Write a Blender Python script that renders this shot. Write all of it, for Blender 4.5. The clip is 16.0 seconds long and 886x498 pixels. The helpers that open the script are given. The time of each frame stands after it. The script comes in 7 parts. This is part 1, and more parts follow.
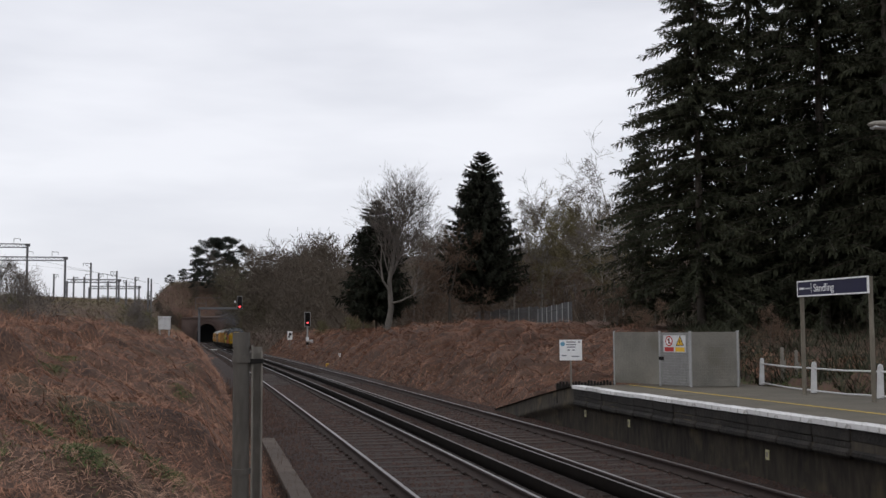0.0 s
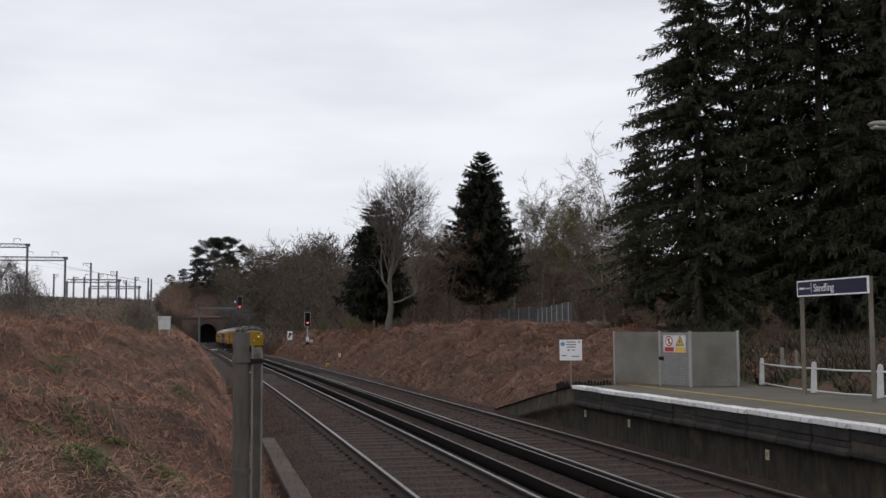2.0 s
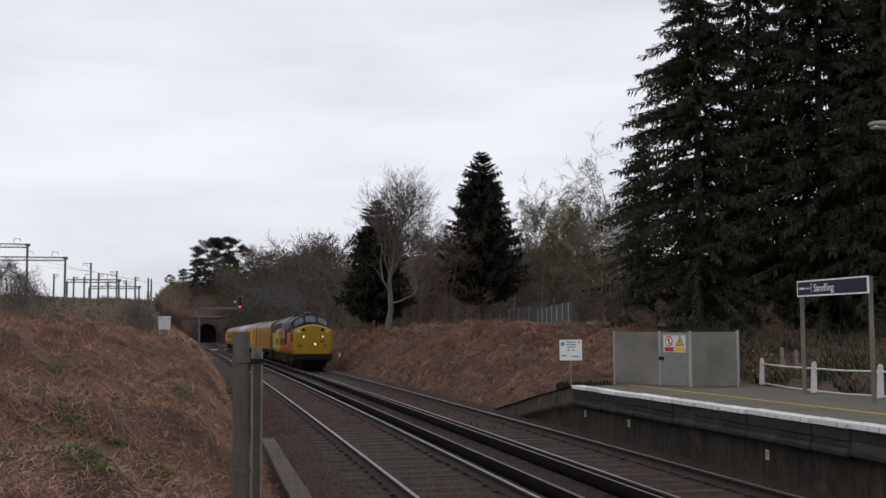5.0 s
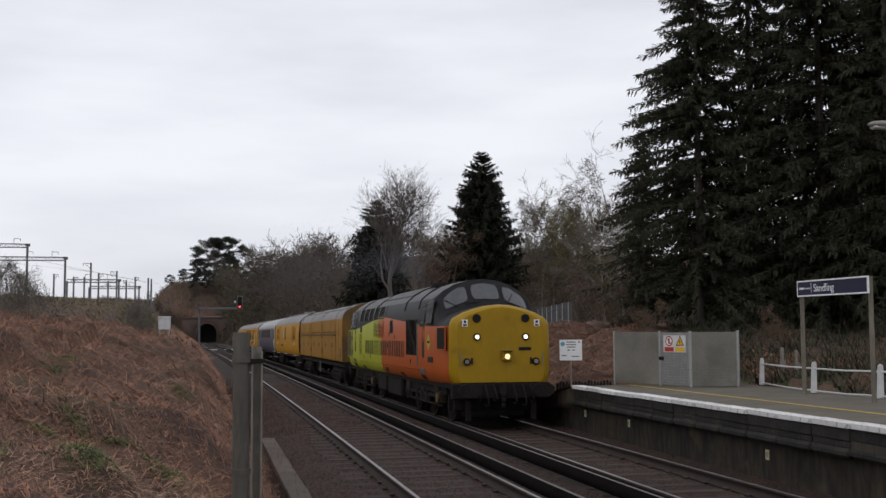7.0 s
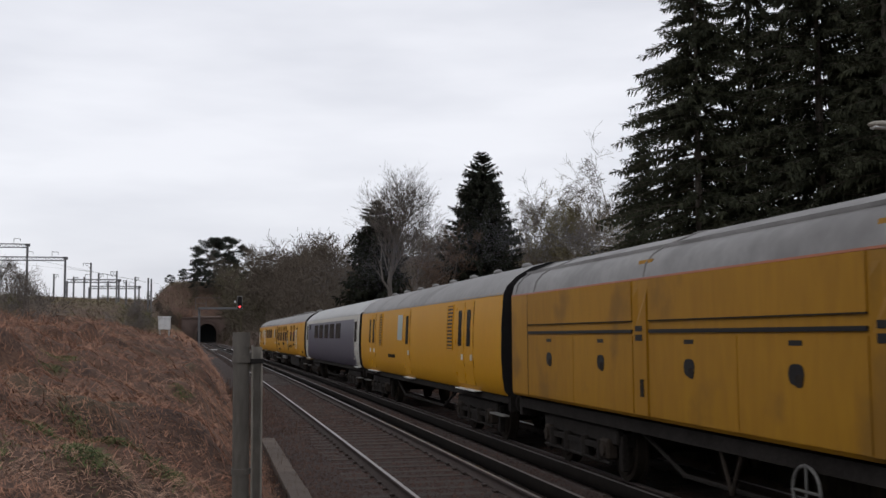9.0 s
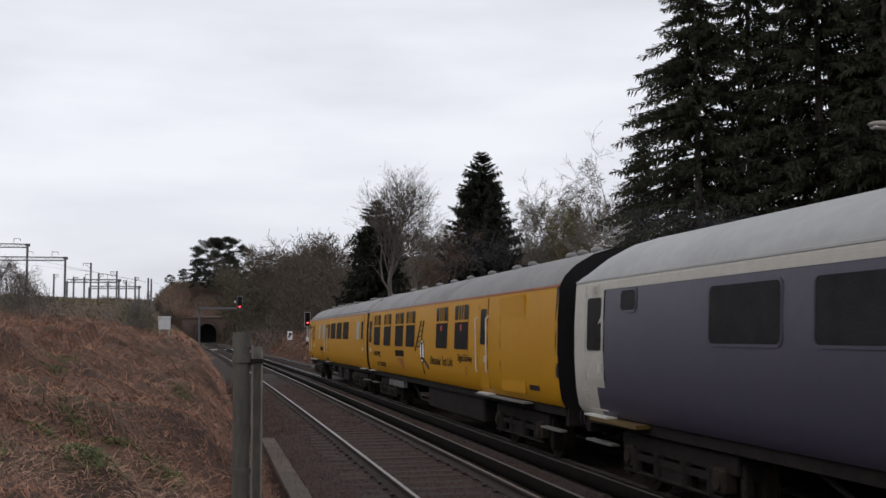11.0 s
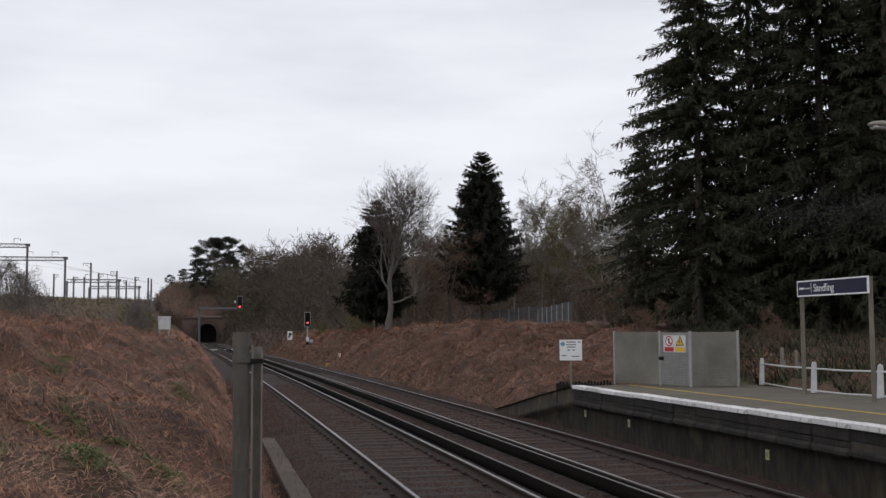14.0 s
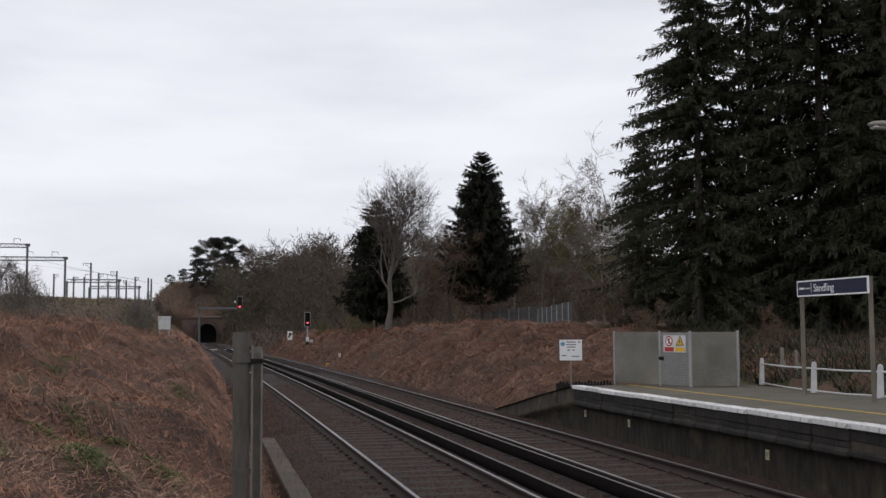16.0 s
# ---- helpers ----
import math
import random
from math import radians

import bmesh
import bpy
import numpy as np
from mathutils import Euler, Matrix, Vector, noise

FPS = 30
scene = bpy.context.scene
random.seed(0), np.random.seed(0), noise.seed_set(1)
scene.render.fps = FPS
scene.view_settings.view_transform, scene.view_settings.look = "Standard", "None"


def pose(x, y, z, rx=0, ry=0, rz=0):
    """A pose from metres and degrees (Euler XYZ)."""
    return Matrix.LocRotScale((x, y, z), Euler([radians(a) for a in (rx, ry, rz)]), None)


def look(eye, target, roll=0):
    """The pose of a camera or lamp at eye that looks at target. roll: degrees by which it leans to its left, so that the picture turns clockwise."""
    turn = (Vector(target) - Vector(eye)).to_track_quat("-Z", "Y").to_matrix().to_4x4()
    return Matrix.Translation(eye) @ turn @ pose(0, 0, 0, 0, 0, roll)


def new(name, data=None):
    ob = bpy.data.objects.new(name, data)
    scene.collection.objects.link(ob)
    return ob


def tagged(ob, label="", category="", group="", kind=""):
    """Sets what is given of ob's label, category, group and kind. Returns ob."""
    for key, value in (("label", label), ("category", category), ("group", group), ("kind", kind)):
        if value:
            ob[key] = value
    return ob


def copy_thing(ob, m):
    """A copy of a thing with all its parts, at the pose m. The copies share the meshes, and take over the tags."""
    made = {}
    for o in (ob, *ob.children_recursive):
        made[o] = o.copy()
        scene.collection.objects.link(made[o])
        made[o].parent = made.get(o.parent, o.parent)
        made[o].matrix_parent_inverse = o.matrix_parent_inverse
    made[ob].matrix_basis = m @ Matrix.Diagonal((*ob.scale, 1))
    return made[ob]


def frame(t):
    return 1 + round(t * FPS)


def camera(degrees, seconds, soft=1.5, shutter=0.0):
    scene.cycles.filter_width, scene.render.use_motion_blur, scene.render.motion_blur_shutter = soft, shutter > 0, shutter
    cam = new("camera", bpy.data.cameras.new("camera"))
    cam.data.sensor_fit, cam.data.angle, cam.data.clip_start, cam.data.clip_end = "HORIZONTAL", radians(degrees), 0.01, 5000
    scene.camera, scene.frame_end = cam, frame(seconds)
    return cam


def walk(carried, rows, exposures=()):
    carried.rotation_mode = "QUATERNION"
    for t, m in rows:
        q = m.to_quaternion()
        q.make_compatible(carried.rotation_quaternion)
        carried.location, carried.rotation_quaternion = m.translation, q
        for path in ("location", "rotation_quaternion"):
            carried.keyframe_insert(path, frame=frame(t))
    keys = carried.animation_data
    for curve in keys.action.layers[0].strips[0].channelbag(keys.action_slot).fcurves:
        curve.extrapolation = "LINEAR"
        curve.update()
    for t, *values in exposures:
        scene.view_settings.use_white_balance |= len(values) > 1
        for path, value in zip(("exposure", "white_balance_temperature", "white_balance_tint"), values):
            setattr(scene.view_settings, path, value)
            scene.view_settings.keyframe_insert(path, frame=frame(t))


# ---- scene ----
CLIP = 16.0
cam = camera(44.965, CLIP, soft=1.5, shutter=0.06)


def aim(yaw, pitch, roll):
    """Turn of a camera that looks along the line, yaw to the right, pitch up, roll."""
    a, b, r = radians(yaw), radians(pitch), radians(roll)
    fw = Vector((math.sin(a) * math.cos(b), math.cos(a) * math.cos(b), math.sin(b)))
    rt = Vector((math.cos(a), -math.sin(a), 0))
    up = rt.cross(fw)
    r2 = rt * math.cos(r) + up * math.sin(r)
    u2 = up * math.cos(r) - rt * math.sin(r)
    return Matrix((r2, u2, -fw)).transposed().to_4x4()


EYE = Vector((-2.627, 0, 2.0906))
CAM_POSE = Matrix.Translation(EYE) @ aim(12.0535, 4.2168, -0.3041)
walk(cam, [(0.0, CAM_POSE), (CLIP, CAM_POSE)])

# ---- world and light: an overcast spring day ----
world = bpy.data.worlds.new("overcast_sky")
scene.world = world
world.use_nodes = True
wn, wl = world.node_tree.nodes, world.node_tree.links
wn.clear()
w_out, w_bg = wn.new("ShaderNodeOutputWorld"), wn.new("ShaderNodeBackground")
w_sky = wn.new("ShaderNodeTexSky")
w_sky.sky_type, w_sky.sun_disc = "NISHITA", False
w_sky.sun_elevation, w_sky.sun_rotation = radians(42), radians(-60)
w_co, w_map = wn.new("ShaderNodeTexCoord"), wn.new("ShaderNodeMapping")
w_map.inputs["Scale"].default_value = (1.0, 1.0, 4.5)
w_noise = wn.new("ShaderNodeTexNoise")
w_noise.inputs["Scale"].default_value = 2.2
w_noise.inputs["Detail"].default_value = 5
w_noise.inputs["Roughness"].default_value = 0.48
w_ramp = wn.new("ShaderNodeValToRGB")
w_ramp.color_ramp.elements[0].position, w_ramp.color_ramp.elements[1].position = 0.36, 0.62
w_ramp.color_ramp.elements[0].color = (0.70, 0.715, 0.785, 1)
w_ramp.color_ramp.elements[1].color = (0.925, 0.935, 0.995, 1)
w_scale = wn.new("ShaderNodeMixRGB")
w_scale.blend_type = "MULTIPLY"
w_scale.inputs[0].default_value = 1
w_scale.inputs[2].default_value = (0.10, 0.10, 0.10, 1)
w_mix = wn.new("ShaderNodeMixRGB")
w_mix.inputs[0].default_value = 0.93
wl.new(w_co.outputs["Generated"], w_map.inputs["Vector"])
wl.new(w_map.outputs[0], w_noise.inputs["Vector"])
wl.new(w_noise.outputs[0], w_ramp.inputs[0])
wl.new(w_sky.outputs[0], w_scale.inputs[1])
wl.new(w_scale.outputs[0], w_mix.inputs[1])
wl.new(w_ramp.outputs[0], w_mix.inputs[2])
wl.new(w_mix.outputs[0], w_bg.inputs[0])
w_bg.inputs["Strength"].default_value = 1.0
wl.new(w_bg.outputs[0], w_out.inputs[0])
sun_data = bpy.data.lights.new("sun", "SUN")
sun_data.energy, sun_data.angle, sun_data.color = 0.5, radians(40), (1.0, 0.97, 0.92)
sun = new("sun", sun_data)
sun.matrix_world = look((-40, -30, 50), (0, 0, 0))
scene.view_settings.exposure = 0.0


# ---- materials ----
def mat(name, c1, c2=None, rough=0.8, metal=0.0, scale=4.0, fine=40.0, bump=0.0, spec=0.4, stretch=(1, 1, 1), vary=0.0, island=0.0, c3=None, s3=0.6, w3=0.5):
    """A surface with two colours mixed at two scales, an optional third in large patches, fine relief and a random shade for each piece or island."""
    m = bpy.data.materials.new(name)
    m.use_nodes = True
    n, l = m.node_tree.nodes, m.node_tree.links
    bs = n["Principled BSDF"]
    bs.inputs["Roughness"].default_value = rough
    bs.inputs["Metallic"].default_value = metal
    bs.inputs["Specular IOR Level"].default_value = spec
    c2 = c2 or tuple(v * 0.8 for v in c1)
    co, mp = n.new("ShaderNodeTexCoord"), n.new("ShaderNodeMapping")
    mp.inputs["Scale"].default_value = stretch
    l.new(co.outputs["Object"], mp.inputs["Vector"])
    a, b = n.new("ShaderNodeTexNoise"), n.new("ShaderNodeTexNoise")
    a.inputs["Scale"].default_value, b.inputs["Scale"].default_value = scale, fine
    a.inputs["Detail"].default_value, b.inputs["Detail"].default_value = 4, 3
    for t in (a, b):
        l.new(mp.outputs[0], t.inputs["Vector"])
    mx = n.new("ShaderNodeMath")
    mx.operation = "MULTIPLY_ADD"
    mx.inputs[1].default_value = 0.5
    l.new(b.outputs[0], mx.inputs[0])
    hf = n.new("ShaderNodeMath")
    hf.operation = "MULTIPLY"
    hf.inputs[1].default_value = 0.5
    l.new(a.outputs[0], hf.inputs[0])
    l.new(hf.outputs[0], mx.inputs[2])
    rp = n.new("ShaderNodeValToRGB")
    rp.color_ramp.elements[0].position, rp.color_ramp.elements[1].position = 0.36, 0.64
    rp.color_ramp.elements[0].color, rp.color_ramp.elements[1].color = (*c1, 1), (*c2, 1)
    l.new(mx.outputs[0], rp.inputs[0])
    col = rp.outputs[0]
    if c3:
        g, gr, gm = n.new("ShaderNodeTexNoise"), n.new("ShaderNodeValToRGB"), n.new("ShaderNodeMixRGB")
        g.inputs["Scale"].default_value, g.inputs["Detail"].default_value = s3, 5
        l.new(co.outputs["Object"], g.inputs["Vector"])
        gr.color_ramp.elements[0].position, gr.color_ramp.elements[1].position = w3, w3 + 0.12
        gr.color_ramp.elements[0].color, gr.color_ramp.elements[1].color = (0, 0, 0, 1), (1, 1, 1, 1)
        l.new(g.outputs[0], gr.inputs[0])
        l.new(gr.outputs[0], gm.inputs[0])
        l.new(col, gm.inputs[1])
        gm.inputs[2].default_value = (*c3, 1)
        col = gm.outputs[0]
    if vary or island:
        hs, mr = n.new("ShaderNodeHueSaturation"), n.new("ShaderNodeMapRange")
        amount = vary or island
        src = n.new("ShaderNodeObjectInfo").outputs["Random"] if vary else n.new("ShaderNodeNewGeometry").outputs["Random Per Island"]
        mr.inputs["To Min"].default_value, mr.inputs["To Max"].default_value = 1 - amount, 1 + amount
        l.new(src, mr.inputs["Value"])
        l.new(mr.outputs[0], hs.inputs["Value"])
        l.new(col, hs.inputs["Color"])
        col = hs.outputs[0]
    l.new(col, bs.inputs["Base Color"])
    if bump:
        bp = n.new("ShaderNodeBump")
        bp.inputs["Strength"].default_value, bp.inputs["Distance"].default_value = min(1.0, bump), 0.02
        l.new(b.outputs[0], bp.inputs["Height"])
        l.new(bp.outputs[0], bs.inputs["Normal"])
    return m


def glow(name, color, strength):
    m = bpy.data.materials.new(name)
    m.use_nodes = True
    bs = m.node_tree.nodes["Principled BSDF"]
    bs.inputs["Base Color"].default_value = (*color, 1)
    bs.inputs["Emission Color"].default_value = (*color, 1)
    bs.inputs["Emission Strength"].default_value = strength
    return m


M_GROUND = mat("bracken_earth", (0.0300, 0.0160, 0.0106), (0.1180, 0.0640, 0.0420), 0.95, scale=1.1, fine=22, bump=1.0, c3=(0.0560, 0.0480, 0.0230), s3=0.22, w3=0.60)
M_BALLAST = mat("ballast_stone", (0.0240, 0.0118, 0.0080), (0.0680, 0.0380, 0.0280), 0.95, scale=2.0, fine=26, bump=1.0, island=0.35)
M_BED = mat("brown_ballast", (0.0140, 0.0072, 0.0050), (0.0340, 0.0185, 0.0130), 0.95, scale=1.2, fine=32, bump=1.0)
M_SLEEPER = mat("dirty_sleeper", (0.0211, 0.0133, 0.0100), (0.0363, 0.0240, 0.0188), 0.9, scale=5, fine=30, bump=0.5, vary=0.2)
M_RAILSIDE = mat("rusty_rail", (0.020, 0.012, 0.010), (0.036, 0.022, 0.017), 0.85, scale=6, fine=50, bump=0.3)
M_RAILTOP = mat("worn_rail_top", (0.2700, 0.2580, 0.2500), (0.2050, 0.1900, 0.1830), 0.40, 0.9, scale=3, fine=60)
M_CONDUCTOR = mat("conductor_top", (0.075, 0.066, 0.062), (0.12, 0.107, 0.10), 0.6, 0.3, scale=3, fine=50)
# near-black, so the shade between the lines is put into the rail sides
M_COND_SIDE = mat("shaded_conductor_side", (0.0060, 0.0048, 0.0042), (0.0120, 0.0095, 0.0080), 0.9, scale=4, fine=30, spec=0.05)
M_TARMAC = mat("platform_tarmac", (0.080, 0.069, 0.050), (0.124, 0.109, 0.083), 0.92, scale=1.5, fine=60, bump=0.4)
M_WHITE_EDGE = mat("worn_white_edge", (0.66, 0.65, 0.64), (0.55, 0.54, 0.53), 0.75, scale=4, fine=30, bump=0.3, c3=(0.17, 0.155, 0.14), s3=8.0, w3=0.55, vary=0.12)
M_YELLOW_LINE = mat("yellow_line_paint", (0.50, 0.34, 0.04), (0.38, 0.27, 0.05), 0.8, scale=5, fine=50)
M_WALL = mat("sooty_platform_wall", (0.014, 0.012, 0.010), (0.060, 0.049, 0.035), 0.92, scale=1.5, fine=9, bump=0.6, stretch=(1, 1, 0.3), c3=(0.085, 0.068, 0.040), s3=1.7, w3=0.57)
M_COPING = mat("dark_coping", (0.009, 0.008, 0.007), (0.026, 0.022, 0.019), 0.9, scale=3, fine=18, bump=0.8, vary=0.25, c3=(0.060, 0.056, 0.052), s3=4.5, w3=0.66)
M_CONCRETE = mat("weathered_concrete", (0.060, 0.044, 0.034), (0.108, 0.083, 0.066), 0.9, scale=4, fine=40, bump=0.4, vary=0.18, c3=(0.052, 0.036, 0.026), s3=2.2, w3=0.52)
M_GALV = mat("galvanised_steel", (0.30, 0.30, 0.30), (0.42, 0.42, 0.41), 0.5, 0.45, scale=3, fine=25)
M_MESH = mat("galvanised_sheet", (0.1500, 0.1430, 0.1250), (0.2900, 0.2750, 0.2400), 0.6, 0.3, scale=1.3, fine=55, c3=(0.1760, 0.1634, 0.1360), s3=1.1, w3=0.52)
M_GATE = mat("galvanised_gate_sheet", (0.19, 0.185, 0.18), (0.28, 0.275, 0.27), 0.6, 0.3, scale=9, fine=60)
M_WHITE = mat("white_paint", (0.78, 0.78, 0.78), (0.68, 0.68, 0.68), 0.5, scale=6, fine=40)
M_OLDWHITE = mat("dirty_white_paint", (0.62, 0.62, 0.62), (0.46, 0.46, 0.46), 0.6, scale=6, fine=30)
M_NAVY = mat("navy_panel", (0.012, 0.012, 0.036), (0.016, 0.016, 0.045), 0.45, scale=3, spec=0.2)
M_BLACK = mat("black_metal", (0.012, 0.011, 0.011), (0.022, 0.020, 0.019), 0.8, scale=5, fine=30, spec=0.12)
M_RED = mat("red_paint", (0.42, 0.03, 0.025), None, 0.5)
M_YELLOW = mat("yellow_paint", (0.75, 0.45, 0.03), None, 0.5)
M_POLE = mat("weathered_post", (0.0612, 0.0544, 0.0459), (0.1105, 0.1003, 0.0867), 0.7, 0.0, scale=5, fine=25, bump=0.3, stretch=(1, 1, 0.25))
M_POST_PALE = mat("pale_grey_post", (0.17, 0.155, 0.13), (0.26, 0.24, 0.21), 0.7, 0.1, scale=4, fine=30, stretch=(1, 1, 0.3))
M_BARK = mat("bark", (0.060, 0.050, 0.042), (0.11, 0.095, 0.08), 0.95, scale=4, fine=30, bump=0.6, stretch=(1, 1, 0.3))
M_BARK_PALE = mat("pale_bark", (0.15, 0.135, 0.115), (0.25, 0.23, 0.20), 0.9, scale=5, fine=30, bump=0.4)
M_TWIG = mat("bare_twig", (0.075, 0.060, 0.050), (0.12, 0.098, 0.083), 0.95, scale=1, fine=8, vary=0.15)
# brightened so the haze over the farther brown trees is in the colour
M_TWIG_BROWN = mat("brown_twig", (0.0780, 0.0480, 0.0319), (0.1196, 0.0792, 0.0528), 0.95, scale=1, fine=8, vary=0.15)
M_BUD = mat("budding_twig", (0.0938, 0.0792, 0.0357), (0.1438, 0.1200, 0.0578), 0.95, scale=1, fine=8, vary=0.2)
M_SPRUCE = mat("spruce_needles", (0.0205, 0.0238, 0.0150), (0.0480, 0.0500, 0.0290), 0.9, scale=0.8, fine=6, spec=0.15, vary=0.1)
M_CONIFER = mat("conifer_needles", (0.0125, 0.0150, 0.0115), (0.0300, 0.0320, 0.0210), 0.9, scale=0.8, fine=6, spec=0.12)
M_PINE = mat("pine_needles", (0.022, 0.026, 0.022), (0.040, 0.044, 0.034), 0.9, scale=0.4, fine=3, spec=0.15)
M_SPRUCE_DEAD = mat("dead_spruce_twigs", (0.05, 0.038, 0.03), (0.075, 0.058, 0.046), 0.95, scale=1, fine=8)
M_BUSH = mat("olive_bush", (0.075, 0.078, 0.030), (0.145, 0.130, 0.060), 0.95, scale=1, fine=8, vary=0.2)
M_BRACKEN = mat("dead_bracken", (0.1500, 0.0665, 0.0410), (0.3300, 0.1760, 0.1110), 0.95, scale=0.9, fine=5.0, island=0.62, c3=(0.3050, 0.1890, 0.1300), s3=0.35, w3=0.58)
M_WEED = mat("dead_weed", (0.050, 0.028, 0.020), (0.110, 0.066, 0.046), 0.95, scale=1, fine=6, island=0.5)
M_GRASS = mat("green_grass", (0.05, 0.085, 0.025), (0.10, 0.12, 0.04), 0.95, scale=1, fine=6, island=0.3)
M_BRICK = mat("tunnel_brick", (0.075, 0.052, 0.045), (0.115, 0.080, 0.068), 0.95, scale=1.5, fine=10, bump=0.5)
# darkness inside the bore, put into the colour
M_DARK = mat("tunnel_dark", (0.006, 0.006, 0.006), (0.010, 0.010, 0.010), 1.0, spec=0.0)
G_RED = glow("red_signal_light", (1.0, 0.08, 0.09), 2.2)
G_LAMP = glow("headlight", (1.0, 0.95, 0.85), 1.15)
G_LAMP_DIM = glow("centre_headlight", (1.0, 0.78, 0.42), 1.0)


# ---- mesh helpers ----
def part(name, bm, material, parent=None, label="", smooth=False):
    """Links a bmesh as one mesh object under a thing or part."""
    me = bpy.data.meshes.new(name)
    bm.to_mesh(me)
    bm.free()
    for x in (material if isinstance(material, (list, tuple)) else (material,)):
        me.materials.append(x)
    if smooth:
        me.shade_smooth()
    ob = new(name, me)
    ob.parent = parent
    if label:
        ob["label"] = label
    return ob


def raw(name, verts, faces, material, parent=None, smooth=False):
    me = bpy.data.meshes.new(name)
    verts, faces = np.asarray(verts, np.float32), np.asarray(faces, np.int32)
    k = faces.shape[1]
    me.vertices.add(len(verts))
    me.vertices.foreach_set("co", verts.ravel())
    me.loops.add(faces.size)
    me.loops.foreach_set("vertex_index", faces.ravel())
    me.polygons.add(len(faces))
    me.polygons.foreach_set("loop_start", np.arange(0, faces.size, k, dtype=np.int32))
    me.update(calc_edges=True)
    me.materials.append(material)
    if smooth:
        me.shade_smooth()
    ob = new(name, me)
    ob.parent = parent
    return ob


def box(bm, x0, x1, y0, y1, z0, z1, bevel=0.0, mi=0):
    m = Matrix.Translation(((x0 + x1) / 2, (y0 + y1) / 2, (z0 + z1) / 2)) @ Matrix.Diagonal((x1 - x0, y1 - y0, z1 - z0, 1))
    made = bmesh.ops.create_cube(bm, size=1, matrix=m)
    faces = {f for v in made["verts"] for f in v.link_faces}
    if bevel:
        edges = {e for v in made["verts"] for e in v.link_edges}
        made = bmesh.ops.bevel(bm, geom=list(edges), offset=bevel, segments=1, affect="EDGES")
        faces |= set(made["faces"])
    for f in faces:
        if f.is_valid:
            f.material_index = mi
    return bm


def boxes(*rows, bevel=0.0):
    bm = bmesh.new()
    for r in rows:
        box(bm, *r, bevel=bevel)
    return bm


def rod(bm, a, b, r0, r1=None, n=8, caps=True, mi=0):
    """A tapered round bar from a to b."""
    a, b = Vector(a), Vector(b)
    r1 = r0 if r1 is None else r1
    d = b - a
    m = Matrix.Translation((a + b) / 2) @ d.to_track_quat("Z", "Y").to_matrix().to_4x4()
    made = bmesh.ops.create_cone(bm, cap_ends=caps, segments=n, radius1=r0, radius2=r1, depth=d.length, matrix=m)
    for v in made["verts"]:
        for f in v.link_faces:
            f.material_index = mi
    return bm


def rods(*rows, n=8):
    bm = bmesh.new()
    for r in rows:
        rod(bm, *r, n=n)
    return bm


def thing(name, x, y, z, label, category, group="", kind="", rz=0.0):
    ob = new(name)
    ob.empty_display_size = 0.2
    ob.matrix_basis = pose(x, y, z, 0, 0, rz)
    return tagged(ob, label, category, group, kind)


# ---- the line: centre offset and level along it ----
def bend(y):
    y = np.maximum(np.asarray(y, float), 0)
    c = np.minimum(y, 220)
    return -1.6236e-4 * c ** 2 + 3.3527e-7 * c ** 3 - 0.0185 * (y - c)


def level(y):
    return -0.00673 * np.clip(np.asarray(y, float), -60, 420)


FAR_C, NEAR_C = 3.984, 0.7525
SPEED, NOSE_Y = 21.3053, 24.1237
PORTAL_Y = 400.0


# ---- ground ----
def ss(a, b, v):
    t = np.clip((v - a) / (b - a), 0, 1)
    return t * t * (3 - 2 * t)


LUMPS = []
_r = np.random.default_rng(3)
for _s, _a in ((0.85, 0.10), (1.7, 0.16), (4.0, 0.24)):
    for _k in range(5):
        _an = _r.uniform(0, 6.28)
        LUMPS.append((math.cos(_an), math.sin(_an), 6.28 / _s / _r.uniform(0.7, 1.4), _r.uniform(0, 6.28), _a / 3))


def lump(x, y):
    out = 0.0
    for c, s, f, ph, amp in LUMPS:
        out = out + amp * np.sin((x * c + y * s) * f + ph)
    return out


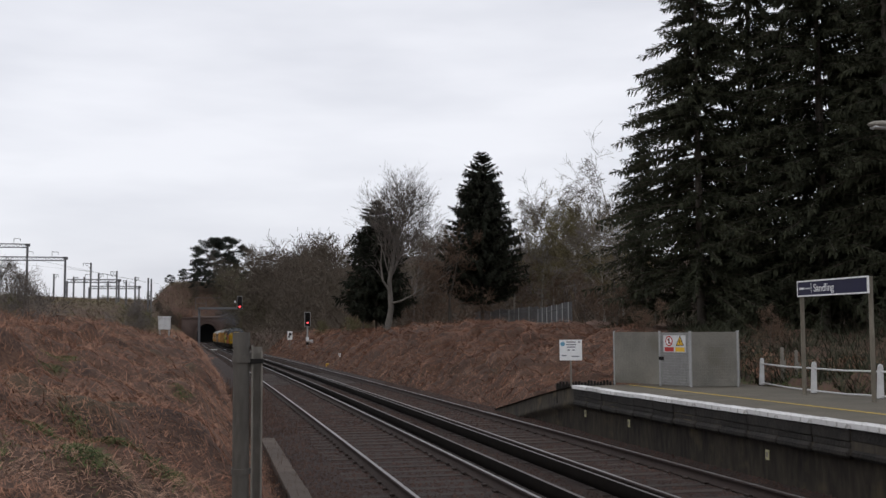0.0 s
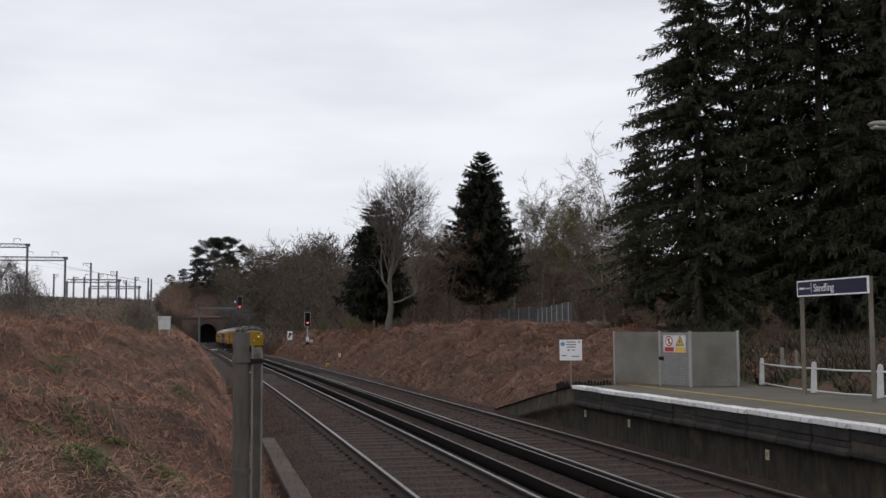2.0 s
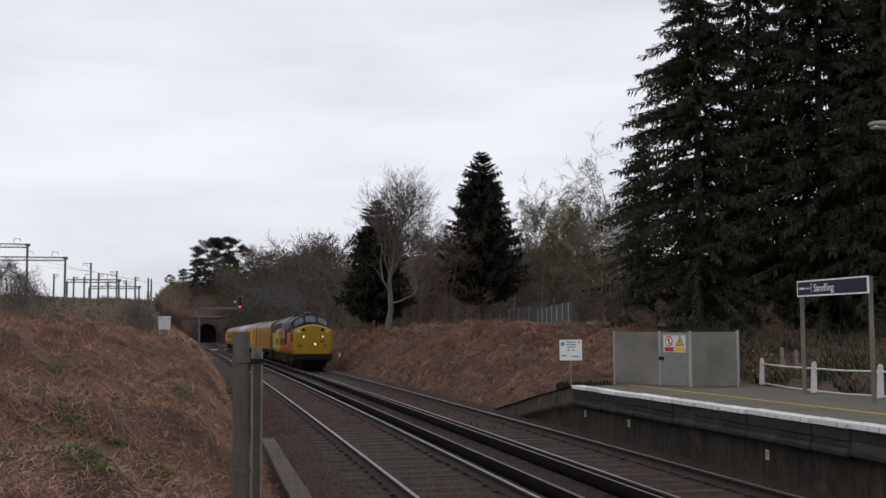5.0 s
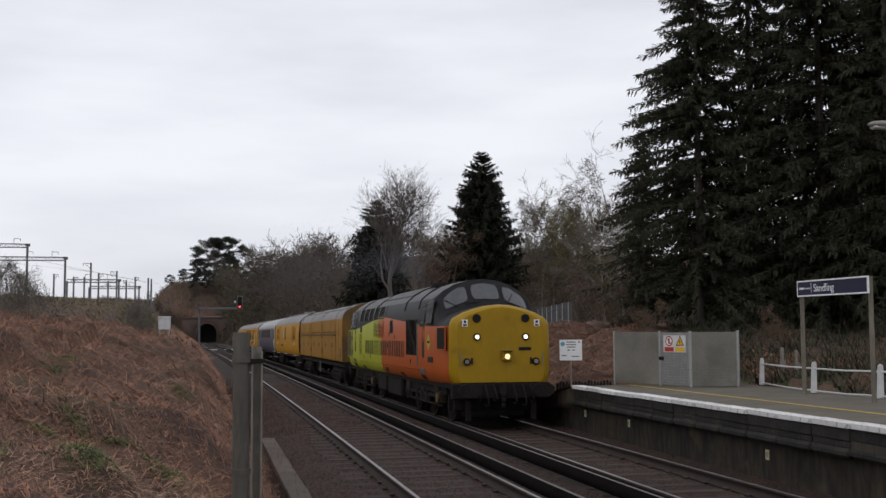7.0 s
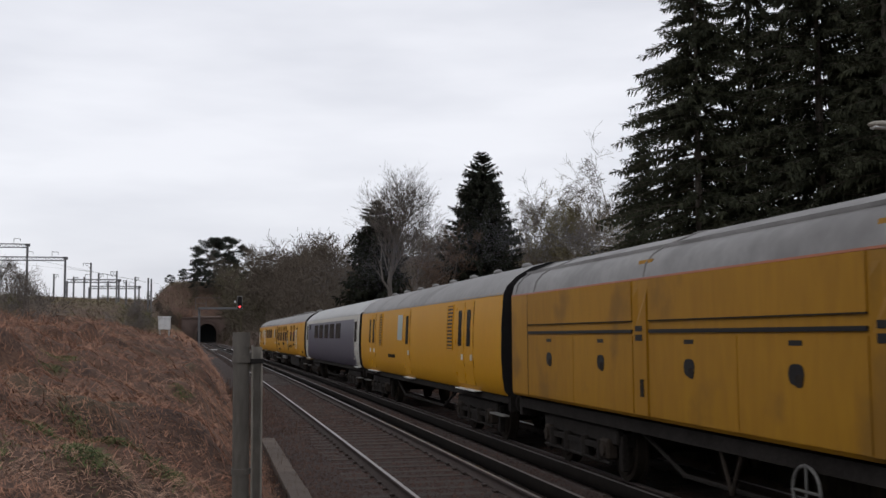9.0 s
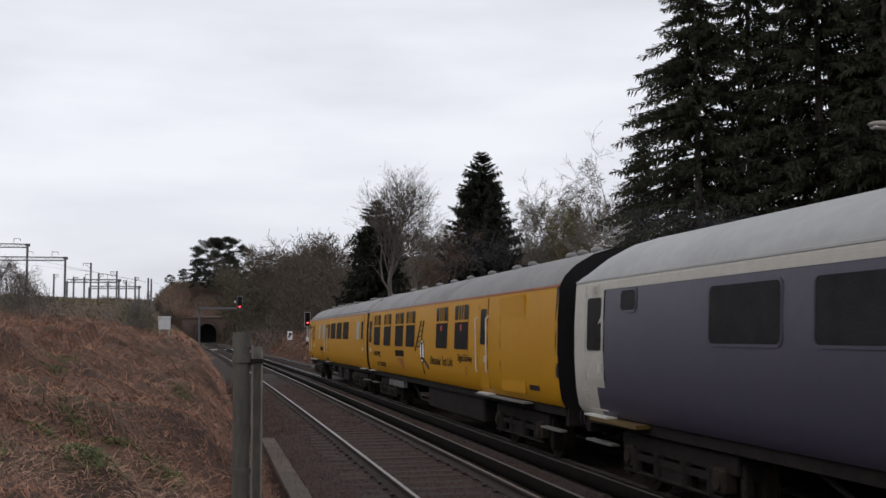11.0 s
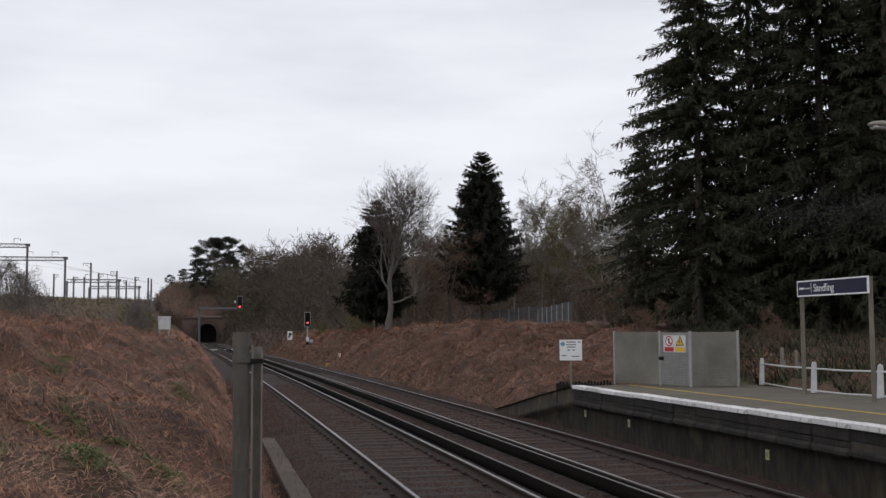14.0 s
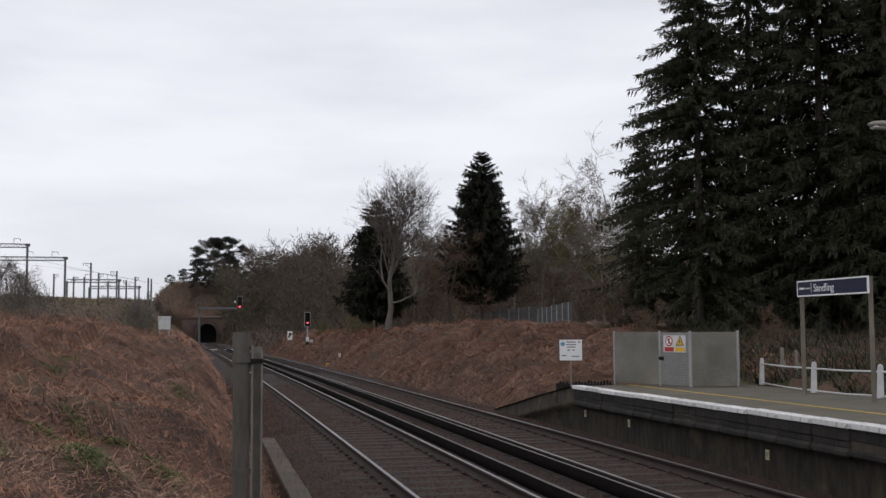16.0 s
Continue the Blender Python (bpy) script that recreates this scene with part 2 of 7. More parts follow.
def ground_z(x, y):
    """Height of the ground at x, y."""
    x, y = np.asarray(x, float), np.asarray(y, float)
    u = x - bend(y)
    d = -u
    z = np.full_like(u, -0.42)
    # cutting side beside the near line
    rise = np.interp(d, [1.55, 2.1, 2.8, 4.0, 6.0, 8.5, 12, 18, 40, 120, 400], [-0.42, 0.15, 0.85, 1.40, 2.0, 2.5, 2.7, 2.9, 4.5, 8, 8])
    hill_l = np.interp(y, [30, 90, 200, 300, 420, 700], [0, 1.2, 5.2, 8.2, 12.0, 10.0]) * ss(2.5, 20, d)
    z = np.where(d > 1.55, rise + hill_l, z)
    # bank beside the far line
    e = u - 5.9
    top = np.interp(y, [18, 26, 34, 45, 60, 90, 140, 260, 420], [0.86, 0.95, 1.5, 2.2, 2.6, 2.4, 2.6, 4.0, 7.0])
    bank = top * np.interp(e, [0, 1.0, 2.5, 4.5, 7.0], [0, 0.35, 0.68, 0.93, 1.0])
    hill_r = np.interp(y, [20, 60, 120, 220, 330, 450], [0.0, 0.2, 1.2, 9, 22, 28]) * ss(5, 70, e)
    z = np.where(e > 0, -0.42 + bank + 0.42 * ss(0, 4, e) + hill_r, z)
    # the hill through which the line passes
    over = np.interp(y, [PORTAL_Y + 0.2, PORTAL_Y + 3, PORTAL_Y + 34, PORTAL_Y + 120], [9.5, 11.0, 22.5, 27])
    z = np.where(y > PORTAL_Y + 0.1, np.maximum(z, over * ss(-34, -9, u)), z)
    far = ss(500, 1500, np.hypot(x, y))
    z = z * (1 - 0.6 * far)
    rough = np.clip(np.maximum(-u - 1.7, u - 6.0), 0, 1.0) * np.clip((np.hypot(x - EYE.x, y) - 3) / 9, 0, 1)
    return z + level(y) + lump(x, y) * rough


def spaced(stops):
    out = []
    for (a, b, n) in stops:
        out += list(np.linspace(a, b, n, endpoint=False))
    return np.array(out + [stops[-1][1]])


def build_ground():
    us = spaced([(-2500, -400, 8), (-400, -60, 16), (-60, -14, 22), (-14, -1.5, 64), (-1.5, 5.5, 8), (5.5, 14, 36), (14, 60, 24), (60, 400, 16), (400, 2500, 8)])
    ys = spaced([(-2500, -300, 7), (-300, -40, 10), (-40, 4, 20), (4, 60, 210), (60, 150, 70), (150, 399.9, 80), (399.9, 400.3, 1), (400.3, 560, 26), (560, 2600, 12)])
    U, Y = np.meshgrid(us, ys)
    X = U + bend(Y) * np.clip(1 - np.abs(U) / 800, 0, 1)
    Z = ground_z(X, Y)
    w = len(us)
    idx = np.arange(len(ys) * w).reshape(len(ys), w)
    f = np.stack([idx[:-1, :-1], idx[:-1, 1:], idx[1:, 1:], idx[1:, :-1]], -1)
    # the mouth of the bore is left out of the sheet
    jr = np.where((ys[:-1] >= 399.8) & (ys[1:] <= 400.4))[0]
    keep = np.ones(f.shape[:2], bool)
    mid = (us[:-1] + us[1:]) / 2
    for j in jr:
        keep[j, (mid > -2.6) & (mid < 7.4)] = False
    ob = raw("ground", np.stack([X, Y, Z], -1).reshape(-1, 3), f[keep].reshape(-1, 4), M_GROUND, smooth=True)
    return tagged(ob, "cutting sides of brown dead bracken and grass", "ground", kind="structure")


build_ground()


def strip(name, pts, material, label, category, parent=None):
    """A bar that follows the line: a profile of (x, z) points, open, swept along y."""
    ys = np.concatenate([np.arange(-190, 0, 10.0), np.arange(0, 440, 4.0)])
    v, f, n = [], [], len(pts)
    for y in ys:
        b, l = float(bend(y)), float(level(y))
        v += [(x + b, y, z + l) for x, z in pts]
    for i in range(len(ys) - 1):
        for k in range(n - 1):
            a = i * n + k
            f.append((a, a + 1, a + n + 1, a + n))
    ob = raw(name, v, f, material, parent)
    return tagged(ob, label, category, kind="structure") if label else ob


strip("track_bed", [(-1.9, -0.44), (-1.35, -0.20), (-0.6, -0.17), (2.1, -0.17), (2.4, -0.24), (2.7, -0.17), (5.2, -0.17), (5.45, -0.13), (5.75, -0.10), (6.3, -0.42)], M_BED, "dark brown stone ballast under two railway lines", "track bed")


def build_rail(name, x, label):
    r = strip(name, [(x - 0.07, -0.155), (x - 0.07, -0.143), (x - 0.012, -0.12), (x - 0.012, -0.045), (x - 0.036, -0.032), (x - 0.036, -0.006), (x - 0.027, 0.0)], M_RAILSIDE, label, "rail")
    r2 = strip("rail_side", [(x + 0.027, 0.0), (x + 0.036, -0.006), (x + 0.036, -0.032), (x + 0.012, -0.045), (x + 0.012, -0.12), (x + 0.07, -0.143), (x + 0.07, -0.155)], M_RAILSIDE, "", "", r)
    strip("running_surface", [(x - 0.027, 0.0), (x + 0.027, 0.0)], M_RAILTOP, "", "", r)["label"] = "polished steel running surface"


for rx in (NEAR_C - 0.7525, NEAR_C + 0.7525, FAR_C - 0.7525, FAR_C + 0.7525):
    build_rail("rail", rx, "rusty steel running rail with a polished top")


def build_conductor(x):
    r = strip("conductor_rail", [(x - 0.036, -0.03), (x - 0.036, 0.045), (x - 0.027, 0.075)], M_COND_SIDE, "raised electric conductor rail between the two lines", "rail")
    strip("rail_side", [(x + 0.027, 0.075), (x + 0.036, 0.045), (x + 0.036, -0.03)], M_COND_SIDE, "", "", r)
    strip("contact_surface", [(x - 0.027, 0.075), (x + 0.027, 0.075)], M_CONDUCTOR, "", "", r)
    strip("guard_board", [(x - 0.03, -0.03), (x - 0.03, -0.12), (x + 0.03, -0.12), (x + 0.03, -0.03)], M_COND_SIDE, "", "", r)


build_conductor(NEAR_C + 0.7525 + 0.37)
build_conductor(FAR_C - 0.7525 - 0.42)


# ---- sleepers, chairs, stones ----
def sleeper_mesh():
    bm = bmesh.new()
    box(bm, -1.28, 1.28, -0.125, 0.125, -0.30, -0.150, bevel=0.012)
    for x in (-0.7525, 0.7525):
        for s in (-1, 1):
            box(bm, x + s * 0.105 - 0.035, x + s * 0.105 + 0.035, -0.07, 0.07, -0.151, -0.115, bevel=0.01)
    me = bpy.data.meshes.new("sleeper")
    bm.to_mesh(me)
    bm.free()
    me.materials.append(M_SLEEPER)
    return me


def build_sleepers():
    me = sleeper_mesh()
    rng = random.Random(11)
    for c in (NEAR_C, FAR_C):
        t = thing("sleeper_row", 0, 0, 0, "dirty concrete and timber sleepers under the rails", "sleepers", kind="structure")
        y = 5.2
        while y < 66:
            ob = new("sleeper", me)
            ob.parent = t
            ob.matrix_basis = pose(c + float(bend(y)) + rng.uniform(-0.02, 0.02), y, float(level(y)) + rng.uniform(-0.022, -0.004), 0, rng.uniform(-0.3, 0.3), rng.uniform(-0.6, 0.6))
            y += 0.66
        v, f = [], []
        while y < 330:
            x, z, k = c + float(bend(y)), float(level(y)) - 0.152, len(v)
            v += [(x - 1.28, y - 0.12, z), (x + 1.28, y - 0.12, z), (x + 1.28, y + 0.12, z), (x - 1.28, y + 0.12, z)]
            v += [(a, b, h - 0.1) for a, b, h in v[-4:]]
            f += [(k, k + 1, k + 2, k + 3), (k, k + 4, k + 5, k + 1)]
            y += 0.66
        tagged(raw("far_sleepers", v, f, M_SLEEPER, t), kind="stuff")


def build_stones():
    """Loose ballast stones near the platform end."""
    rng = np.random.default_rng(8)
    n = 52000
    y = 6 + 44 * rng.random(n) ** 1.7
    u = rng.uniform(-1.75, 6.2, n)
    keep = np.ones(n, bool)
    for r in (0, 1.505, FAR_C - 0.7525, FAR_C + 0.7525, 1.875, 2.81):
        keep &= np.abs(u - r) > 0.09
    on = ((u > -0.55) & (u < 2.05)) | ((u > 2.7) & (u < 5.28))
    keep &= ~(on & (np.mod(y - 5.2 + 0.14, 0.66) < 0.27)) | (rng.random(n) < 0.22)
    u, y = u[keep], y[keep]
    n = len(u)
    base = np.interp(u, [-1.9, -1.35, -0.6, 2.1, 2.4, 2.7, 5.2, 5.45, 5.75, 6.3], [-0.44, -0.20, -0.17, -0.17, -0.24, -0.17, -0.17, -0.13, -0.10, -0.42])
    s = rng.uniform(0.014, 0.034, n) * (1 + (y > 25) * 0.5)
    o = np.array([(1, 0, 0), (0, 1, 0), (-1, 0, 0), (0, -1, 0), (0, 0, 1)], float)
    jit = rng.uniform(0.65, 1.3, (n, 5, 1))
    an = rng.uniform(0, 6.28, n)
    ca, sa = np.cos(an), np.sin(an)
    P = o[None] * jit * s[:, None, None]
    X = P[..., 0] * ca[:, None] - P[..., 1] * sa[:, None] + (u + bend(y))[:, None]
    Y = P[..., 0] * sa[:, None] + P[..., 1] * ca[:, None] + y[:, None]
    Z = P[..., 2] * 0.9 + (base + level(y))[:, None]
    V = np.stack([X, Y, Z], -1).reshape(-1, 3)
    k = np.arange(n)[:, None, None] * 5
    F = (np.array([(0, 1, 4), (1, 2, 4), (2, 3, 4), (3, 0, 4)])[None] + k).reshape(-1, 3)
    tagged(raw("ballast_stones", V, F, M_BALLAST), "loose grey brown ballast stones between the sleepers", "ballast", kind="stuff")


build_sleepers()
build_stones()


# ---- platform ----
EDGE_X, END_Y = 5.385, 23.5
PLAT_Z = 0.915


def plat_z(y):
    return PLAT_Z + float(level(y))


def quadsheet(name, rows, material, parent=None):
    """A sheet through rows of points of equal length."""
    n = len(rows[0])
    v = [p for r in rows for p in r]
    f = [(i * n + k, i * n + k + 1, (i + 1) * n + k + 1, (i + 1) * n + k) for i in range(len(rows) - 1) for k in range(n - 1)]
    return raw(name, v, f, material, parent)


def build_platform():
    p = thing("platform", 0, 0, 0, "tarmac station platform with worn white edge and sooty wall", "platform", kind="structure")
    ys = [-80, -40, -10, 5, 15, END_Y]
    ramp = [(END_Y, 0.0), (25.06, -0.20), (26.73, -0.43), (28.6, -0.71), (30.6, -0.99)]
    prof = [(y, plat_z(y)) for y in ys] + [(y, PLAT_Z + d + float(level(y))) for y, d in ramp[1:]]
    quadsheet("paving", [[(EDGE_X + 0.24, y, z - 0.012), (6.6, y, z), (9.3, y, z), (9.5, y, z - 0.3), (9.6, y, z - 1.2)] for y, z in prof if y <= END_Y], M_TARMAC, p)
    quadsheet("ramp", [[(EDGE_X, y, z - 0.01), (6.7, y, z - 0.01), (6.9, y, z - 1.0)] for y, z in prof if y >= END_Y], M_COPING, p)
    # wall: proud coping course above a set-back face
    quadsheet("wall_face", [[(EDGE_X + 0.05, y, z - 0.02), (EDGE_X + 0.06, y, z - 0.32), (EDGE_X + 0.03, y, z - 0.40), (EDGE_X + 0.16, y, z - 0.47), (EDGE_X + 0.17, y, min(z - 0.5, float(level(y)) - 0.5))] for y, z in prof], M_WALL, p)
    quadsheet("end_wall", [[(EDGE_X + 0.1, 30.55, prof[-1][1] - 0.02), (6.8, 30.55, prof[-1][1] - 0.02)], [(EDGE_X + 0.1, 30.55, -0.9), (6.8, 30.55, -0.9)]], M_WALL, p)
    stripe = quadsheet("yellow_line", [[(6.70, y, z + 0.004), (6.80, y, z + 0.004)] for y, z in prof if y <= END_Y], M_YELLOW_LINE, p)
    return p


PLATFORM = build_platform()


def build_edging():
    """White coping slabs, each with its own joint."""
    bm = bmesh.new()
    box(bm, 0, 0.26, 0.002, 0.907, -0.075, 0, bevel=0.005)
    me = bpy.data.meshes.new("edge_slab")
    bm.to_mesh(me)
    bm.free()
    me.materials.append(M_WHITE_EDGE)
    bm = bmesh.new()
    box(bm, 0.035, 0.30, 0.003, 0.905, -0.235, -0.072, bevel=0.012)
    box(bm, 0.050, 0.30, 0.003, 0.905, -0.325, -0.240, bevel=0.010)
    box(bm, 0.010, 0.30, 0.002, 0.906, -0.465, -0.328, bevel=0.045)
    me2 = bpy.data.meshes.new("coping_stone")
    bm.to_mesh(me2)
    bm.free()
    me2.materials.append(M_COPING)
    rng = random.Random(5)
    y = END_Y
    while y > 4:
        y -= 0.91
        for m, dz in ((me, 0.0), (me2, 0.0)):
            ob = new("edge_slab" if m is me else "coping_stone", m)
            ob.parent = PLATFORM
            ob.matrix_basis = pose(EDGE_X + rng.uniform(-0.012, 0.012), y, plat_z(y + 0.45) + rng.uniform(-0.005, 0.005) + 0.004, rng.uniform(-0.2, 0.2), 0, rng.uniform(-0.4, 0.4))


def build_stakes():
    """A low row of dark stakes that closes the platform above the ramp."""
    t = thing("stake_row", 0, 0, 0, "low row of dark weathered stakes at the platform end", "fence")
    a, b = Vector((5.46, 24.75, 0)), Vector((6.62, 24.05, 0))
    rng = random.Random(14)
    bm = bmesh.new()
    box(bm, -0.026, 0.026, -0.03, 0.03, -0.35, 0.12, bevel=0.008)
    stake = bpy.data.meshes.new("stake")
    bm.to_mesh(stake)
    bm.free()
    stake.materials.append(M_COPING)
    for k in range(19):
        q = a + (b - a) * (k / 18)
        ob = new("stake", stake)
        ob.parent = t
        ob.matrix_basis = pose(q.x, q.y, plat_z(24.4) - 0.10 + 0.06 * k / 18 + rng.uniform(-0.02, 0.03), rng.uniform(-4, 4), rng.uniform(-4, 4), -30)
    part("back_board", boxes((5.44, 6.62, 24.78, 24.83, plat_z(24.4) - 0.4, plat_z(24.4) - 0.03)), M_COPING, t)


build_stakes()


# ---- enclosure at the platform end ----
def fence_panel(parent, a, b, z, h, name="panel", sheet=None):
    a, b = Vector((*a, z)), Vector((*b, z))
    d = (b - a).normalized()
    n = Vector((d.y, -d.x, 0)) * 0.012
    bm = bmesh.new()
    vs = []
    for off in (-n, n):
        for q in (a + d * 0.02, b - d * 0.02):
            for zz in (0.03, h - 0.015):
                vs.append(bm.verts.new(q + off + Vector((0, 0, zz))))
    bmesh.ops.convex_hull(bm, input=vs)
    pan = part(name, bm, sheet or M_MESH, parent)
    bm = bmesh.new()
    L = (b - a).length
    step = 0.045
    k = 0
    while k * step < L - 0.05:
        q = a + d * (0.03 + k * step)
        rod(bm, q + n * 1.4 + Vector((0, 0, 0.04)), q + n * 1.4 + Vector((0, 0, h - 0.02)), 0.005, n=4, caps=False)
        k += 1
    for j in range(int(h / 0.06)):
        zz = 0.05 + j * 0.06
        rod(bm, a + d * 0.03 + n * 1.6 + Vector((0, 0, zz)), b - d * 0.03 + n * 1.6 + Vector((0, 0, zz)), 0.004, n=4, caps=False)
    part("mesh_wire", bm, M_GALV if sheet else M_MESH, pan)
    return pan


def build_enclosure():
    z = plat_z(23)
    c = thing("mesh_enclosure", 0, 0, 0, "grey galvanised mesh enclosure with a gate on the platform", "enclosure")
    P = [(6.6, 23.94), (7.25, 22.8), (7.575, 21.88), (8.62, 21.76), (9.6, 23.6)]
    h = 1.225
    for i, q in enumerate(P):
        part("post", rods(((*q, z - 0.02), (*q, z + h + 0.01), 0.026)), M_GALV, c)
    fence_panel(c, P[0], P[1], z, h)
    fence_panel(c, P[2], P[3], z, h)
    fence_panel(c, P[3], P[4], z, h)
    g = fence_panel(c, P[1], P[2], z, h - 0.01, "gate", M_GATE)
    # gate fittings, in the plane of the gate
    a, b = Vector((*P[1], z)), Vector((*P[2], z))
    d = (b - a).normalized()
    n = Vector((d.y, -d.x, 0))
    if n.dot(EYE - a) < 0:
        n = -n
    L = (b - a).length

    def plate(name, s0, s1, z0, z1, off, material, parent):
        bm = bmesh.new()
        vs = []
        for o in (off, off + 0.004):
            for s in (s0, s1):
                for zz in (z0, z1):
                    vs.append(bm.verts.new(a + d * (s * L) + n * o + Vector((0, 0, zz))))
        bmesh.ops.convex_hull(bm, input=vs)
        return part(name, bm, material, parent)

    for s in (0.03, 0.97):
        plate("gate_stile", s - 0.02, s + 0.02, 0.03, h, 0.018, M_GALV, g)
    plate("lock_box", 0.0, 0.16, 0.58, 0.66, 0.03, M_BLACK, g)
    s = plate("warning_sign", 0.16, 0.88, 0.76, 1.14, 0.024, M_OLDWHITE, c)
    s["label"] = "white warning sign with a prohibition ring and triangle"
    plate("red_panel", 0.20, 0.49, 0.78, 0.875, 0.0285, M_RED, s)
    plate("yellow_panel", 0.55, 0.84, 0.78, 0.875, 0.0285, M_YELLOW, s)

    def flat(name, pts, off, material):
        bm = bmesh.new()
        bm.faces.new([bm.verts.new(a + d * p[0] + n * off + Vector((0, 0, p[1]))) for p in pts])
        e = bmesh.ops.extrude_face_region(bm, geom=bm.faces[:])
        bmesh.ops.translate(bm, verts=[v for v in e["geom"] if isinstance(v, bmesh.types.BMVert)], vec=n * 0.002)
        part(name, bm, material, s)

    cx, cz = 0.345 * L, 1.01
    ring = [(cx + 0.115 * math.cos(t * math.pi / 12), cz + 0.115 * math.sin(t * math.pi / 12)) for t in range(24)]
    flat("prohibition_ring", ring, 0.0285, M_RED)
    flat("ring_centre", [(cx + (p - cx) * 0.74, cz + (q - cz) * 0.74) for p, q in ring], 0.0312, M_WHITE)
    flat("walking_mark", [(cx - 0.02, cz - 0.06), (cx + 0.02, cz - 0.06), (cx + 0.025, cz + 0.06), (cx - 0.015, cz + 0.06)], 0.034, M_BLACK)
    bar = [(cx - 0.075, cz + 0.06), (cx - 0.06, cz + 0.075), (cx + 0.075, cz - 0.06), (cx + 0.06, cz - 0.075)]
    flat("ring_bar", bar[::-1], 0.0366, M_RED)
    tx = 0.695 * L
    flat("triangle_border", [(tx - 0.125, cz - 0.10), (tx + 0.125, cz - 0.10), (tx, cz + 0.125)], 0.0285, M_BLACK)
    flat("triangle", [(tx - 0.095, cz - 0.083), (tx + 0.095, cz - 0.083), (tx, cz + 0.088)], 0.0312, M_YELLOW)
    flat("triangle_mark", [(tx - 0.012, cz - 0.06), (tx + 0.012, cz - 0.06), (tx + 0.014, cz + 0.03), (tx - 0.014, cz + 0.03)], 0.034, M_BLACK)


build_enclosure()


# ---- signs and rails on the platform ----
def text_mesh(name, body, size, material, parent, m):
    cu = bpy.data.curves.new(name, "FONT")
    cu.body, cu.size, cu.extrude = body, size, 0.002
    ob = bpy.data.objects.new(name, cu)
    scene.collection.objects.link(ob)
    bpy.context.view_layer.update()
    me = bpy.data.meshes.new_from_object(ob.evaluated_get(bpy.context.evaluated_depsgraph_get()))
    bpy.data.objects.remove(ob)
    bpy.data.curves.remove(cu)
    me.materials.clear()
    me.materials.append(material)
    out = new(name, me)
    out.parent = parent
    out.matrix_basis = m
    return out


M_SIGNPOST = mat("stained_sign_post", (0.115, 0.10, 0.078), (0.185, 0.165, 0.13), 0.8, scale=3, fine=20, stretch=(1, 1, 0.3))


def build_name_sign():
    """The board runs along the platform; local x points towards the camera end."""
    z = plat_z(17.4)
    a, b = Vector((8.25, 18.42, z)), Vector((8.275, 16.28, z))
    L = (b - a).length
    s = thing("station_sign", a.x, a.y, a.z, "navy station name board on two grey posts", "sign", rz=math.degrees(math.atan2(b.y - a.y, b.x - a.x)))
    for x in (0.0, L):
        part("post", rods(((x, 0, -0.03), (x, 0, 2.13), 0.04), n=12), M_SIGNPOST, s)
    board = part("board", boxes((-0.02, L + 0.02, -0.07, -0.045, 1.86, 2.12), bevel=0.004), M_NAVY, s)
    part("frame_rail", boxes((-0.03, L + 0.03, -0.078, -0.042, 2.115, 2.14)), M_WHITE, board)
    part("frame_rail", boxes((-0.03, L + 0.03, -0.078, -0.042, 1.842, 1.867)), M_WHITE, board)
    part("frame_rail", boxes((-0.035, -0.015, -0.078, -0.042, 1.842, 2.14)), M_WHITE, board)
    part("frame_rail", boxes((L + 0.015, L + 0.035, -0.078, -0.042, 1.842, 2.14)), M_WHITE, board)
    part("divider", boxes((0.44, 0.448, -0.076, -0.07, 1.90, 2.09)), M_OLDWHITE, board)
    part("operator_mark", boxes((0.05, 0.21, -0.076, -0.07, 1.975, 2.01)), M_WHITE, board)
    part("operator_mark", boxes((0.23, 0.40, -0.076, -0.07, 1.983, 2.0)), M_OLDWHITE, board)
    text_mesh("lettering", "Sandling", 0.20, M_WHITE, board, pose(0.52, -0.074, 1.925, 90, 0, 0))


build_name_sign()


def build_notice():
    z = plat_z(24) - 0.25
    s = thing("notice_board", 5.68, 24.4, z, "white notice on a thin grey post by the ramp", "sign", rz=-16)
    part("post", rods(((0, 0.02, -0.2), (0, 0.02, 1.27), 0.02)), M_POST_PALE, s)
    p = part("plate", boxes((-0.265, 0.265, -0.008, 0.004, 0.80, 1.29), bevel=0.002), M_WHITE, s)
    part("emblem", rods(((-0.19, -0.009, 1.19), (-0.19, -0.012, 1.19), 0.055), n=16), mat("pale_blue", (0.15, 0.35, 0.5)), p)
    grey = mat("grey_print", (0.25, 0.25, 0.27))
    for x0, x1, zz in ((-0.10, 0.12, 1.22), (-0.11, 0.13, 1.16), (-0.09, 0.11, 1.10), (-0.08, -0.01, 1.03), (0.03, 0.10, 1.03), (0.17, 0.23, 1.22), (-0.22, -0.1, 0.90), (0.02, 0.2, 0.88)):
        part("print_bar", boxes((x0, x1, -0.0105, -0.008, zz, zz + 0.03)), grey, p)


build_notice()


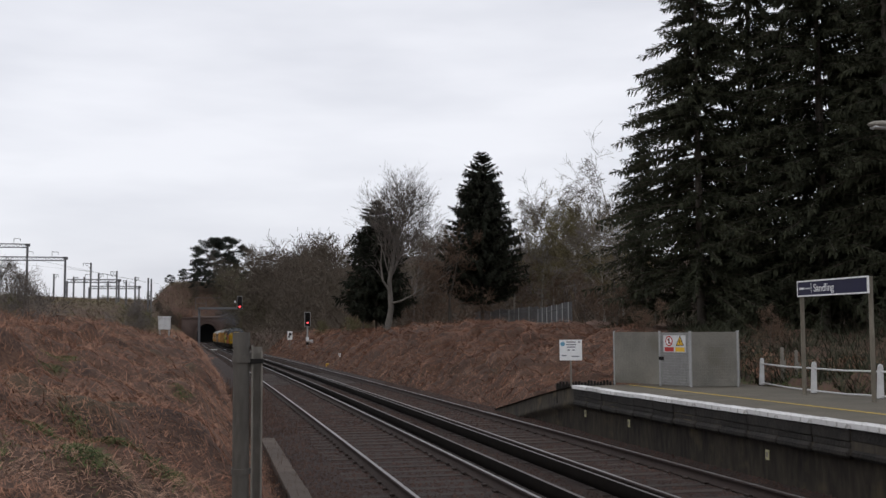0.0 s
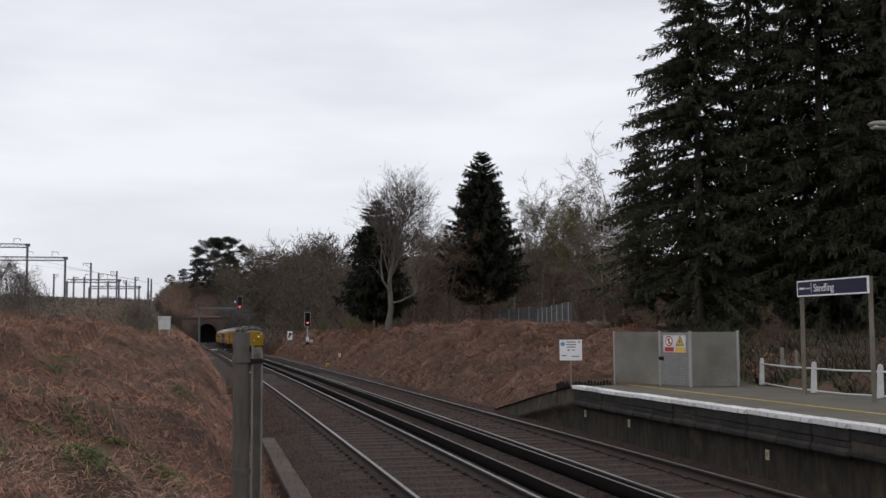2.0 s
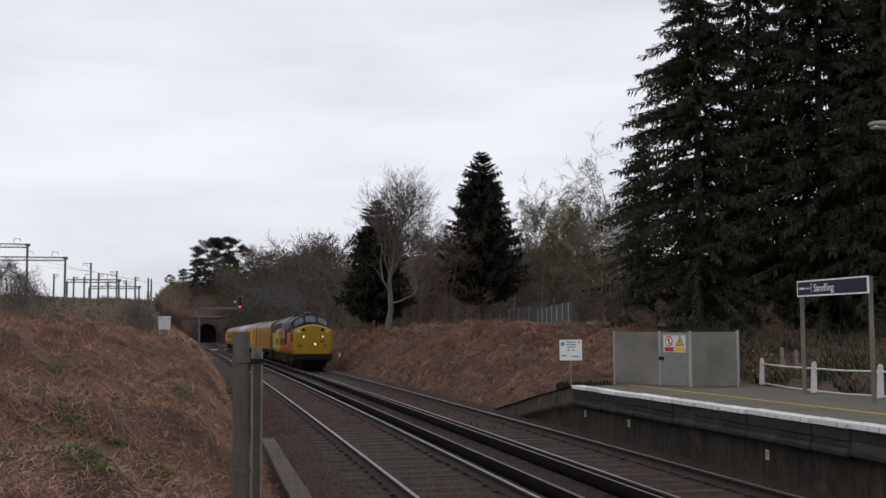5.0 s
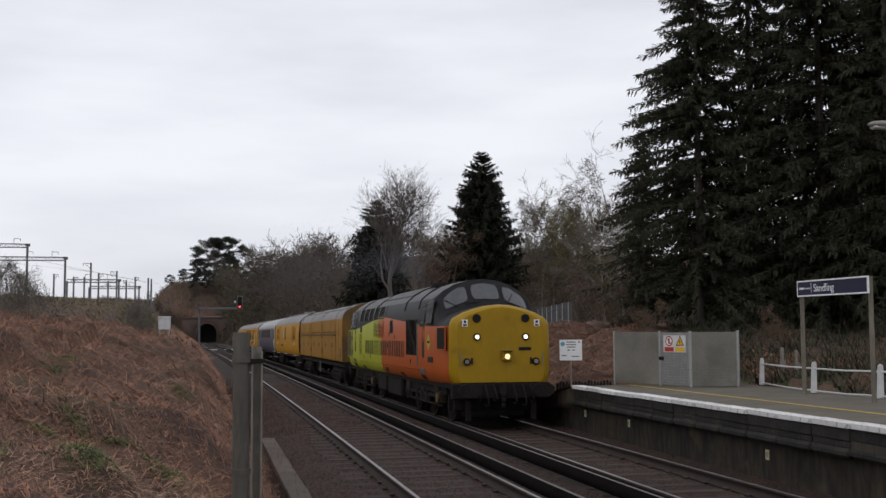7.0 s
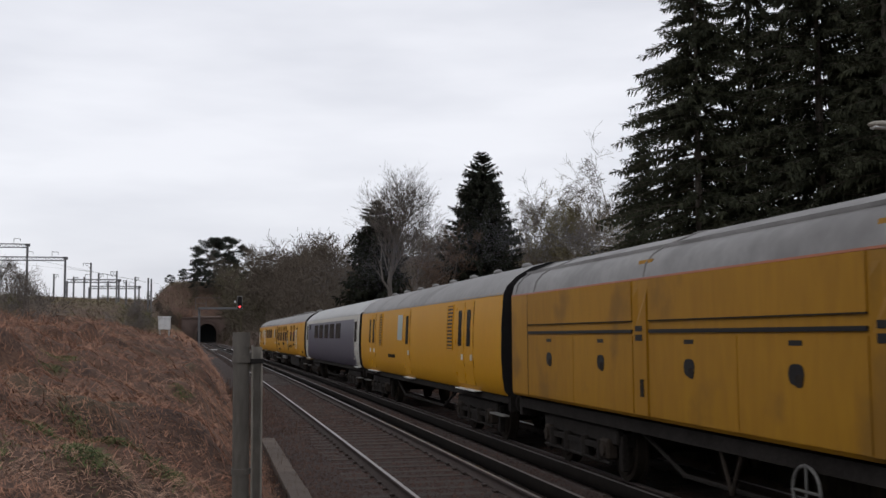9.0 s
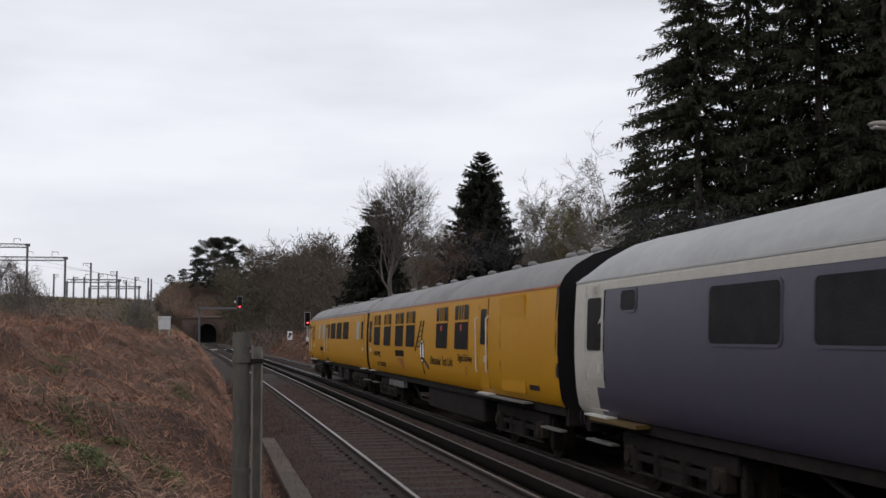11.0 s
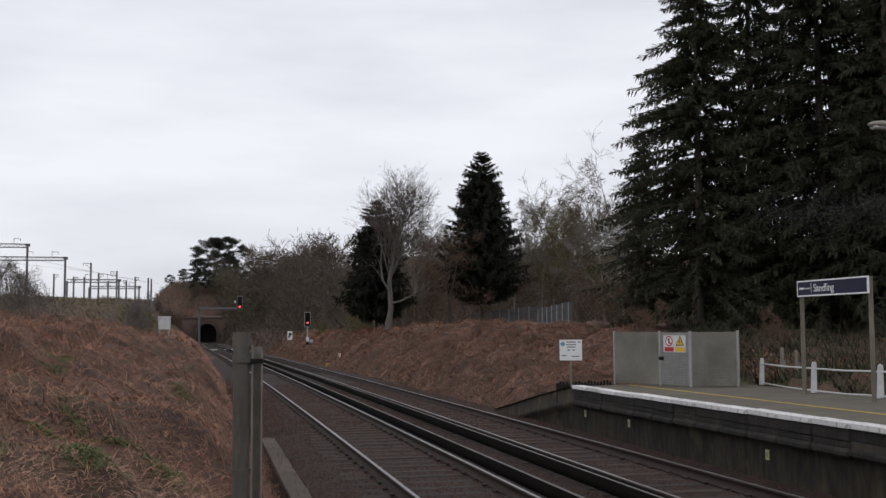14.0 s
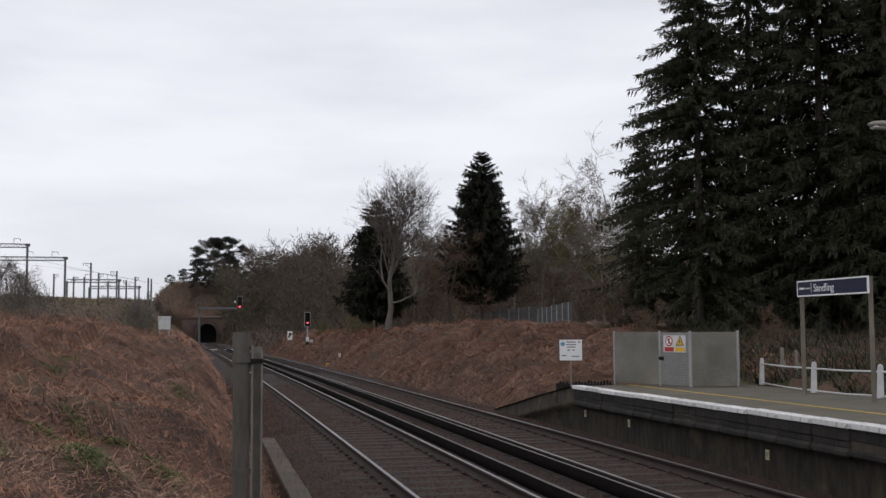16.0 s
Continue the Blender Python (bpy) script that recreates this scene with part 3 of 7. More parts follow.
def build_fence():
    """White railing behind the platform: flat round-topped posts that splay at the foot."""
    f = thing("white_railing", 0, 0, 0, "white painted railing with two rails and round-topped posts", "railing")
    pts = [(9.5, 22.3), (8.78, 18.95), (8.9, 17.0), (9.0, 14.0), (9.0, 11.0)]
    for i, (x, y) in enumerate(pts):
        z = plat_z(y) - 0.04
        out = [(-0.085, -0.12), (-0.042, 0.60)]
        out += [(-0.042 * math.cos(k * math.pi / 6), 0.60 + 0.05 * math.sin(k * math.pi / 6)) for k in range(1, 6)]
        out += [(0.042, 0.60), (0.036, -0.12)]
        bm = bmesh.new()
        bm.faces.new([bm.verts.new((p, -0.035, q)) for p, q in out])
        e = bmesh.ops.extrude_face_region(bm, geom=bm.faces[:])
        bmesh.ops.translate(bm, verts=[w for w in e["geom"] if isinstance(w, bmesh.types.BMVert)], vec=(0, 0.07, 0))
        bmesh.ops.recalc_face_normals(bm, faces=bm.faces[:])
        bmesh.ops.bevel(bm, geom=bm.edges[:], offset=0.007, segments=1, affect="EDGES")
        po = part("post", bm, M_OLDWHITE, f)
        po.matrix_basis = pose(x, y, z, 0, 0, -18)
        part("foot_rust", boxes((-0.088, 0.042, -0.04, 0.04, -0.12, 0.05)), M_RAILSIDE, po)
        if i:
            px, py = pts[i - 1]
            zp = plat_z(py) - 0.04
            for h, r in ((0.52, 0.017), (0.09, 0.015)):
                sag = Vector(((px + x) / 2, (py + y) / 2, (zp + z) / 2 + h - 0.015))
                part("rail", rods(((px, py, zp + h), sag, r), (sag, (x, y, z + h), r)), M_OLDWHITE, f)


build_fence()


def build_stub_posts():
    for x, y, h in ((12.1, 26.0, 0.55), (12.8, 26.5, 0.4)):
        p = thing("old_post", x, y, float(ground_z(x, y)), "old pale wooden post behind the railing", "post", "old posts")
        part("shaft", boxes((-0.035, 0.035, -0.035, 0.035, -0.2, h + 0.3), bevel=0.010), M_POST_PALE, p)
        part("cross_piece", boxes((-0.09, 0.07, -0.05, -0.036, h * 0.55, h * 0.95)), M_POST_PALE, p)


build_stub_posts()


def build_pole():
    """Old conduit post with a pale channel post beside it on the bank."""
    z0 = float(ground_z(-2.45, 7.0))
    p = thing("conduit_post", -2.452, 7.0, z0, "weathered grey round post with clamp bands on the bank", "post")
    h = 2.065 - z0
    bm = bmesh.new()
    rod(bm, (0.0, 0, -0.3), (-0.004, 0, h), 0.056, 0.051, n=24)
    part("tube", bm, M_POLE, p, smooth=False)
    for zz in (1.895 - z0, 1.19 - z0):
        part("clamp_band", rods(((0, 0, zz - 0.018), (0, 0, zz + 0.018), 0.061), n=24), M_POLE, p)
    part("cap", rods(((-0.004, 0, h - 0.09), (-0.004, 0, h + 0.004), 0.055), n=24), M_POLE, p)
    q = thing("channel_post", -2.355, 7.02, z0, "pale grey steel channel post strapped beside a round post", "post")
    bm = bmesh.new()
    box(bm, -0.036, -0.026, -0.04, 0.04, -0.2, 1.985 - z0)
    box(bm, -0.026, 0.032, 0.032, 0.04, -0.2, 1.975 - z0)
    box(bm, 0.024, 0.034, -0.04, 0.032, -0.2, 1.945 - z0)
    part("channel", bm, M_POST_PALE, q)
    part("strap", boxes((-0.075, 0.04, -0.05, -0.042, 1.87 - z0, 1.90 - z0)), M_BLACK, q)
    part("bracket", boxes((-0.07, -0.034, -0.03, 0.03, 1.84 - z0, 1.94 - z0)), M_POLE, q)


build_pole()


def build_trough():
    t = thing("cable_trough", 0, 0, 0, "pale concrete cable trough lids beside the track", "cable trough", kind="structure")
    bm = bmesh.new()
    box(bm, -0.15, 0.15, 0.004, 0.99, -0.10, 0, bevel=0.008)
    me = bpy.data.meshes.new("lid")
    bm.to_mesh(me)
    bm.free()
    me.materials.append(M_CONCRETE)
    rng = random.Random(2)
    y = 4.0
    while y < 24:
        ob = new("lid", me)
        ob.parent = t
        ob.matrix_basis = pose(-1.42 - 0.004 * (y - 14), y, -0.14 + float(level(y)), rng.uniform(-0.4, 0.4), rng.uniform(-1, 1), rng.uniform(-0.4, 0.4))
        y += 1.0


build_trough()

build_edging()


def build_plates():
    for y in (23.02, 20.44, 14.92):
        w = thing("marker_plate", EDGE_X + 0.148, y, 0.16, "small pale yellow plate on the platform wall", "plate", "wall plates")
        part("plate", boxes((-0.006, 0.012, -0.05, 0.05, -0.075, 0.075), bevel=0.003), mat("pale_yellow_plate", (0.45, 0.42, 0.25)), w)
        part("print_bar", boxes((-0.0085, -0.006, -0.03, 0.03, -0.03, 0.04)), M_POST_PALE, w)


build_plates()


def build_lamp():
    l = thing("platform_lamp", 10.6, 17.0, plat_z(17) - 0.3, "grey platform lamp on a tall column", "lamp")
    h = 5.70 - (plat_z(17) - 0.3)
    part("column", rods(((0, 0, -0.2), (0, 0, h - 0.3), 0.07, 0.045), n=12), M_GALV, l)
    part("arm", rods(((0, 0, h - 0.32), (-0.5, 0, h - 0.02), 0.03), ((-0.5, 0, h - 0.02), (-1.25, 0, h + 0.02), 0.03)), M_GALV, l)
    bm = bmesh.new()
    bmesh.ops.create_uvsphere(bm, u_segments=20, v_segments=10, radius=1, matrix=Matrix.Translation((-1.45, 0, h)) @ Matrix.Diagonal((0.33, 0.13, 0.075, 1)))
    part("head", bm, M_POST_PALE, l, smooth=True)
    part("diffuser", boxes((-1.7, -1.25, -0.09, 0.09, h - 0.075, h - 0.03), bevel=0.02), M_OLDWHITE, l)


build_lamp()


# ---- tunnel ----
def build_tunnel():
    cx = float(bend(PORTAL_Y)) + 2.37
    z0 = float(level(PORTAL_Y)) - 0.3
    t = thing("tunnel_portal", cx, PORTAL_Y, z0, "old brick tunnel portal with a dark horseshoe bore", "tunnel", kind="structure")
    arch = []
    R, spring = 3.45, 3.5
    arch = [(-R + 0.15, 0.0), (-R, 1.6), (-R, spring)]
    arch += [(-R * math.cos(a * math.pi / 20), spring + R * math.sin(a * math.pi / 20)) for a in range(1, 20)]
    arch += [(R, spring), (R, 1.6), (R - 0.15, 0.0)]

    def wall(ring, outer, y0, y1, material, name, label=""):
        n = len(ring)
        v = [(x, y0, z) for x, z in ring] + [(x, y0, z) for x, z in outer] + [(x, y1, z) for x, z in ring] + [(x, y1, z) for x, z in outer]
        f = []
        for i in range(n - 1):
            f += [(i, i + 1, n + i + 1, n + i), (i, 2 * n + i, 2 * n + i + 1, i + 1), (n + i, n + i + 1, 3 * n + i + 1, 3 * n + i)]
        ob = raw(name, v, f, material, t)
        return ob

    def out(p):
        x, z = p
        s = max(abs(x) / 9.0, (z - 0) / 9.2, 1e-3)
        return (x / s, z / s) if z > 0.01 else (math.copysign(9.0, x), 0.0)

    wall(arch, [out(p) for p in arch], -0.6, 0.6, M_BRICK, "headwall")
    wall([(x * 1.005, z * 1.005) for x, z in arch], [(x * 1.16, z * 1.1) for x, z in arch], -0.75, -0.55, M_BRICK, "arch_ring")
    part("parapet", boxes((-9.2, 9.2, -0.8, 0.7, 8.9, 9.5), bevel=0.05), M_BRICK, t)
    for sx in (-1, 1):
        part("pier", boxes((sx * 4.3 - 0.5, sx * 4.3 + 0.5, -0.9, -0.5, 0, 3.6), bevel=0.04), M_CONCRETE, t)
    n = len(arch)
    v = [(x, y, z) for y in (0, 40, 80) for x, z in arch]
    f = [(j * n + i, j * n + i + 1, (j + 1) * n + i + 1, (j + 1) * n + i) for j in range(2) for i in range(n - 1)]
    raw("bore", v, f, M_DARK, t)
    # added black wall stands in for the dark of the bore beyond
    part("bore_end", boxes((-5, 5, 80, 80.3, -1, 9)), M_DARK, t)


build_tunnel()


# ---- signals and lineside things ----
M_MAST = mat("mast_grey", (0.10, 0.10, 0.105), (0.15, 0.15, 0.155), 0.6, 0.3)

def signal_head(name_parent, x, y, z, w=0.42, h=1.25):
    """A dark back plate with a hooded lens, red at the bottom."""
    p = part("back_plate", boxes((x - w / 2, x + w / 2, y - 0.05, y + 0.05, z, z + h), bevel=0.03), M_BLACK, name_parent)
    part("plate_border", boxes((x - w / 2 - 0.05, x + w / 2 + 0.05, y + 0.05, y + 0.07, z - 0.05, z + h + 0.05)), M_GALV, p)
    for k in range(3):
        bm = bmesh.new()
        rod(bm, (x, y - 0.05, z + 0.32 + k * 0.34), (x, y - 0.22, z + 0.32 + k * 0.34), 0.13, 0.13, n=14, caps=False)
        part("hood", bm, M_BLACK, p)
    part("red_lens", rods(((x, y - 0.04, z + 0.30), (x, y - 0.10, z + 0.30), 0.10 if w < 0.6 else 0.17), n=18), G_RED, p, "lit red signal lens")
    return p


def build_signals():
    z = float(ground_z(-4.92, 170))
    c = thing("cantilever_signal", 0, 170, 0, "cantilever signal gantry with a lit red signal", "signal")
    top = 5.25
    part("mast", boxes((-5.1, -4.75, -0.15, 0.15, z - 0.3, top), bevel=0.02), M_MAST, c)
    a = part("arm", boxes((-5.1, 1.75, -0.12, 0.12, top - 0.02, top + 0.2), bevel=0.02), M_MAST, c)
    for x in (-5.5, -3.9):
        part("cage_post", boxes((x - 0.03, x + 0.03, -0.5, -0.44, top, 6.95)), M_MAST, c)
    for zz in (6.05, 6.9):
        part("cage_rail", boxes((-5.5, -1.6 if zz > 6.5 else -3.9, -0.5, -0.45, zz, zz + 0.05)), M_MAST, c)
    part("walkway", boxes((-5.5, 1.7, -0.5, 0.1, top - 0.1, top - 0.03)), M_MAST, c)
    signal_head(c, 1.21, -0.2, 5.25, 0.72, 1.9)
    part("route_plate", boxes((0.35, 0.6, -0.25, -0.2, 6.2, 6.5)), M_WHITE, c)
    z = float(ground_z(6.25, 105))
    s = thing("colour_light_signal", 6.25, 105, z, "post signal with a lit red aspect beside the line", "signal")
    b = 3.7 - z
    part("post", rods(((0, 0, -0.2), (0, 0, b - 1.1), 0.08), n=10), M_GALV, s)
    signal_head(s, 0, -0.15, b - 1.35, 0.5, 1.3)
    part("base_plate", boxes((-0.14, 0.14, -0.16, -0.12, 0.75, 1.1)), M_WHITE, s)
    part("base_plate", boxes((-0.14, 0.14, -0.16, -0.12, 0.35, 0.6)), M_BLACK, s)
    part("relay_box", boxes((0.2, 0.55, -0.2, 0.1, 0.45, 0.85), bevel=0.02), M_OLDWHITE, s)
    z = float(ground_z(5.45, 118))
    w = thing("line_marker", 5.45, 118, z, "white marker board with a dark symbol on a post", "sign")
    part("post", rods(((0, 0, -0.3), (0, 0, 1.8 - z - 0.2), 0.05)), M_POST_PALE, w)
    p = part("plate", boxes((-0.27, 0.27, -0.08, -0.05, 1.8 - z - 0.9, 1.8 - z), bevel=0.01), M_WHITE, w)
    part("symbol", rods(((0.02, -0.08, 1.8 - z - 0.32), (0.02, -0.09, 1.8 - z - 0.32), 0.17), n=14), M_BLACK, p)
    part("symbol", boxes((-0.18, 0.0, -0.09, -0.08, 1.8 - z - 0.7, 1.8 - z - 0.45)), M_BLACK, p)


build_signals()


def build_lineside():
    z = float(ground_z(-6.5, 88))
    c = thing("equipment_cabinet", -6.5, 88, z, "pale grey lineside equipment cabinet on the bank", "cabinet")
    top = 3.06 - z
    part("body", boxes((-0.46, 0.46, -0.3, 0.3, max(0.05, top - 0.98), top), bevel=0.02), M_OLDWHITE, c)
    part("roof", boxes((-0.5, 0.5, -0.34, 0.34, top, top + 0.05), bevel=0.01), M_WHITE, c)
    part("door_seam", boxes((-0.008, 0.008, -0.306, -0.298, top - 0.9, top - 0.05)), M_GALV, c)
    part("leg", boxes((-0.42, -0.3, -0.2, 0.2, -0.3, max(0.1, top - 0.95))), M_GALV, c)
    part("leg", boxes((0.3, 0.42, -0.2, 0.2, -0.3, max(0.1, top - 0.95))), M_GALV, c)
    d = thing("lineside_box", -5.75, 90, float(ground_z(-5.75, 90)), "small grey lineside box on a short post", "cabinet")
    part("body", boxes((-0.14, 0.14, -0.15, 0.15, 0.35, 0.85), bevel=0.02), M_POST_PALE, d)
    part("post", boxes((-0.04, 0.04, -0.04, 0.04, -0.3, 0.36)), M_GALV, d)
    e = thing("track_machine_box", 4.9 + 0.75, 78.5, float(level(78)) - 0.3, "small yellow box beside the far rail", "box")
    part("body", boxes((-0.28, 0.28, -0.2, 0.2, 0, 0.38), bevel=0.04), M_YELLOW, e)
    g = thing("ground_marker", 6.25, 77.5, float(ground_z(6.25, 77.5)), "small white marker post beside the track", "marker")
    part("post", boxes((-0.09, 0.09, -0.05, 0.05, -0.2, 0.32), bevel=0.02), M_WHITE, g)
    for x, y in ((-2.6, 186), (-1.2, 184.5), (0.1, 183.5), (-5.9, 225)):
        m = thing("white_board", x, y, float(level(y)) - 0.2, "white board lying across the track bed", "board", "boards on the line")
        part("board", boxes((-0.5, 0.5, -0.15, 0.15, 0, 0.12), bevel=0.02), M_WHITE, m)


build_lineside()


def palisade(a, b, h, step):
    """Grey palisade fence from a to b that follows the ground."""
    f = thing("palisade_fence", 0, 0, 0, "grey steel palisade fence behind the bank", "fence")
    a, b = Vector((*a, 0)), Vector((*b, 0))
    n = int((b - a).length / step)
    bm = bmesh.new()
    box(bm, -0.035, 0.035, -0.01, 0.01, 0, h, bevel=0.005)
    pale = bpy.data.meshes.new("pale")
    bm.to_mesh(pale)
    bm.free()
    pale.materials.append(M_FENCE)
    last = None
    for k in range(n + 1):
        q = a + (b - a) * (k / n)
        q.z = float(np.mean(ground_z(q.x + np.linspace(-2.5, 2.5, 11), q.y + np.linspace(-2.5, 2.5, 11)[::-1])))
        ob = new("pale", pale)
        ob.parent = f
        ob.matrix_basis = pose(*q, 0, 0, math.degrees(math.atan2(b.y - a.y, b.x - a.x)))
        if k % 16 == 0:
            part("post", rods((q + Vector((0, 0.08, -0.2)), q + Vector((0, 0.08, h)), 0.04)), M_GALV, f)
            if last:
                for zz in (0.35, h - 0.35):
                    part("rail", rods((last + Vector((0, 0.04, zz)), q + Vector((0, 0.04, zz)), 0.03), n=6), M_FENCE, f)
            last = q.copy()


M_FENCE = mat("fence_grey", (0.0608, 0.0629, 0.0651), (0.0825, 0.0846, 0.0868), 0.6, 0.2, scale=2, fine=12, vary=0.2)
palisade((20.6, 95), (21.4, 78), 1.7, 0.155)
palisade((21.4, 78), (18.6, 62), 1.5, 0.155)


# ---- the electrified line on the skyline ----
def mast(x, zt, arm=0.0, y=230.0, w=0.16):
    z = float(ground_z(x, y)) - 0.3
    m = thing("overhead_line_mast", x, y, z, "grey overhead line mast on the skyline", "mast", "overhead line masts")
    part("column", boxes((-w, w, -w, w, 0, zt - z), bevel=0.02), M_MAST, m)
    if arm:
        part("bracket", rods(((0, 0, zt - z - 0.25), (arm, 0, zt - z - 0.1), 0.06), ((0, 0, zt - z - 1.3), (arm * 0.7, 0, zt - z - 0.4), 0.05), n=6), M_MAST, m)
        part("insulator", rods(((arm, 0, zt - z - 0.1), (arm, 0, zt - z - 0.7), 0.06), n=6), M_MAST, m)


for mx, mt, ma in ((-27.55, 15.88, -1.5), (-26.0, 13.67, 0.9), (-30.87, 12.96, 0.8), (-34.72, 13.51, 0.8), (-24.1, 12.06, -0.6), (-22.42, 14.16, -1.2), (-18.72, 13.0, 0.6), (-16.12, 12.8, 0.0), (-15.5, 12.56, 0.0), (-28.8, 12.9, 0.0), (-20.5, 12.3, -0.6)):
    mast(mx, mt, ma)


def gantry(x0, x1, zt, y):
    z = float(ground_z(x1, y)) - 0.3
    g = thing("overhead_line_gantry", x1, y, z, "lattice overhead line gantry on the skyline", "gantry", "overhead line gantries")
    h = zt - z
    for x in (0.0, x0 - x1):
        part("column", boxes((x - 0.2, x + 0.2, -0.2, 0.2, 0 if x == 0 else -2, h), bevel=0.02), M_MAST, g)
    part("cap", boxes((-0.4, 0.5, -0.3, 0.3, h - 0.15, h + 0.45), bevel=0.05), M_MAST, g)
    bm = bmesh.new()
    for zz in (h - 0.35, h + 0.35):
        box(bm, x0 - x1, 0, -0.08, 0.08, zz - 0.10, zz + 0.10)
    n = int((x1 - x0) / 0.9)
    for k in range(n):
        xa = -k * 0.9
        rod(bm, (xa, 0, h - 0.35), (xa - 0.45, 0, h + 0.35), 0.05, n=4, caps=False)
        rod(bm, (xa - 0.45, 0, h + 0.35), (xa - 0.9, 0, h - 0.35), 0.05, n=4, caps=False)
    part("lattice_beam", bm, M_MAST, g)
    for x in (-2.6, -7.5):
        part("drop_bracket", rods(((x, 0, h + 0.4), (x, 0, h + 1.5), 0.06), ((x, 0, h + 1.5), (x + 1.2, 0, h + 1.4), 0.05), ((x + 1.2, 0, h + 1.4), (x + 1.2, 0, h + 0.9), 0.05), n=6), M_MAST, g)


gantry(-62, -39.96, 19.2, 230)
gantry(-60, -32.85, 16.7, 232)
gantry(-35.5, -22.6, 13.4, 300)
gantry(-36, -24.5, 13.4, 260)


def build_wires():
    w = thing("overhead_wires", 0, 0, 0, "thin overhead wires between the masts", "wires")
    for x0, z0, x1, z1 in ((-39, 16.5, -16, 11.8), (-33, 15.0, -14, 11.6), (-60, 17.5, -27, 14.0)):
        part("wire", rods(((x0, 231, z0), (x1, 231.5, z1), 0.018), n=4), M_MAST, w)


build_wires()


# ---- trees and plants ----
def tubes(segs, sides=3):
    """Vertices and faces of open tapered bars from rows of p, q, radius at p, radius at q."""
    S = np.array([(*p, *q, a, b) for p, q, a, b in segs], float)
    P, Q, ra, rb = S[:, :3], S[:, 3:6], S[:, 6], S[:, 7]
    d = Q - P
    d /= np.maximum(np.linalg.norm(d, axis=1, keepdims=True), 1e-6)
    ref = np.where(np.abs(d[:, 2:3]) > 0.9, [[1.0, 0, 0]], [[0, 0, 1.0]])
    u = np.cross(d, ref)
    if sides == 2:
        u = np.cross(d, np.random.default_rng(9).normal(0, 1, d.shape))
    u /= np.linalg.norm(u, axis=1, keepdims=True)
    w = np.cross(d, u)
    n = len(S)
    V = np.zeros((n, 2 * sides, 3))
    for k in range(sides):
        a = 6.28318 * k / sides
        o = u * math.cos(a) + w * math.sin(a)
        V[:, k] = P + o * ra[:, None]
        V[:, sides + k] = Q + o * rb[:, None]
    F = [] if sides > 2 else [(0, 1, 3, 2)]
    for k in range(sides if sides > 2 else 0):
        F.append((k, (k + 1) % sides, sides + (k + 1) % sides, sides + k))
    F = (np.array(F)[None] + np.arange(n)[:, None, None] * 2 * sides).reshape(-1, 4)
    return V.reshape(-1, 3), F


def unit(v):
    return v / max(1e-6, math.sqrt(v[0] ** 2 + v[1] ** 2 + v[2] ** 2))


def branch(rng, p, d, length, r, depth, segs, spread, up, kids, twig):
    """A limb in three bends with side shoots, down to fine twigs."""
    n = 3
    for k in range(n):
        d = unit(d + rng.normal(0, 0.16, 3) + np.array((0, 0, up)))
        q = p + d * (length / n)
        r1 = max(twig, r * 0.82)
        segs.append((p, q, r, r1))
        if depth > 0:
            for _ in range(kids if k else max(1, kids - 1)):
                side = unit(np.cross(d, rng.normal(0, 1, 3)))
                nd = unit(d * (1 - spread) + side * spread + np.array((0, 0, up * 0.5)))
                branch(rng, p + (q - p) * rng.uniform(0.3, 1), nd, length * rng.uniform(0.5, 0.75), max(twig, r1 * 0.55), depth - 1, segs, spread, up, kids, twig)
        p, r = q, r1


def tree_object(name, trunk_segs, crown_segs, bark, twigs, label, category, extra=None):
    t = thing(name, 0, 0, 0, label, category)
    V, F = tubes(trunk_segs, 8)
    raw("trunk", V, F, bark, t, smooth=True)
    V, F = tubes(crown_segs, 2)
    raw("crown", V, F, twigs, t)
    return t


def bare_tree(seed, h, spread=0.55, up=0.10, fork=0.3, r=0.22, twig=0.012, kids=2, depth=4, bark=None, twigs=None, name="bare_tree", label="leafless tree with a fine twiggy crown", lean=(0, 0), limbs=9, reach=0.42, rise=(0.25, 0.9), bend_by=0.07):
    rng = np.random.default_rng(seed)
    trunk, crown = [], []
    p, d = np.array((0, 0, -0.4)), unit(np.array((lean[0], lean[1], 1.0)))
    n = 9
    for k in range(n):
        d = unit(d + rng.normal(0, bend_by, 3) * (k > 0) + np.array((0, 0, 0.06)))
        q = p + d * (h * 0.86 / n)
        a, b = r * (1 - k / n * 0.86), r * (1 - (k + 1) / n * 0.86)
        trunk.append((p, q, a * (1.35 if k == 0 else 1), b))
        if (k + 1) / n > fork:
            for j in range(max(1, round(limbs / (n * (1 - fork))))):
                an = rng.uniform(0, 6.28)
                up_by = rng.uniform(*rise)
                nd = unit(np.array((math.cos(an), math.sin(an), up_by)))
                L = h * reach * (1.12 - 0.75 * k / n) * rng.uniform(0.7, 1.15)
                branch(rng, p + (q - p) * rng.random(), nd, L, b * 0.6, depth - 1, crown, spread, up, kids, twig)
        p = q
    branch(rng, p, d, h * 0.16, r * 0.2, depth - 2, crown, spread, up, kids, twig)
    return tree_object(name, trunk, crown, bark or M_BARK, twigs or M_TWIG, label, "tree")


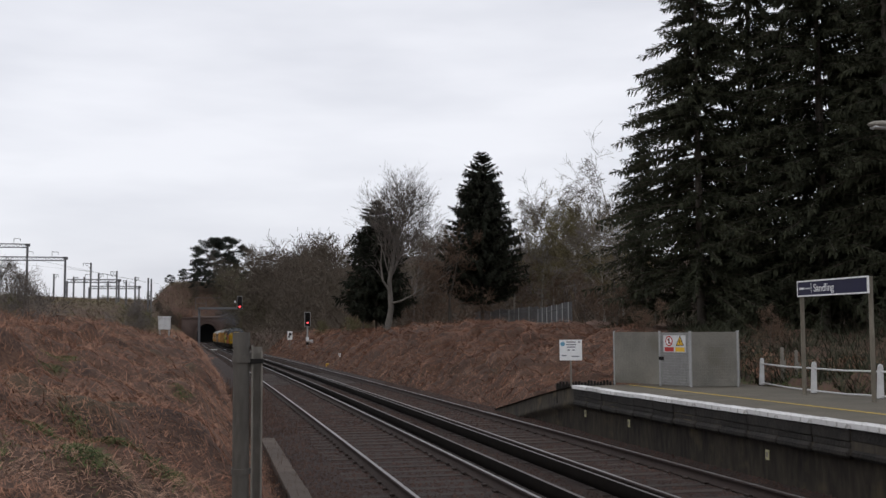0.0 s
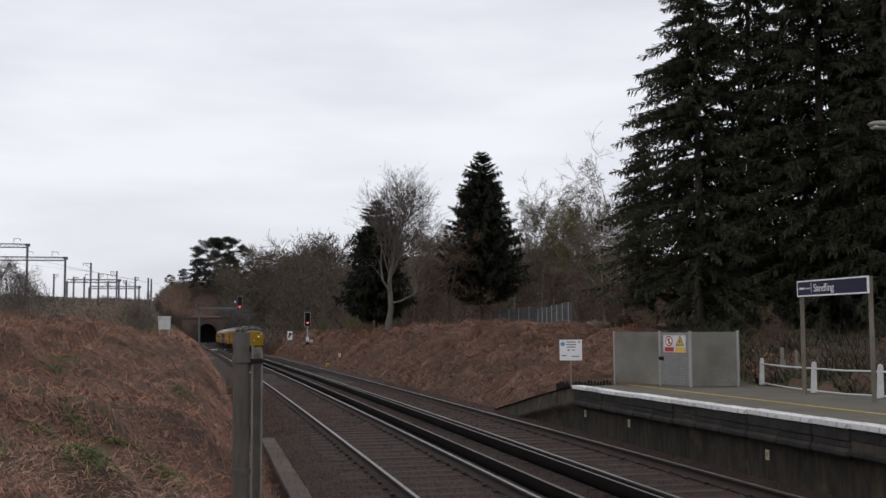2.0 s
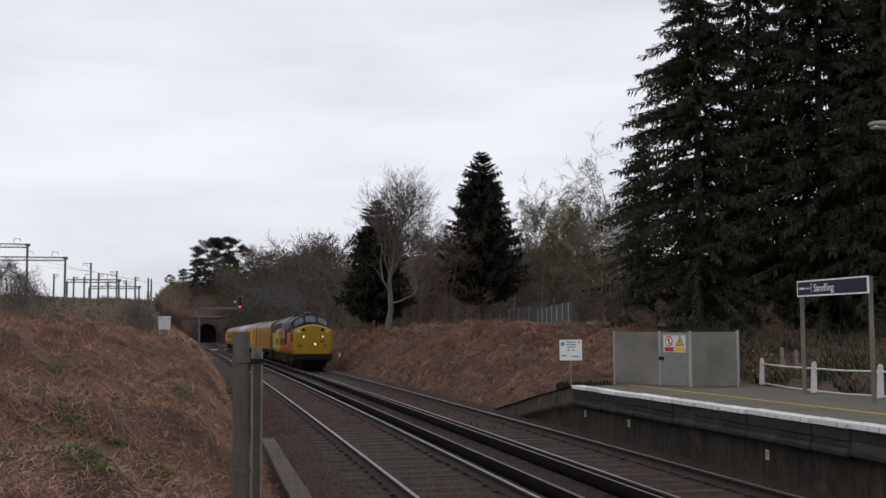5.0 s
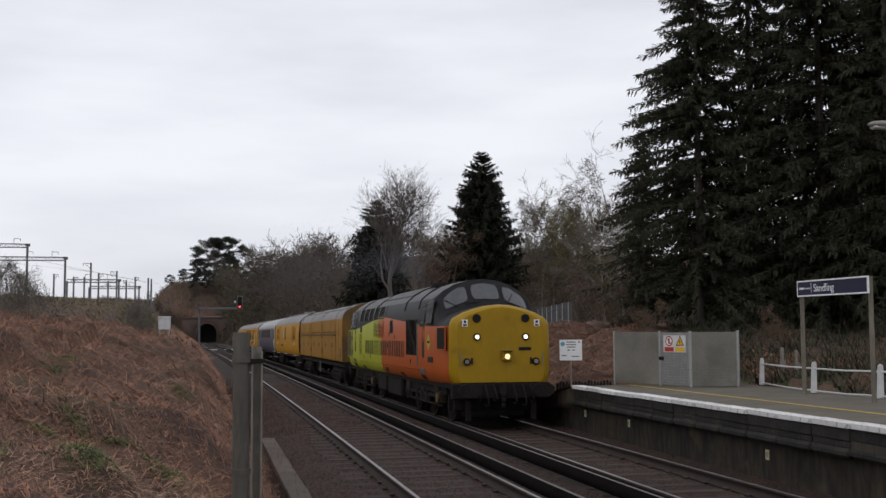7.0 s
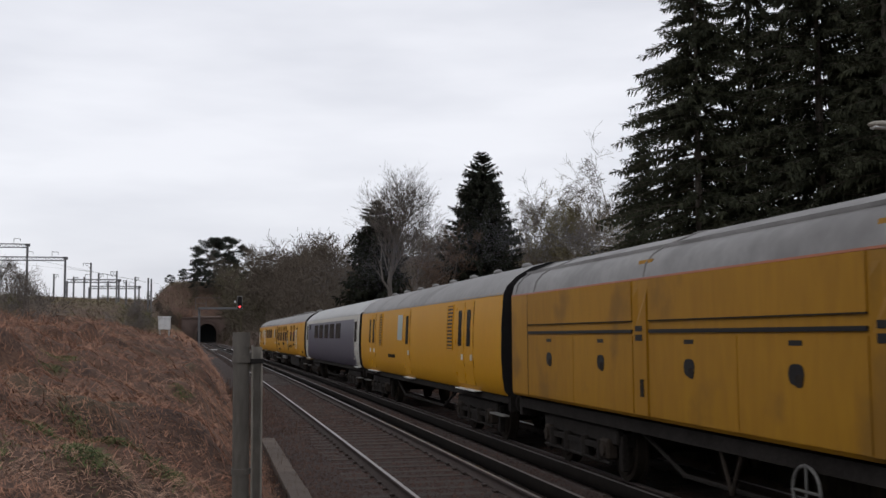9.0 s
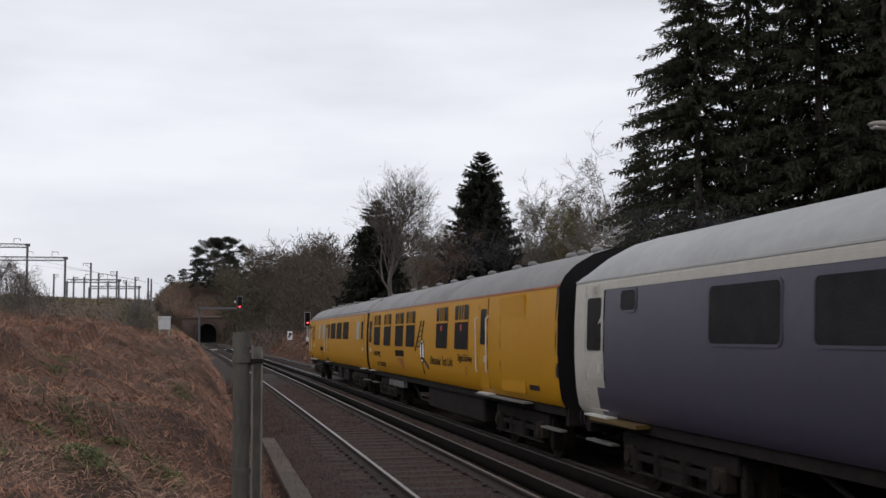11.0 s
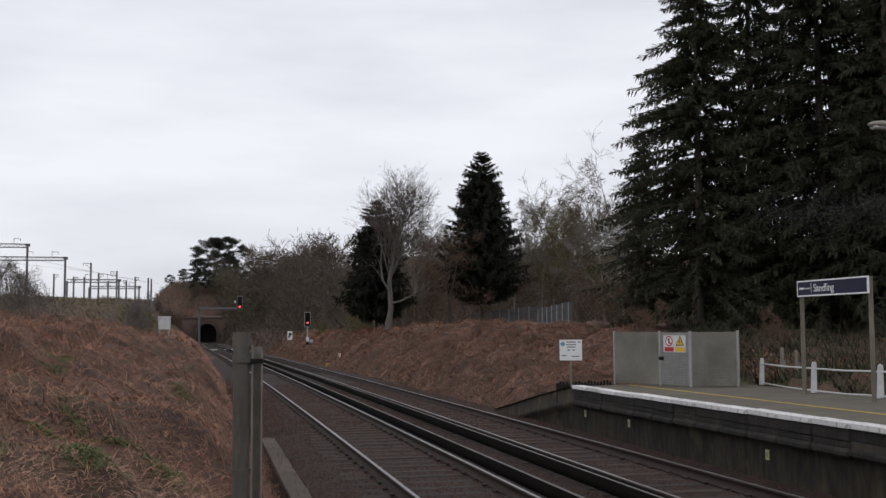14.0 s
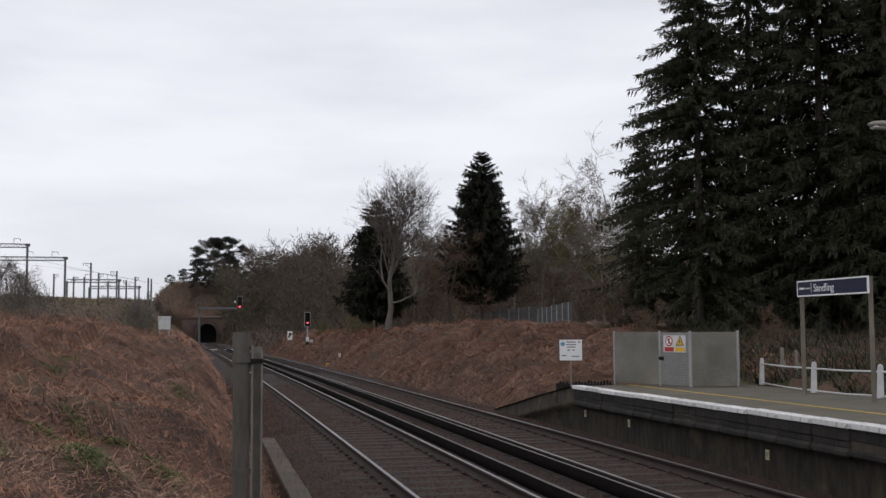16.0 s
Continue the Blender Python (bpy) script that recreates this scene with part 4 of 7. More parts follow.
def spruce(seed, h, radius, whorls, per, sprays, size, droop=0.35, name="spruce_tree", label="tall dark green spruce tree with drooping branches", bare=0.06, taper=0.8, ragged=0.25, reps=5, fat=1.25, needles=None):
    """A straight trunk with whorls of drooping limbs, each hung with many small sprays of needles."""
    rng = np.random.default_rng(seed)
    t = thing(name, 0, 0, 0, label, "tree")
    V, F = tubes([((0, 0, -0.4), (0, 0, h * 0.5), 0.012 * h, 0.008 * h), ((0, 0, h * 0.5), (0, 0, h * 0.99), 0.008 * h, 0.01)], 8)
    raw("trunk", V, F, M_BARK, t, smooth=True)
    limb, C, D, Lw = [], [], [], []
    for w in range(whorls):
        f = min(0.985, (w + rng.uniform(0, 0.6)) / whorls)
        z = h * (bare + (1 - bare) * f)
        R = radius * (1 - f) ** taper + 0.06
        f0 = f
        for b in range(per if f0 < 0.85 else max(3, per - 3)):
            f = min(0.985, max(0.0, f0 + rng.uniform(-0.9, 0.9) / whorls))
            z = h * (bare + (1 - bare) * f)
            R = radius * (1 - f) ** taper * (float(np.interp(f, [0, 0.14], [0.5, 1.0])) if bare > 0.12 else 1.0) + 0.06
            an = rng.uniform(0, 6.28)
            L = R * rng.uniform(1 - ragged, 1 + ragged * 0.6)
            steps = max(3, int(sprays * (0.35 + 0.65 * L / radius)))
            s = np.linspace(0.12, 1, steps)
            tilt = 0.28 if f > 0.8 else 0.05
            px, py = math.cos(an) * L * s, math.sin(an) * L * s
            pz = z + L * (tilt * s - droop * s ** 2 + 0.16 * s ** 4)
            limb.append(((0, 0, z), (px[steps // 2], py[steps // 2], pz[steps // 2]), 0.035, 0.018))
            limb.append(((px[steps // 2], py[steps // 2], pz[steps // 2]), (px[-1], py[-1], pz[-1]), 0.018, 0.006))
            for rep in range(reps):
                m = rng.normal(0, 0.55, steps)
                fall = rng.uniform(-0.75, 0.3, steps) + 0.9 * (f > 0.86) if rep < reps - 2 or f > 0.86 else rng.uniform(-3.0, -0.9, steps)
                out = np.stack([np.cos(an + m), np.sin(an + m), fall], 1)
                C.append(np.stack([px, py, pz], 1) + rng.normal(0, 0.05 * size, (steps, 3)))
                D.append(out / np.linalg.norm(out, axis=1, keepdims=True))
                Lw.append(size * rng.uniform(0.5, 1.15, steps) * (1.15 - 0.45 * s) * (1.0 if rep < reps - 2 else 1.3) * (0.25 + 0.75 * min(1.0, (1 - f) / 0.22)))
    C, D, Lw = np.concatenate(C), np.concatenate(D), np.concatenate(Lw)
    n = len(C)
    side = np.cross(D, rng.normal(0, 1, (n, 3)))
    side /= np.maximum(np.linalg.norm(side, axis=1, keepdims=True), 1e-6)
    wd = (Lw * fat * rng.uniform(0.05, 0.11, n))[:, None]
    tip = C + D * Lw[:, None]
    mid = C + D * (Lw * 0.45)[:, None]
    V = np.stack([C, mid + side * wd, tip, mid - side * wd], 1).reshape(-1, 3)
    F = np.arange(4 * n).reshape(-1, 4)
    raw("crown", V, F, needles or M_SPRUCE, t)
    V, F = tubes(limb, 3)
    tagged(raw("limb", V, F, M_SPRUCE_DEAD, t), kind="stuff")
    return t


def put(ob, rows, group):
    """The first row places the thing itself, the others its copies: x, y, turn, size."""
    ob["group"] = group
    for k, (x, y, rz, s) in enumerate(rows):
        m = pose(x, y, float(ground_z(x, y)), 0, 0, rz)
        o = ob if k == 0 else copy_thing(ob, m)
        o.matrix_basis = m @ Matrix.Diagonal((s, s, s, 1))


def oak_tree(seed):
    """A leafless tree with a kinked trunk, a dead limb beside it and a crown that rises from high forks."""
    rng = np.random.default_rng(seed)
    path = [(0, 0, -0.5), (0.12, 0, 0.5), (0.36, 0.05, 1.75), (0.30, 0.1, 2.8), (0.22, 0, 3.75), (0.42, 0, 5.1), (0.66, 0.1, 6.4), (0.98, 0, 8.2)]
    rad = (0.33, 0.25, 0.21, 0.19, 0.17, 0.14, 0.115, 0.08)
    path = [np.array(p, float) for p in path]
    trunk = [(p, q, a, b) for p, q, a, b in zip(path, path[1:], rad, rad[1:])]
    dead = [np.array(p, float) for p in ((0.30, 0, 3.0), (-0.30, -0.2, 3.9), (-0.46, -0.2, 5.0), (-0.36, -0.1, 6.7))]
    trunk += [(p, q, a, b) for p, q, a, b in zip(dead, dead[1:], (0.10, 0.075, 0.06), (0.075, 0.06, 0.03))]
    low = [np.array(p, float) for p in ((0.34, 0, 2.2), (1.0, -0.3, 2.35), (1.9, -0.5, 2.8), (2.9, -0.5, 3.5))]
    trunk += [(p, q, a, b) for p, q, a, b in zip(low, low[1:], (0.09, 0.07, 0.05), (0.07, 0.05, 0.03))]
    crown = []
    for p in low[1:]:
        branch(rng, p, unit(np.array((0.8, rng.normal(0, 0.5), 0.4))), 2.0, 0.03, 2, crown, 0.5, 0.05, 2, 0.009)
    for p in dead[1:]:
        branch(rng, p, unit(np.array((-0.3, rng.normal(0, 0.5), 1.0))), 1.6, 0.025, 2, crown, 0.45, 0.08, 2, 0.008)
    for k in range(24):
        t = 0.60 + 0.40 * (k / 23)
        f = t * (len(path) - 1)
        i = min(int(f), len(path) - 2)
        p = path[i] + (path[i + 1] - path[i]) * (f - i)
        an = rng.uniform(0, 6.28)
        d = unit(np.array((math.cos(an) * 0.75 + 0.22, math.sin(an) * 0.75, rng.uniform(0.9, 1.7))))
        branch(rng, p, d, rng.uniform(2.7, 3.8) * (1.25 - 0.35 * t), 0.055, 3, crown, 0.42, 0.09, 2, 0.0095)
    return tree_object("leafless_tree", trunk, crown, M_BARK_GREY, M_TWIG_GREY, "leafless tree with a kinked dark-footed trunk", "tree")


def pine_tree(seed, h, radius):
    """A bare stem with spreading limbs that carry flat, separate pads of needles."""
    rng = np.random.default_rng(seed)
    t = thing("pine_tree", 0, 0, 0, "dark flat-topped pine on the hill above the tunnel", "tree")
    V, F = tubes([((0, 0, -0.5), (0.4, 0, h * 0.5), 0.32, 0.24), ((0.4, 0, h * 0.5), (0.2, 0, h * 0.93), 0.24, 0.08)], 8)
    raw("trunk", V, F, M_BARK, t, smooth=True)
    limb, C = [], []
    for k in range(64):
        f = 0.30 + 0.70 * ((k + rng.random()) / 64) ** 0.8
        R = radius * float(np.interp(f, [0.3, 0.5, 0.75, 0.9, 1.0], [0.85, 1.0, 0.92, 0.62, 0.22]))
        an, rr = rng.uniform(0, 6.28), R * math.sqrt(rng.uniform(0.06, 1.0))
        c = np.array((math.cos(an) * rr, math.sin(an) * rr, h * f - 0.05 * rr))
        limb.append(((0.3, 0, max(h * 0.25, c[2] - 0.35 * rr - 0.4)), tuple(c), 0.10, 0.03))
        s = rng.uniform(0.9, 1.7)
        g = rng.normal(0, 1, (120, 3))
        g /= np.linalg.norm(g, axis=1, keepdims=True)
        g *= rng.uniform(0.3, 1.0, (120, 1)) * np.array((s * 1.25, s * 1.25, s * 0.42))
        C.append(c + g)
    C = np.concatenate(C)
    n = len(C)
    D = rng.normal(0, 1, (n, 3)) + np.array((0, 0, 0.5))
    D /= np.linalg.norm(D, axis=1, keepdims=True)
    side = np.cross(D, rng.normal(0, 1, (n, 3)))
    side /= np.linalg.norm(side, axis=1, keepdims=True)
    Lw = rng.uniform(0.35, 0.8, n)[:, None]
    V = np.stack([C, C + D * Lw * 0.5 + side * Lw * 0.22, C + D * Lw, C + D * Lw * 0.5 - side * Lw * 0.22], 1).reshape(-1, 3)
    raw("crown", V, np.arange(4 * n).reshape(-1, 4), M_PINE, t)
    V, F = tubes(limb, 3)
    tagged(raw("limb", V, F, M_BARK, t), kind="stuff")
    return t


def build_trees():
    # dark spruces behind the platform
    big = spruce(21, 19.5, 5.6, 56, 9, 24, 0.42, taper=0.72, reps=8, droop=0.42, label="tall dark green spruce with ragged drooping limbs", ragged=0.35)
    put(big, [(19.4, 46, 0, 0.95), (24.2, 43.5, 140, 1.08), (28.6, 44.5, 200, 1.05)], "spruces behind the platform")
    big2 = spruce(22, 20.0, 4.2, 42, 7, 22, 0.42, taper=0.85, reps=6, droop=0.5, label="tall dark spruce with thin gaps in its crown", ragged=0.45, bare=0.10)
    put(big2, [(22.4, 46.5, 30, 1.08), (25.6, 40.5, 80, 1.05), (29.5, 41, 310, 1.05), (17.6, 48.5, 200, 0.52)], "spruces behind the platform")
    # two conifers on the bank
    c2 = spruce(23, 15.3, 3.95, 60, 11, 19, 0.50, name="conifer_tree", label="dark conifer with a pointed crown on the bank", bare=0.17, taper=0.64, droop=0.12, ragged=0.32, fat=1.7, needles=M_CONIFER)
    put(c2, [(19.55, 88, 0, 1.0)], "conifers")
    c1 = spruce(24, 10.8, 2.9, 40, 10, 15, 0.58, name="conifer_tree", label="dark broad conifer behind a leafless tree", bare=0.13, taper=0.5, droop=0.2, ragged=0.35, fat=1.7, needles=M_CONIFER)
    put(c1, [(10.2, 86, 0, 1.0)], "conifers")
    # leafless trees
    put(oak_tree(31), [(10.07, 80, 0, 1.0)], "leafless trees")
    ash = bare_tree(32, 13.6, 0.5, 0.14, 0.3, 0.17, 0.011, 2, 4, M_BARK_GREY, M_TWIG_GREY, "leafless_tree", "tall leafless tree with pale fine twigs", (0, 0), 9, 0.36, (0.6, 1.5))
    put(ash, [(18.0, 112, 70, 0.9)], "leafless trees")
    birch = bare_tree(33, 13.8, 0.42, -0.03, 0.3, 0.12, 0.0105, 2, 4, M_BARK_PALE, M_TWIG_GREY, "birch_tree", "leafless birch with a pale slender trunk", (0.04, 0), 11, 0.25, (0.5, 1.4))
    put(birch, [(25.6, 100, 0, 1.02), (25.9, 92, 50, 0.98), (28.4, 84, 110, 0.93), (29.6, 99, 200, 1.02), (26.7, 78, 170, 0.92), (25.1, 70, 230, 0.95), (32.6, 108, 20, 0.95), (30.5, 96, 100, 0.9)], "birches on the bank")
    bud = bare_tree(34, 13.0, 0.45, 0.05, 0.25, 0.12, 0.0180, 2, 4, M_BARK, M_BUD, "budding_tree", "slender tree with the first olive buds", (-0.03, 0), 11, 0.27, (0.5, 1.3))
    put(bud, [(27.5, 90, 0, 0.95), (29.5, 88, 60, 0.9), (28.0, 102, 300, 1.05), (26.4, 84, 130, 0.74), (26.6, 76, 190, 0.7), (31.0, 101, 250, 0.92), (30.5, 80, 20, 0.85)], "budding trees on the bank")
    larch = bare_tree(35, 9.8, 0.6, 0.02, 0.08, 0.13, 0.021, 2, 4, M_BARK, M_TWIG_BROWN, "brown_tree", "dense brown twiggy tree on the bank", (0, 0), 8, 0.34)
    put(larch, [(16.2, 86, 0, 0.88), (14.6, 89, 90, 0.66), (18.6, 96, 200, 0.9), (13.0, 100, 40, 0.62), (23.5, 108, 70, 0.95), (11.6, 104, 150, 0.6), (27.5, 112, 10, 0.9), (26.2, 86, 300, 0.62), (31.8, 90, 160, 0.75), (24.9, 95, 20, 0.7), (29.0, 99, 60, 0.8)], "brown trees on the bank")
    # scots pine by the tunnel
    pine = pine_tree(36, 17.0, 7.6)
    put(pine, [(-3.4, 428, 0, 1.18), (3.2, 432, 120, 1.12), (-8.5, 436, 30, 0.60), (31.0, 430, 200, 0.75), (-14.5, 434, 80, 0.36), (-1.0, 422, 250, 0.55), (5.0, 420, 310, 0.55), (-9.5, 424, 60, 0.45), (-4.5, 423, 100, 0.5), (9.5, 424, 20, 0.5), (-20.0, 438, 160, 0.28)], "pines on the hill")


M_BARK_GREY = mat("grey_bark", (0.0810, 0.0713, 0.0616), (0.1404, 0.1264, 0.1112), 0.95, scale=3, fine=20, bump=0.5, stretch=(1, 1, 0.3))
M_TWIG_GREY = mat("grey_twig", (0.0978, 0.0839, 0.0736), (0.1610, 0.1403, 0.1242), 0.95, scale=1, fine=8, vary=0.12)
build_trees()


def scatter_woods():
    """The bare woods on the hill beside the tunnel, far off, as one mass of small trees."""
    rng = np.random.default_rng(41)
    protos = []
    for k in range(4):
        r2 = np.random.default_rng(50 + k)
        segs = []
        p = np.array((0, 0, -0.5))
        d = np.array((0, 0, 1.0))
        for j in range(6):
            d = unit(d + r2.normal(0, 0.08, 3))
            q = p + d * 1.9
            segs.append((p, q, 0.2 - 0.028 * j, 0.17 - 0.028 * j))
            if j >= 0:
                for m in range(3):
                    an = r2.uniform(0, 6.28)
                    branch(r2, p + (q - p) * r2.random(), unit(np.array((math.cos(an), math.sin(an), r2.uniform(0.1, 0.9)))), r2.uniform(2.4, 4.2) * (1.1 - 0.09 * j), 0.06, 2, segs, 0.55, 0.08, 2, 0.026)
            p = q
        protos.append(tubes(segs, 2))
    for k in range(3):
        r2 = np.random.default_rng(150 + k)
        segs, p, d = [], np.array((0, 0, -0.5)), np.array((0, 0, 1.0))
        for j in range(6):
            d = unit(d + r2.normal(0, 0.08, 3))
            q = p + d * 1.9
            segs.append((p, q, 0.2 - 0.028 * j, 0.17 - 0.028 * j))
            for m in range(5):
                an = r2.uniform(0, 6.28)
                branch(r2, p + (q - p) * r2.random(), unit(np.array((math.cos(an), math.sin(an), r2.uniform(0.1, 0.9)))), r2.uniform(2.4, 4.2) * (1.1 - 0.09 * j), 0.07, 1, segs, 0.55, 0.08, 3, 0.045)
            p = q
        protos.append(tubes(segs, 2))
    Vs, Fs, n = [], [], 0
    spots = []
    for k in range(230):
        y = rng.uniform(135, 430)
        u = rng.uniform(8.5, 30 + y * 0.16)
        x = u + float(bend(y))
        spots.append((x, y, rng.uniform(0.8, 1.1) * ((1.52 if y > 210 else 1.0) if x + 2.6 < 0.11 * y else 0.78)))
    for k in range(40):
        y = rng.uniform(110, 200)
        x = rng.uniform(20, 60)
        spots.append((x, y, rng.uniform(0.7, 0.95) * (0.6 if x + 2.6 < 0.25 * y else 1.0)))
    for k in range(26):
        y = rng.uniform(405, 450)
        spots.append((rng.uniform(-16, 30), y, rng.uniform(0.35, 0.75)))
    for k in range(16):
        y = rng.uniform(330, 398)
        spots.append((float(bend(y)) - rng.uniform(8, 18), y, rng.uniform(0.25, 0.45)))
    for x, y, s in spots:
        V, F = protos[int(rng.integers(4)) if y < 180 else 4 + int(rng.integers(3))]
        a = rng.uniform(0, 6.28)
        R = np.array(((math.cos(a), -math.sin(a), 0), (math.sin(a), math.cos(a), 0), (0, 0, 1)))
        Vs.append(V @ R.T * s + np.array((x, y, float(ground_z(x, y)))))
        Fs.append(F + n)
        n += len(V)
    tagged(raw("hill_woods", np.concatenate(Vs), np.concatenate(Fs), M_WOODS), "leafless brown woods on the hill beside the tunnel", "woods", kind="stuff")


# colour lifted to paint in the haze of distance
M_WOODS = mat("bare_woods", (0.0640, 0.0500, 0.0380), (0.0940, 0.0750, 0.0550), 0.95, scale=0.05, fine=0.4, c3=(0.0780, 0.0700, 0.0380), s3=0.03, w3=0.55)
scatter_woods()


def blades(name, x, y, length, width, lift, material, label, category, seed, flop=(0, 0), droop=0.6, comb=0.0):
    """Bent stalks and fronds that stand or lie on the ground."""
    rng = np.random.default_rng(seed)
    n = len(x)
    z = ground_z(x, y)
    an = rng.uniform(0, 6.28, n)
    if comb:
        swirl = 1.9 * np.sin(x * 2.9 + 1.6 * np.sin(y * 1.7)) + 1.9 * np.sin(y * 2.3 + 1.5 * np.sin(x * 2.1 + 2.0))
        an = swirl + rng.normal(0, comb, n)
    dx, dy = np.cos(an) + flop[0], np.sin(an) + flop[1]
    q = np.hypot(dx, dy) + 1e-6
    dx, dy = dx / q, dy / q
    sx, sy = -dy, dx
    rows = []
    for k, t in enumerate((0.0, 0.5, 1.0)):
        hh = length * (lift * t - droop * t * t)
        rr = length * t * 0.85
        w = width * (1.0, 0.85, 0.1)[k]
        cx, cy, cz = x + dx * rr, y + dy * rr, np.maximum(z + hh, ground_z(x + dx * rr, y + dy * rr) + 0.01 + 0.03 * t)
        rows.append(np.stack([cx - sx * w, cy - sy * w, cz], 1))
        rows.append(np.stack([cx + sx * w, cy + sy * w, cz + w * 0.5], 1))
    V = np.stack(rows, 1).reshape(-1, 3)
    F = np.array([(0, 1, 3, 2), (2, 3, 5, 4)])
    F = (F[None] + np.arange(n)[:, None, None] * 6).reshape(-1, 4)
    return tagged(raw(name, V, F, material), label, category, kind="stuff")


def build_plants():
    rng = np.random.default_rng(61)
    # near cutting side
    n = 180000
    y = 3.2 + 75 * rng.random(n) ** 2.3
    d = 1.65 + (np.minimum(14, 3 + y * 0.36)) * rng.random(n) ** 0.9
    x = -d + bend(y)
    ok = np.hypot(x - EYE.x, y) > 3.4
    ok &= ~((np.abs(x + 2.42) < 0.25) & (y < 7.3) & (y > 6.0))
    x, y = x[ok], y[ok]
    clump = np.sin(x * 2.1 + 1.3 * np.sin(y * 0.9)) * np.sin(y * 1.7 + 1.1 * np.sin(x * 1.3))
    s = 1 + y / 30
    L = rng.uniform(0.04, 0.19, len(x)) * (1 + 0.45 * clump) * np.minimum(s, 1.9)
    W = rng.uniform(0.0010, 0.0033, len(x)) * s
    L = L * np.clip(y / 11, 0.5, 1)
    blades("bracken", x, y, L, W, rng.uniform(0.1, 1.0, len(x)), M_BRACKEN, "matted dead brown bracken on the cutting side", "bracken", 62, flop=(0.35, -0.2), droop=0.5, comb=1.7)
    # tall dry grass along the crest
    n = 22000
    y = 18 + 62 * rng.random(n)
    x = bend(y) - 5.0 - (3 + y * 0.14) * rng.random(n)
    blades("dry_grass", x, y, rng.uniform(0.15, 0.42, n), rng.uniform(0.0014, 0.0036, n) * (0.6 + y / 60), rng.uniform(0.8, 1.5, n), M_BRACKEN, "tall dry brown grass along the crest of the bank", "grass", 76, droop=0.45)
    # dead weeds on the ballast shoulder
    n = 9000
    y = 5.5 + 40 * rng.random(n) ** 1.5
    x = bend(y) - 0.35 - 1.5 * rng.random(n) ** 0.7
    keep = np.sin(x * 5 + y * 2.3) * np.sin(y * 1.9) > -0.1
    x, y = x[keep], y[keep]
    n = len(x)
    blades("dead_weeds", x, y, rng.uniform(0.03, 0.12, n) * (1 + y / 25), rng.uniform(0.001, 0.003, n) * (1 + y / 25), rng.uniform(1.5, 3.0, n), M_WEED, "dead brown weeds on the ballast shoulder", "weeds", 77, droop=0.4)
    # litter of broken fronds close by
    n = 52000
    y = 3.4 + 28 * rng.random(n) ** 1.3
    x = bend(y) - 1.7 - np.minimum(9, 2.5 + y * 0.42) * rng.random(n)
    ok = np.hypot(x - EYE.x, y) > 3.4
    x, y = x[ok], y[ok]
    blades("bracken_litter", x, y, rng.uniform(0.02, 0.08, len(x)) * (1 + y / 20), rng.uniform(0.0010, 0.0030, len(x)) * (1 + y / 30), rng.uniform(0.0, 0.7, len(x)), M_BRACKEN, "broken dead bracken fronds matted on the ground", "bracken", 75, droop=0.6)
    # bank beyond the far line
    n = 84000
    y = 25.5 + 115 * rng.random(n) ** 1.5
    e = 9.5 * rng.random(n)
    x = 5.95 + e + bend(y)
    ok = ~((y < 31) & (x < 6.95))
    x, y = x[ok], y[ok]
    s = 0.8 + y / 45
    blades("bracken", x, y, rng.uniform(0.14, 0.42, len(x)) * np.minimum(s, 2.0), rng.uniform(0.0018, 0.0052, len(x)) * s, rng.uniform(0.1, 0.9, len(x)), M_BRACKEN, "matted dead brown bracken on the bank by the far line", "bracken", 63, flop=(-0.4, -0.2), droop=0.5, comb=1.4)
    # rough growth on the far cutting sides and over the tunnel
    n = 15000
    y = 130 + 270 * rng.random(n)
    x = 5.9 + bend(y) + rng.random(n) * 12
    s = 0.7 + y / 70
    blades("rough_growth", x, y, rng.uniform(0.3, 0.9, n) * np.minimum(s, 2), 0.007 * s * rng.uniform(0.5, 1.6, n), rng.uniform(0.8, 1.4, n), M_WOODS, "brown rough growth beside the far line", "scrub", 72, droop=0.4)
    n = 9000
    y = 407 + 60 * rng.random(n)
    x = rng.uniform(-45, 40, n)
    blades("rough_growth", x, y, rng.uniform(0.8, 2.4, n), rng.uniform(0.03, 0.08, n), rng.uniform(0.8, 1.4, n), M_SCRUB, "brown rough growth on the hill over the tunnel", "scrub", 73, droop=0.4)
    n = 6000
    y = 70 + 320 * rng.random(n)
    x = bend(y) - 2.0 - rng.random(n) * 5
    s = 0.7 + y / 70
    blades("rough_growth", x, y, rng.uniform(0.2, 0.5, n) * np.minimum(s, 2), 0.012 * s * rng.uniform(0.5, 1.6, n), rng.uniform(0.4, 1.1, n), M_BRACKEN, "dead brown growth along the near line", "bracken", 74, droop=0.5)
    # green tufts
    cx = np.concatenate([rng.uniform(-7, -2.5, 16), rng.uniform(-4.6, -2.9, 7)])
    cy = np.concatenate([rng.uniform(7.5, 24, 16), rng.uniform(6.2, 9.0, 7)])
    k = rng.integers(0, 23, 9000)
    x, y = cx[k] + rng.normal(0, 0.09, 9000), cy[k] + rng.normal(0, 0.16, 9000)
    ok = (x - bend(y) < -1.8)
    x, y = x[ok], y[ok]
    blades("grass_tufts", x, y, rng.uniform(0.03, 0.11, len(x)), rng.uniform(0.0015, 0.004, len(x)), rng.uniform(0.5, 1.2, len(x)), M_GRASS, "green grass tufts among the dead bracken", "grass", 64)
    x, y = 9.65 + 4.5 * rng.random(7000) ** 1.6, rng.uniform(14, 30, 7000)
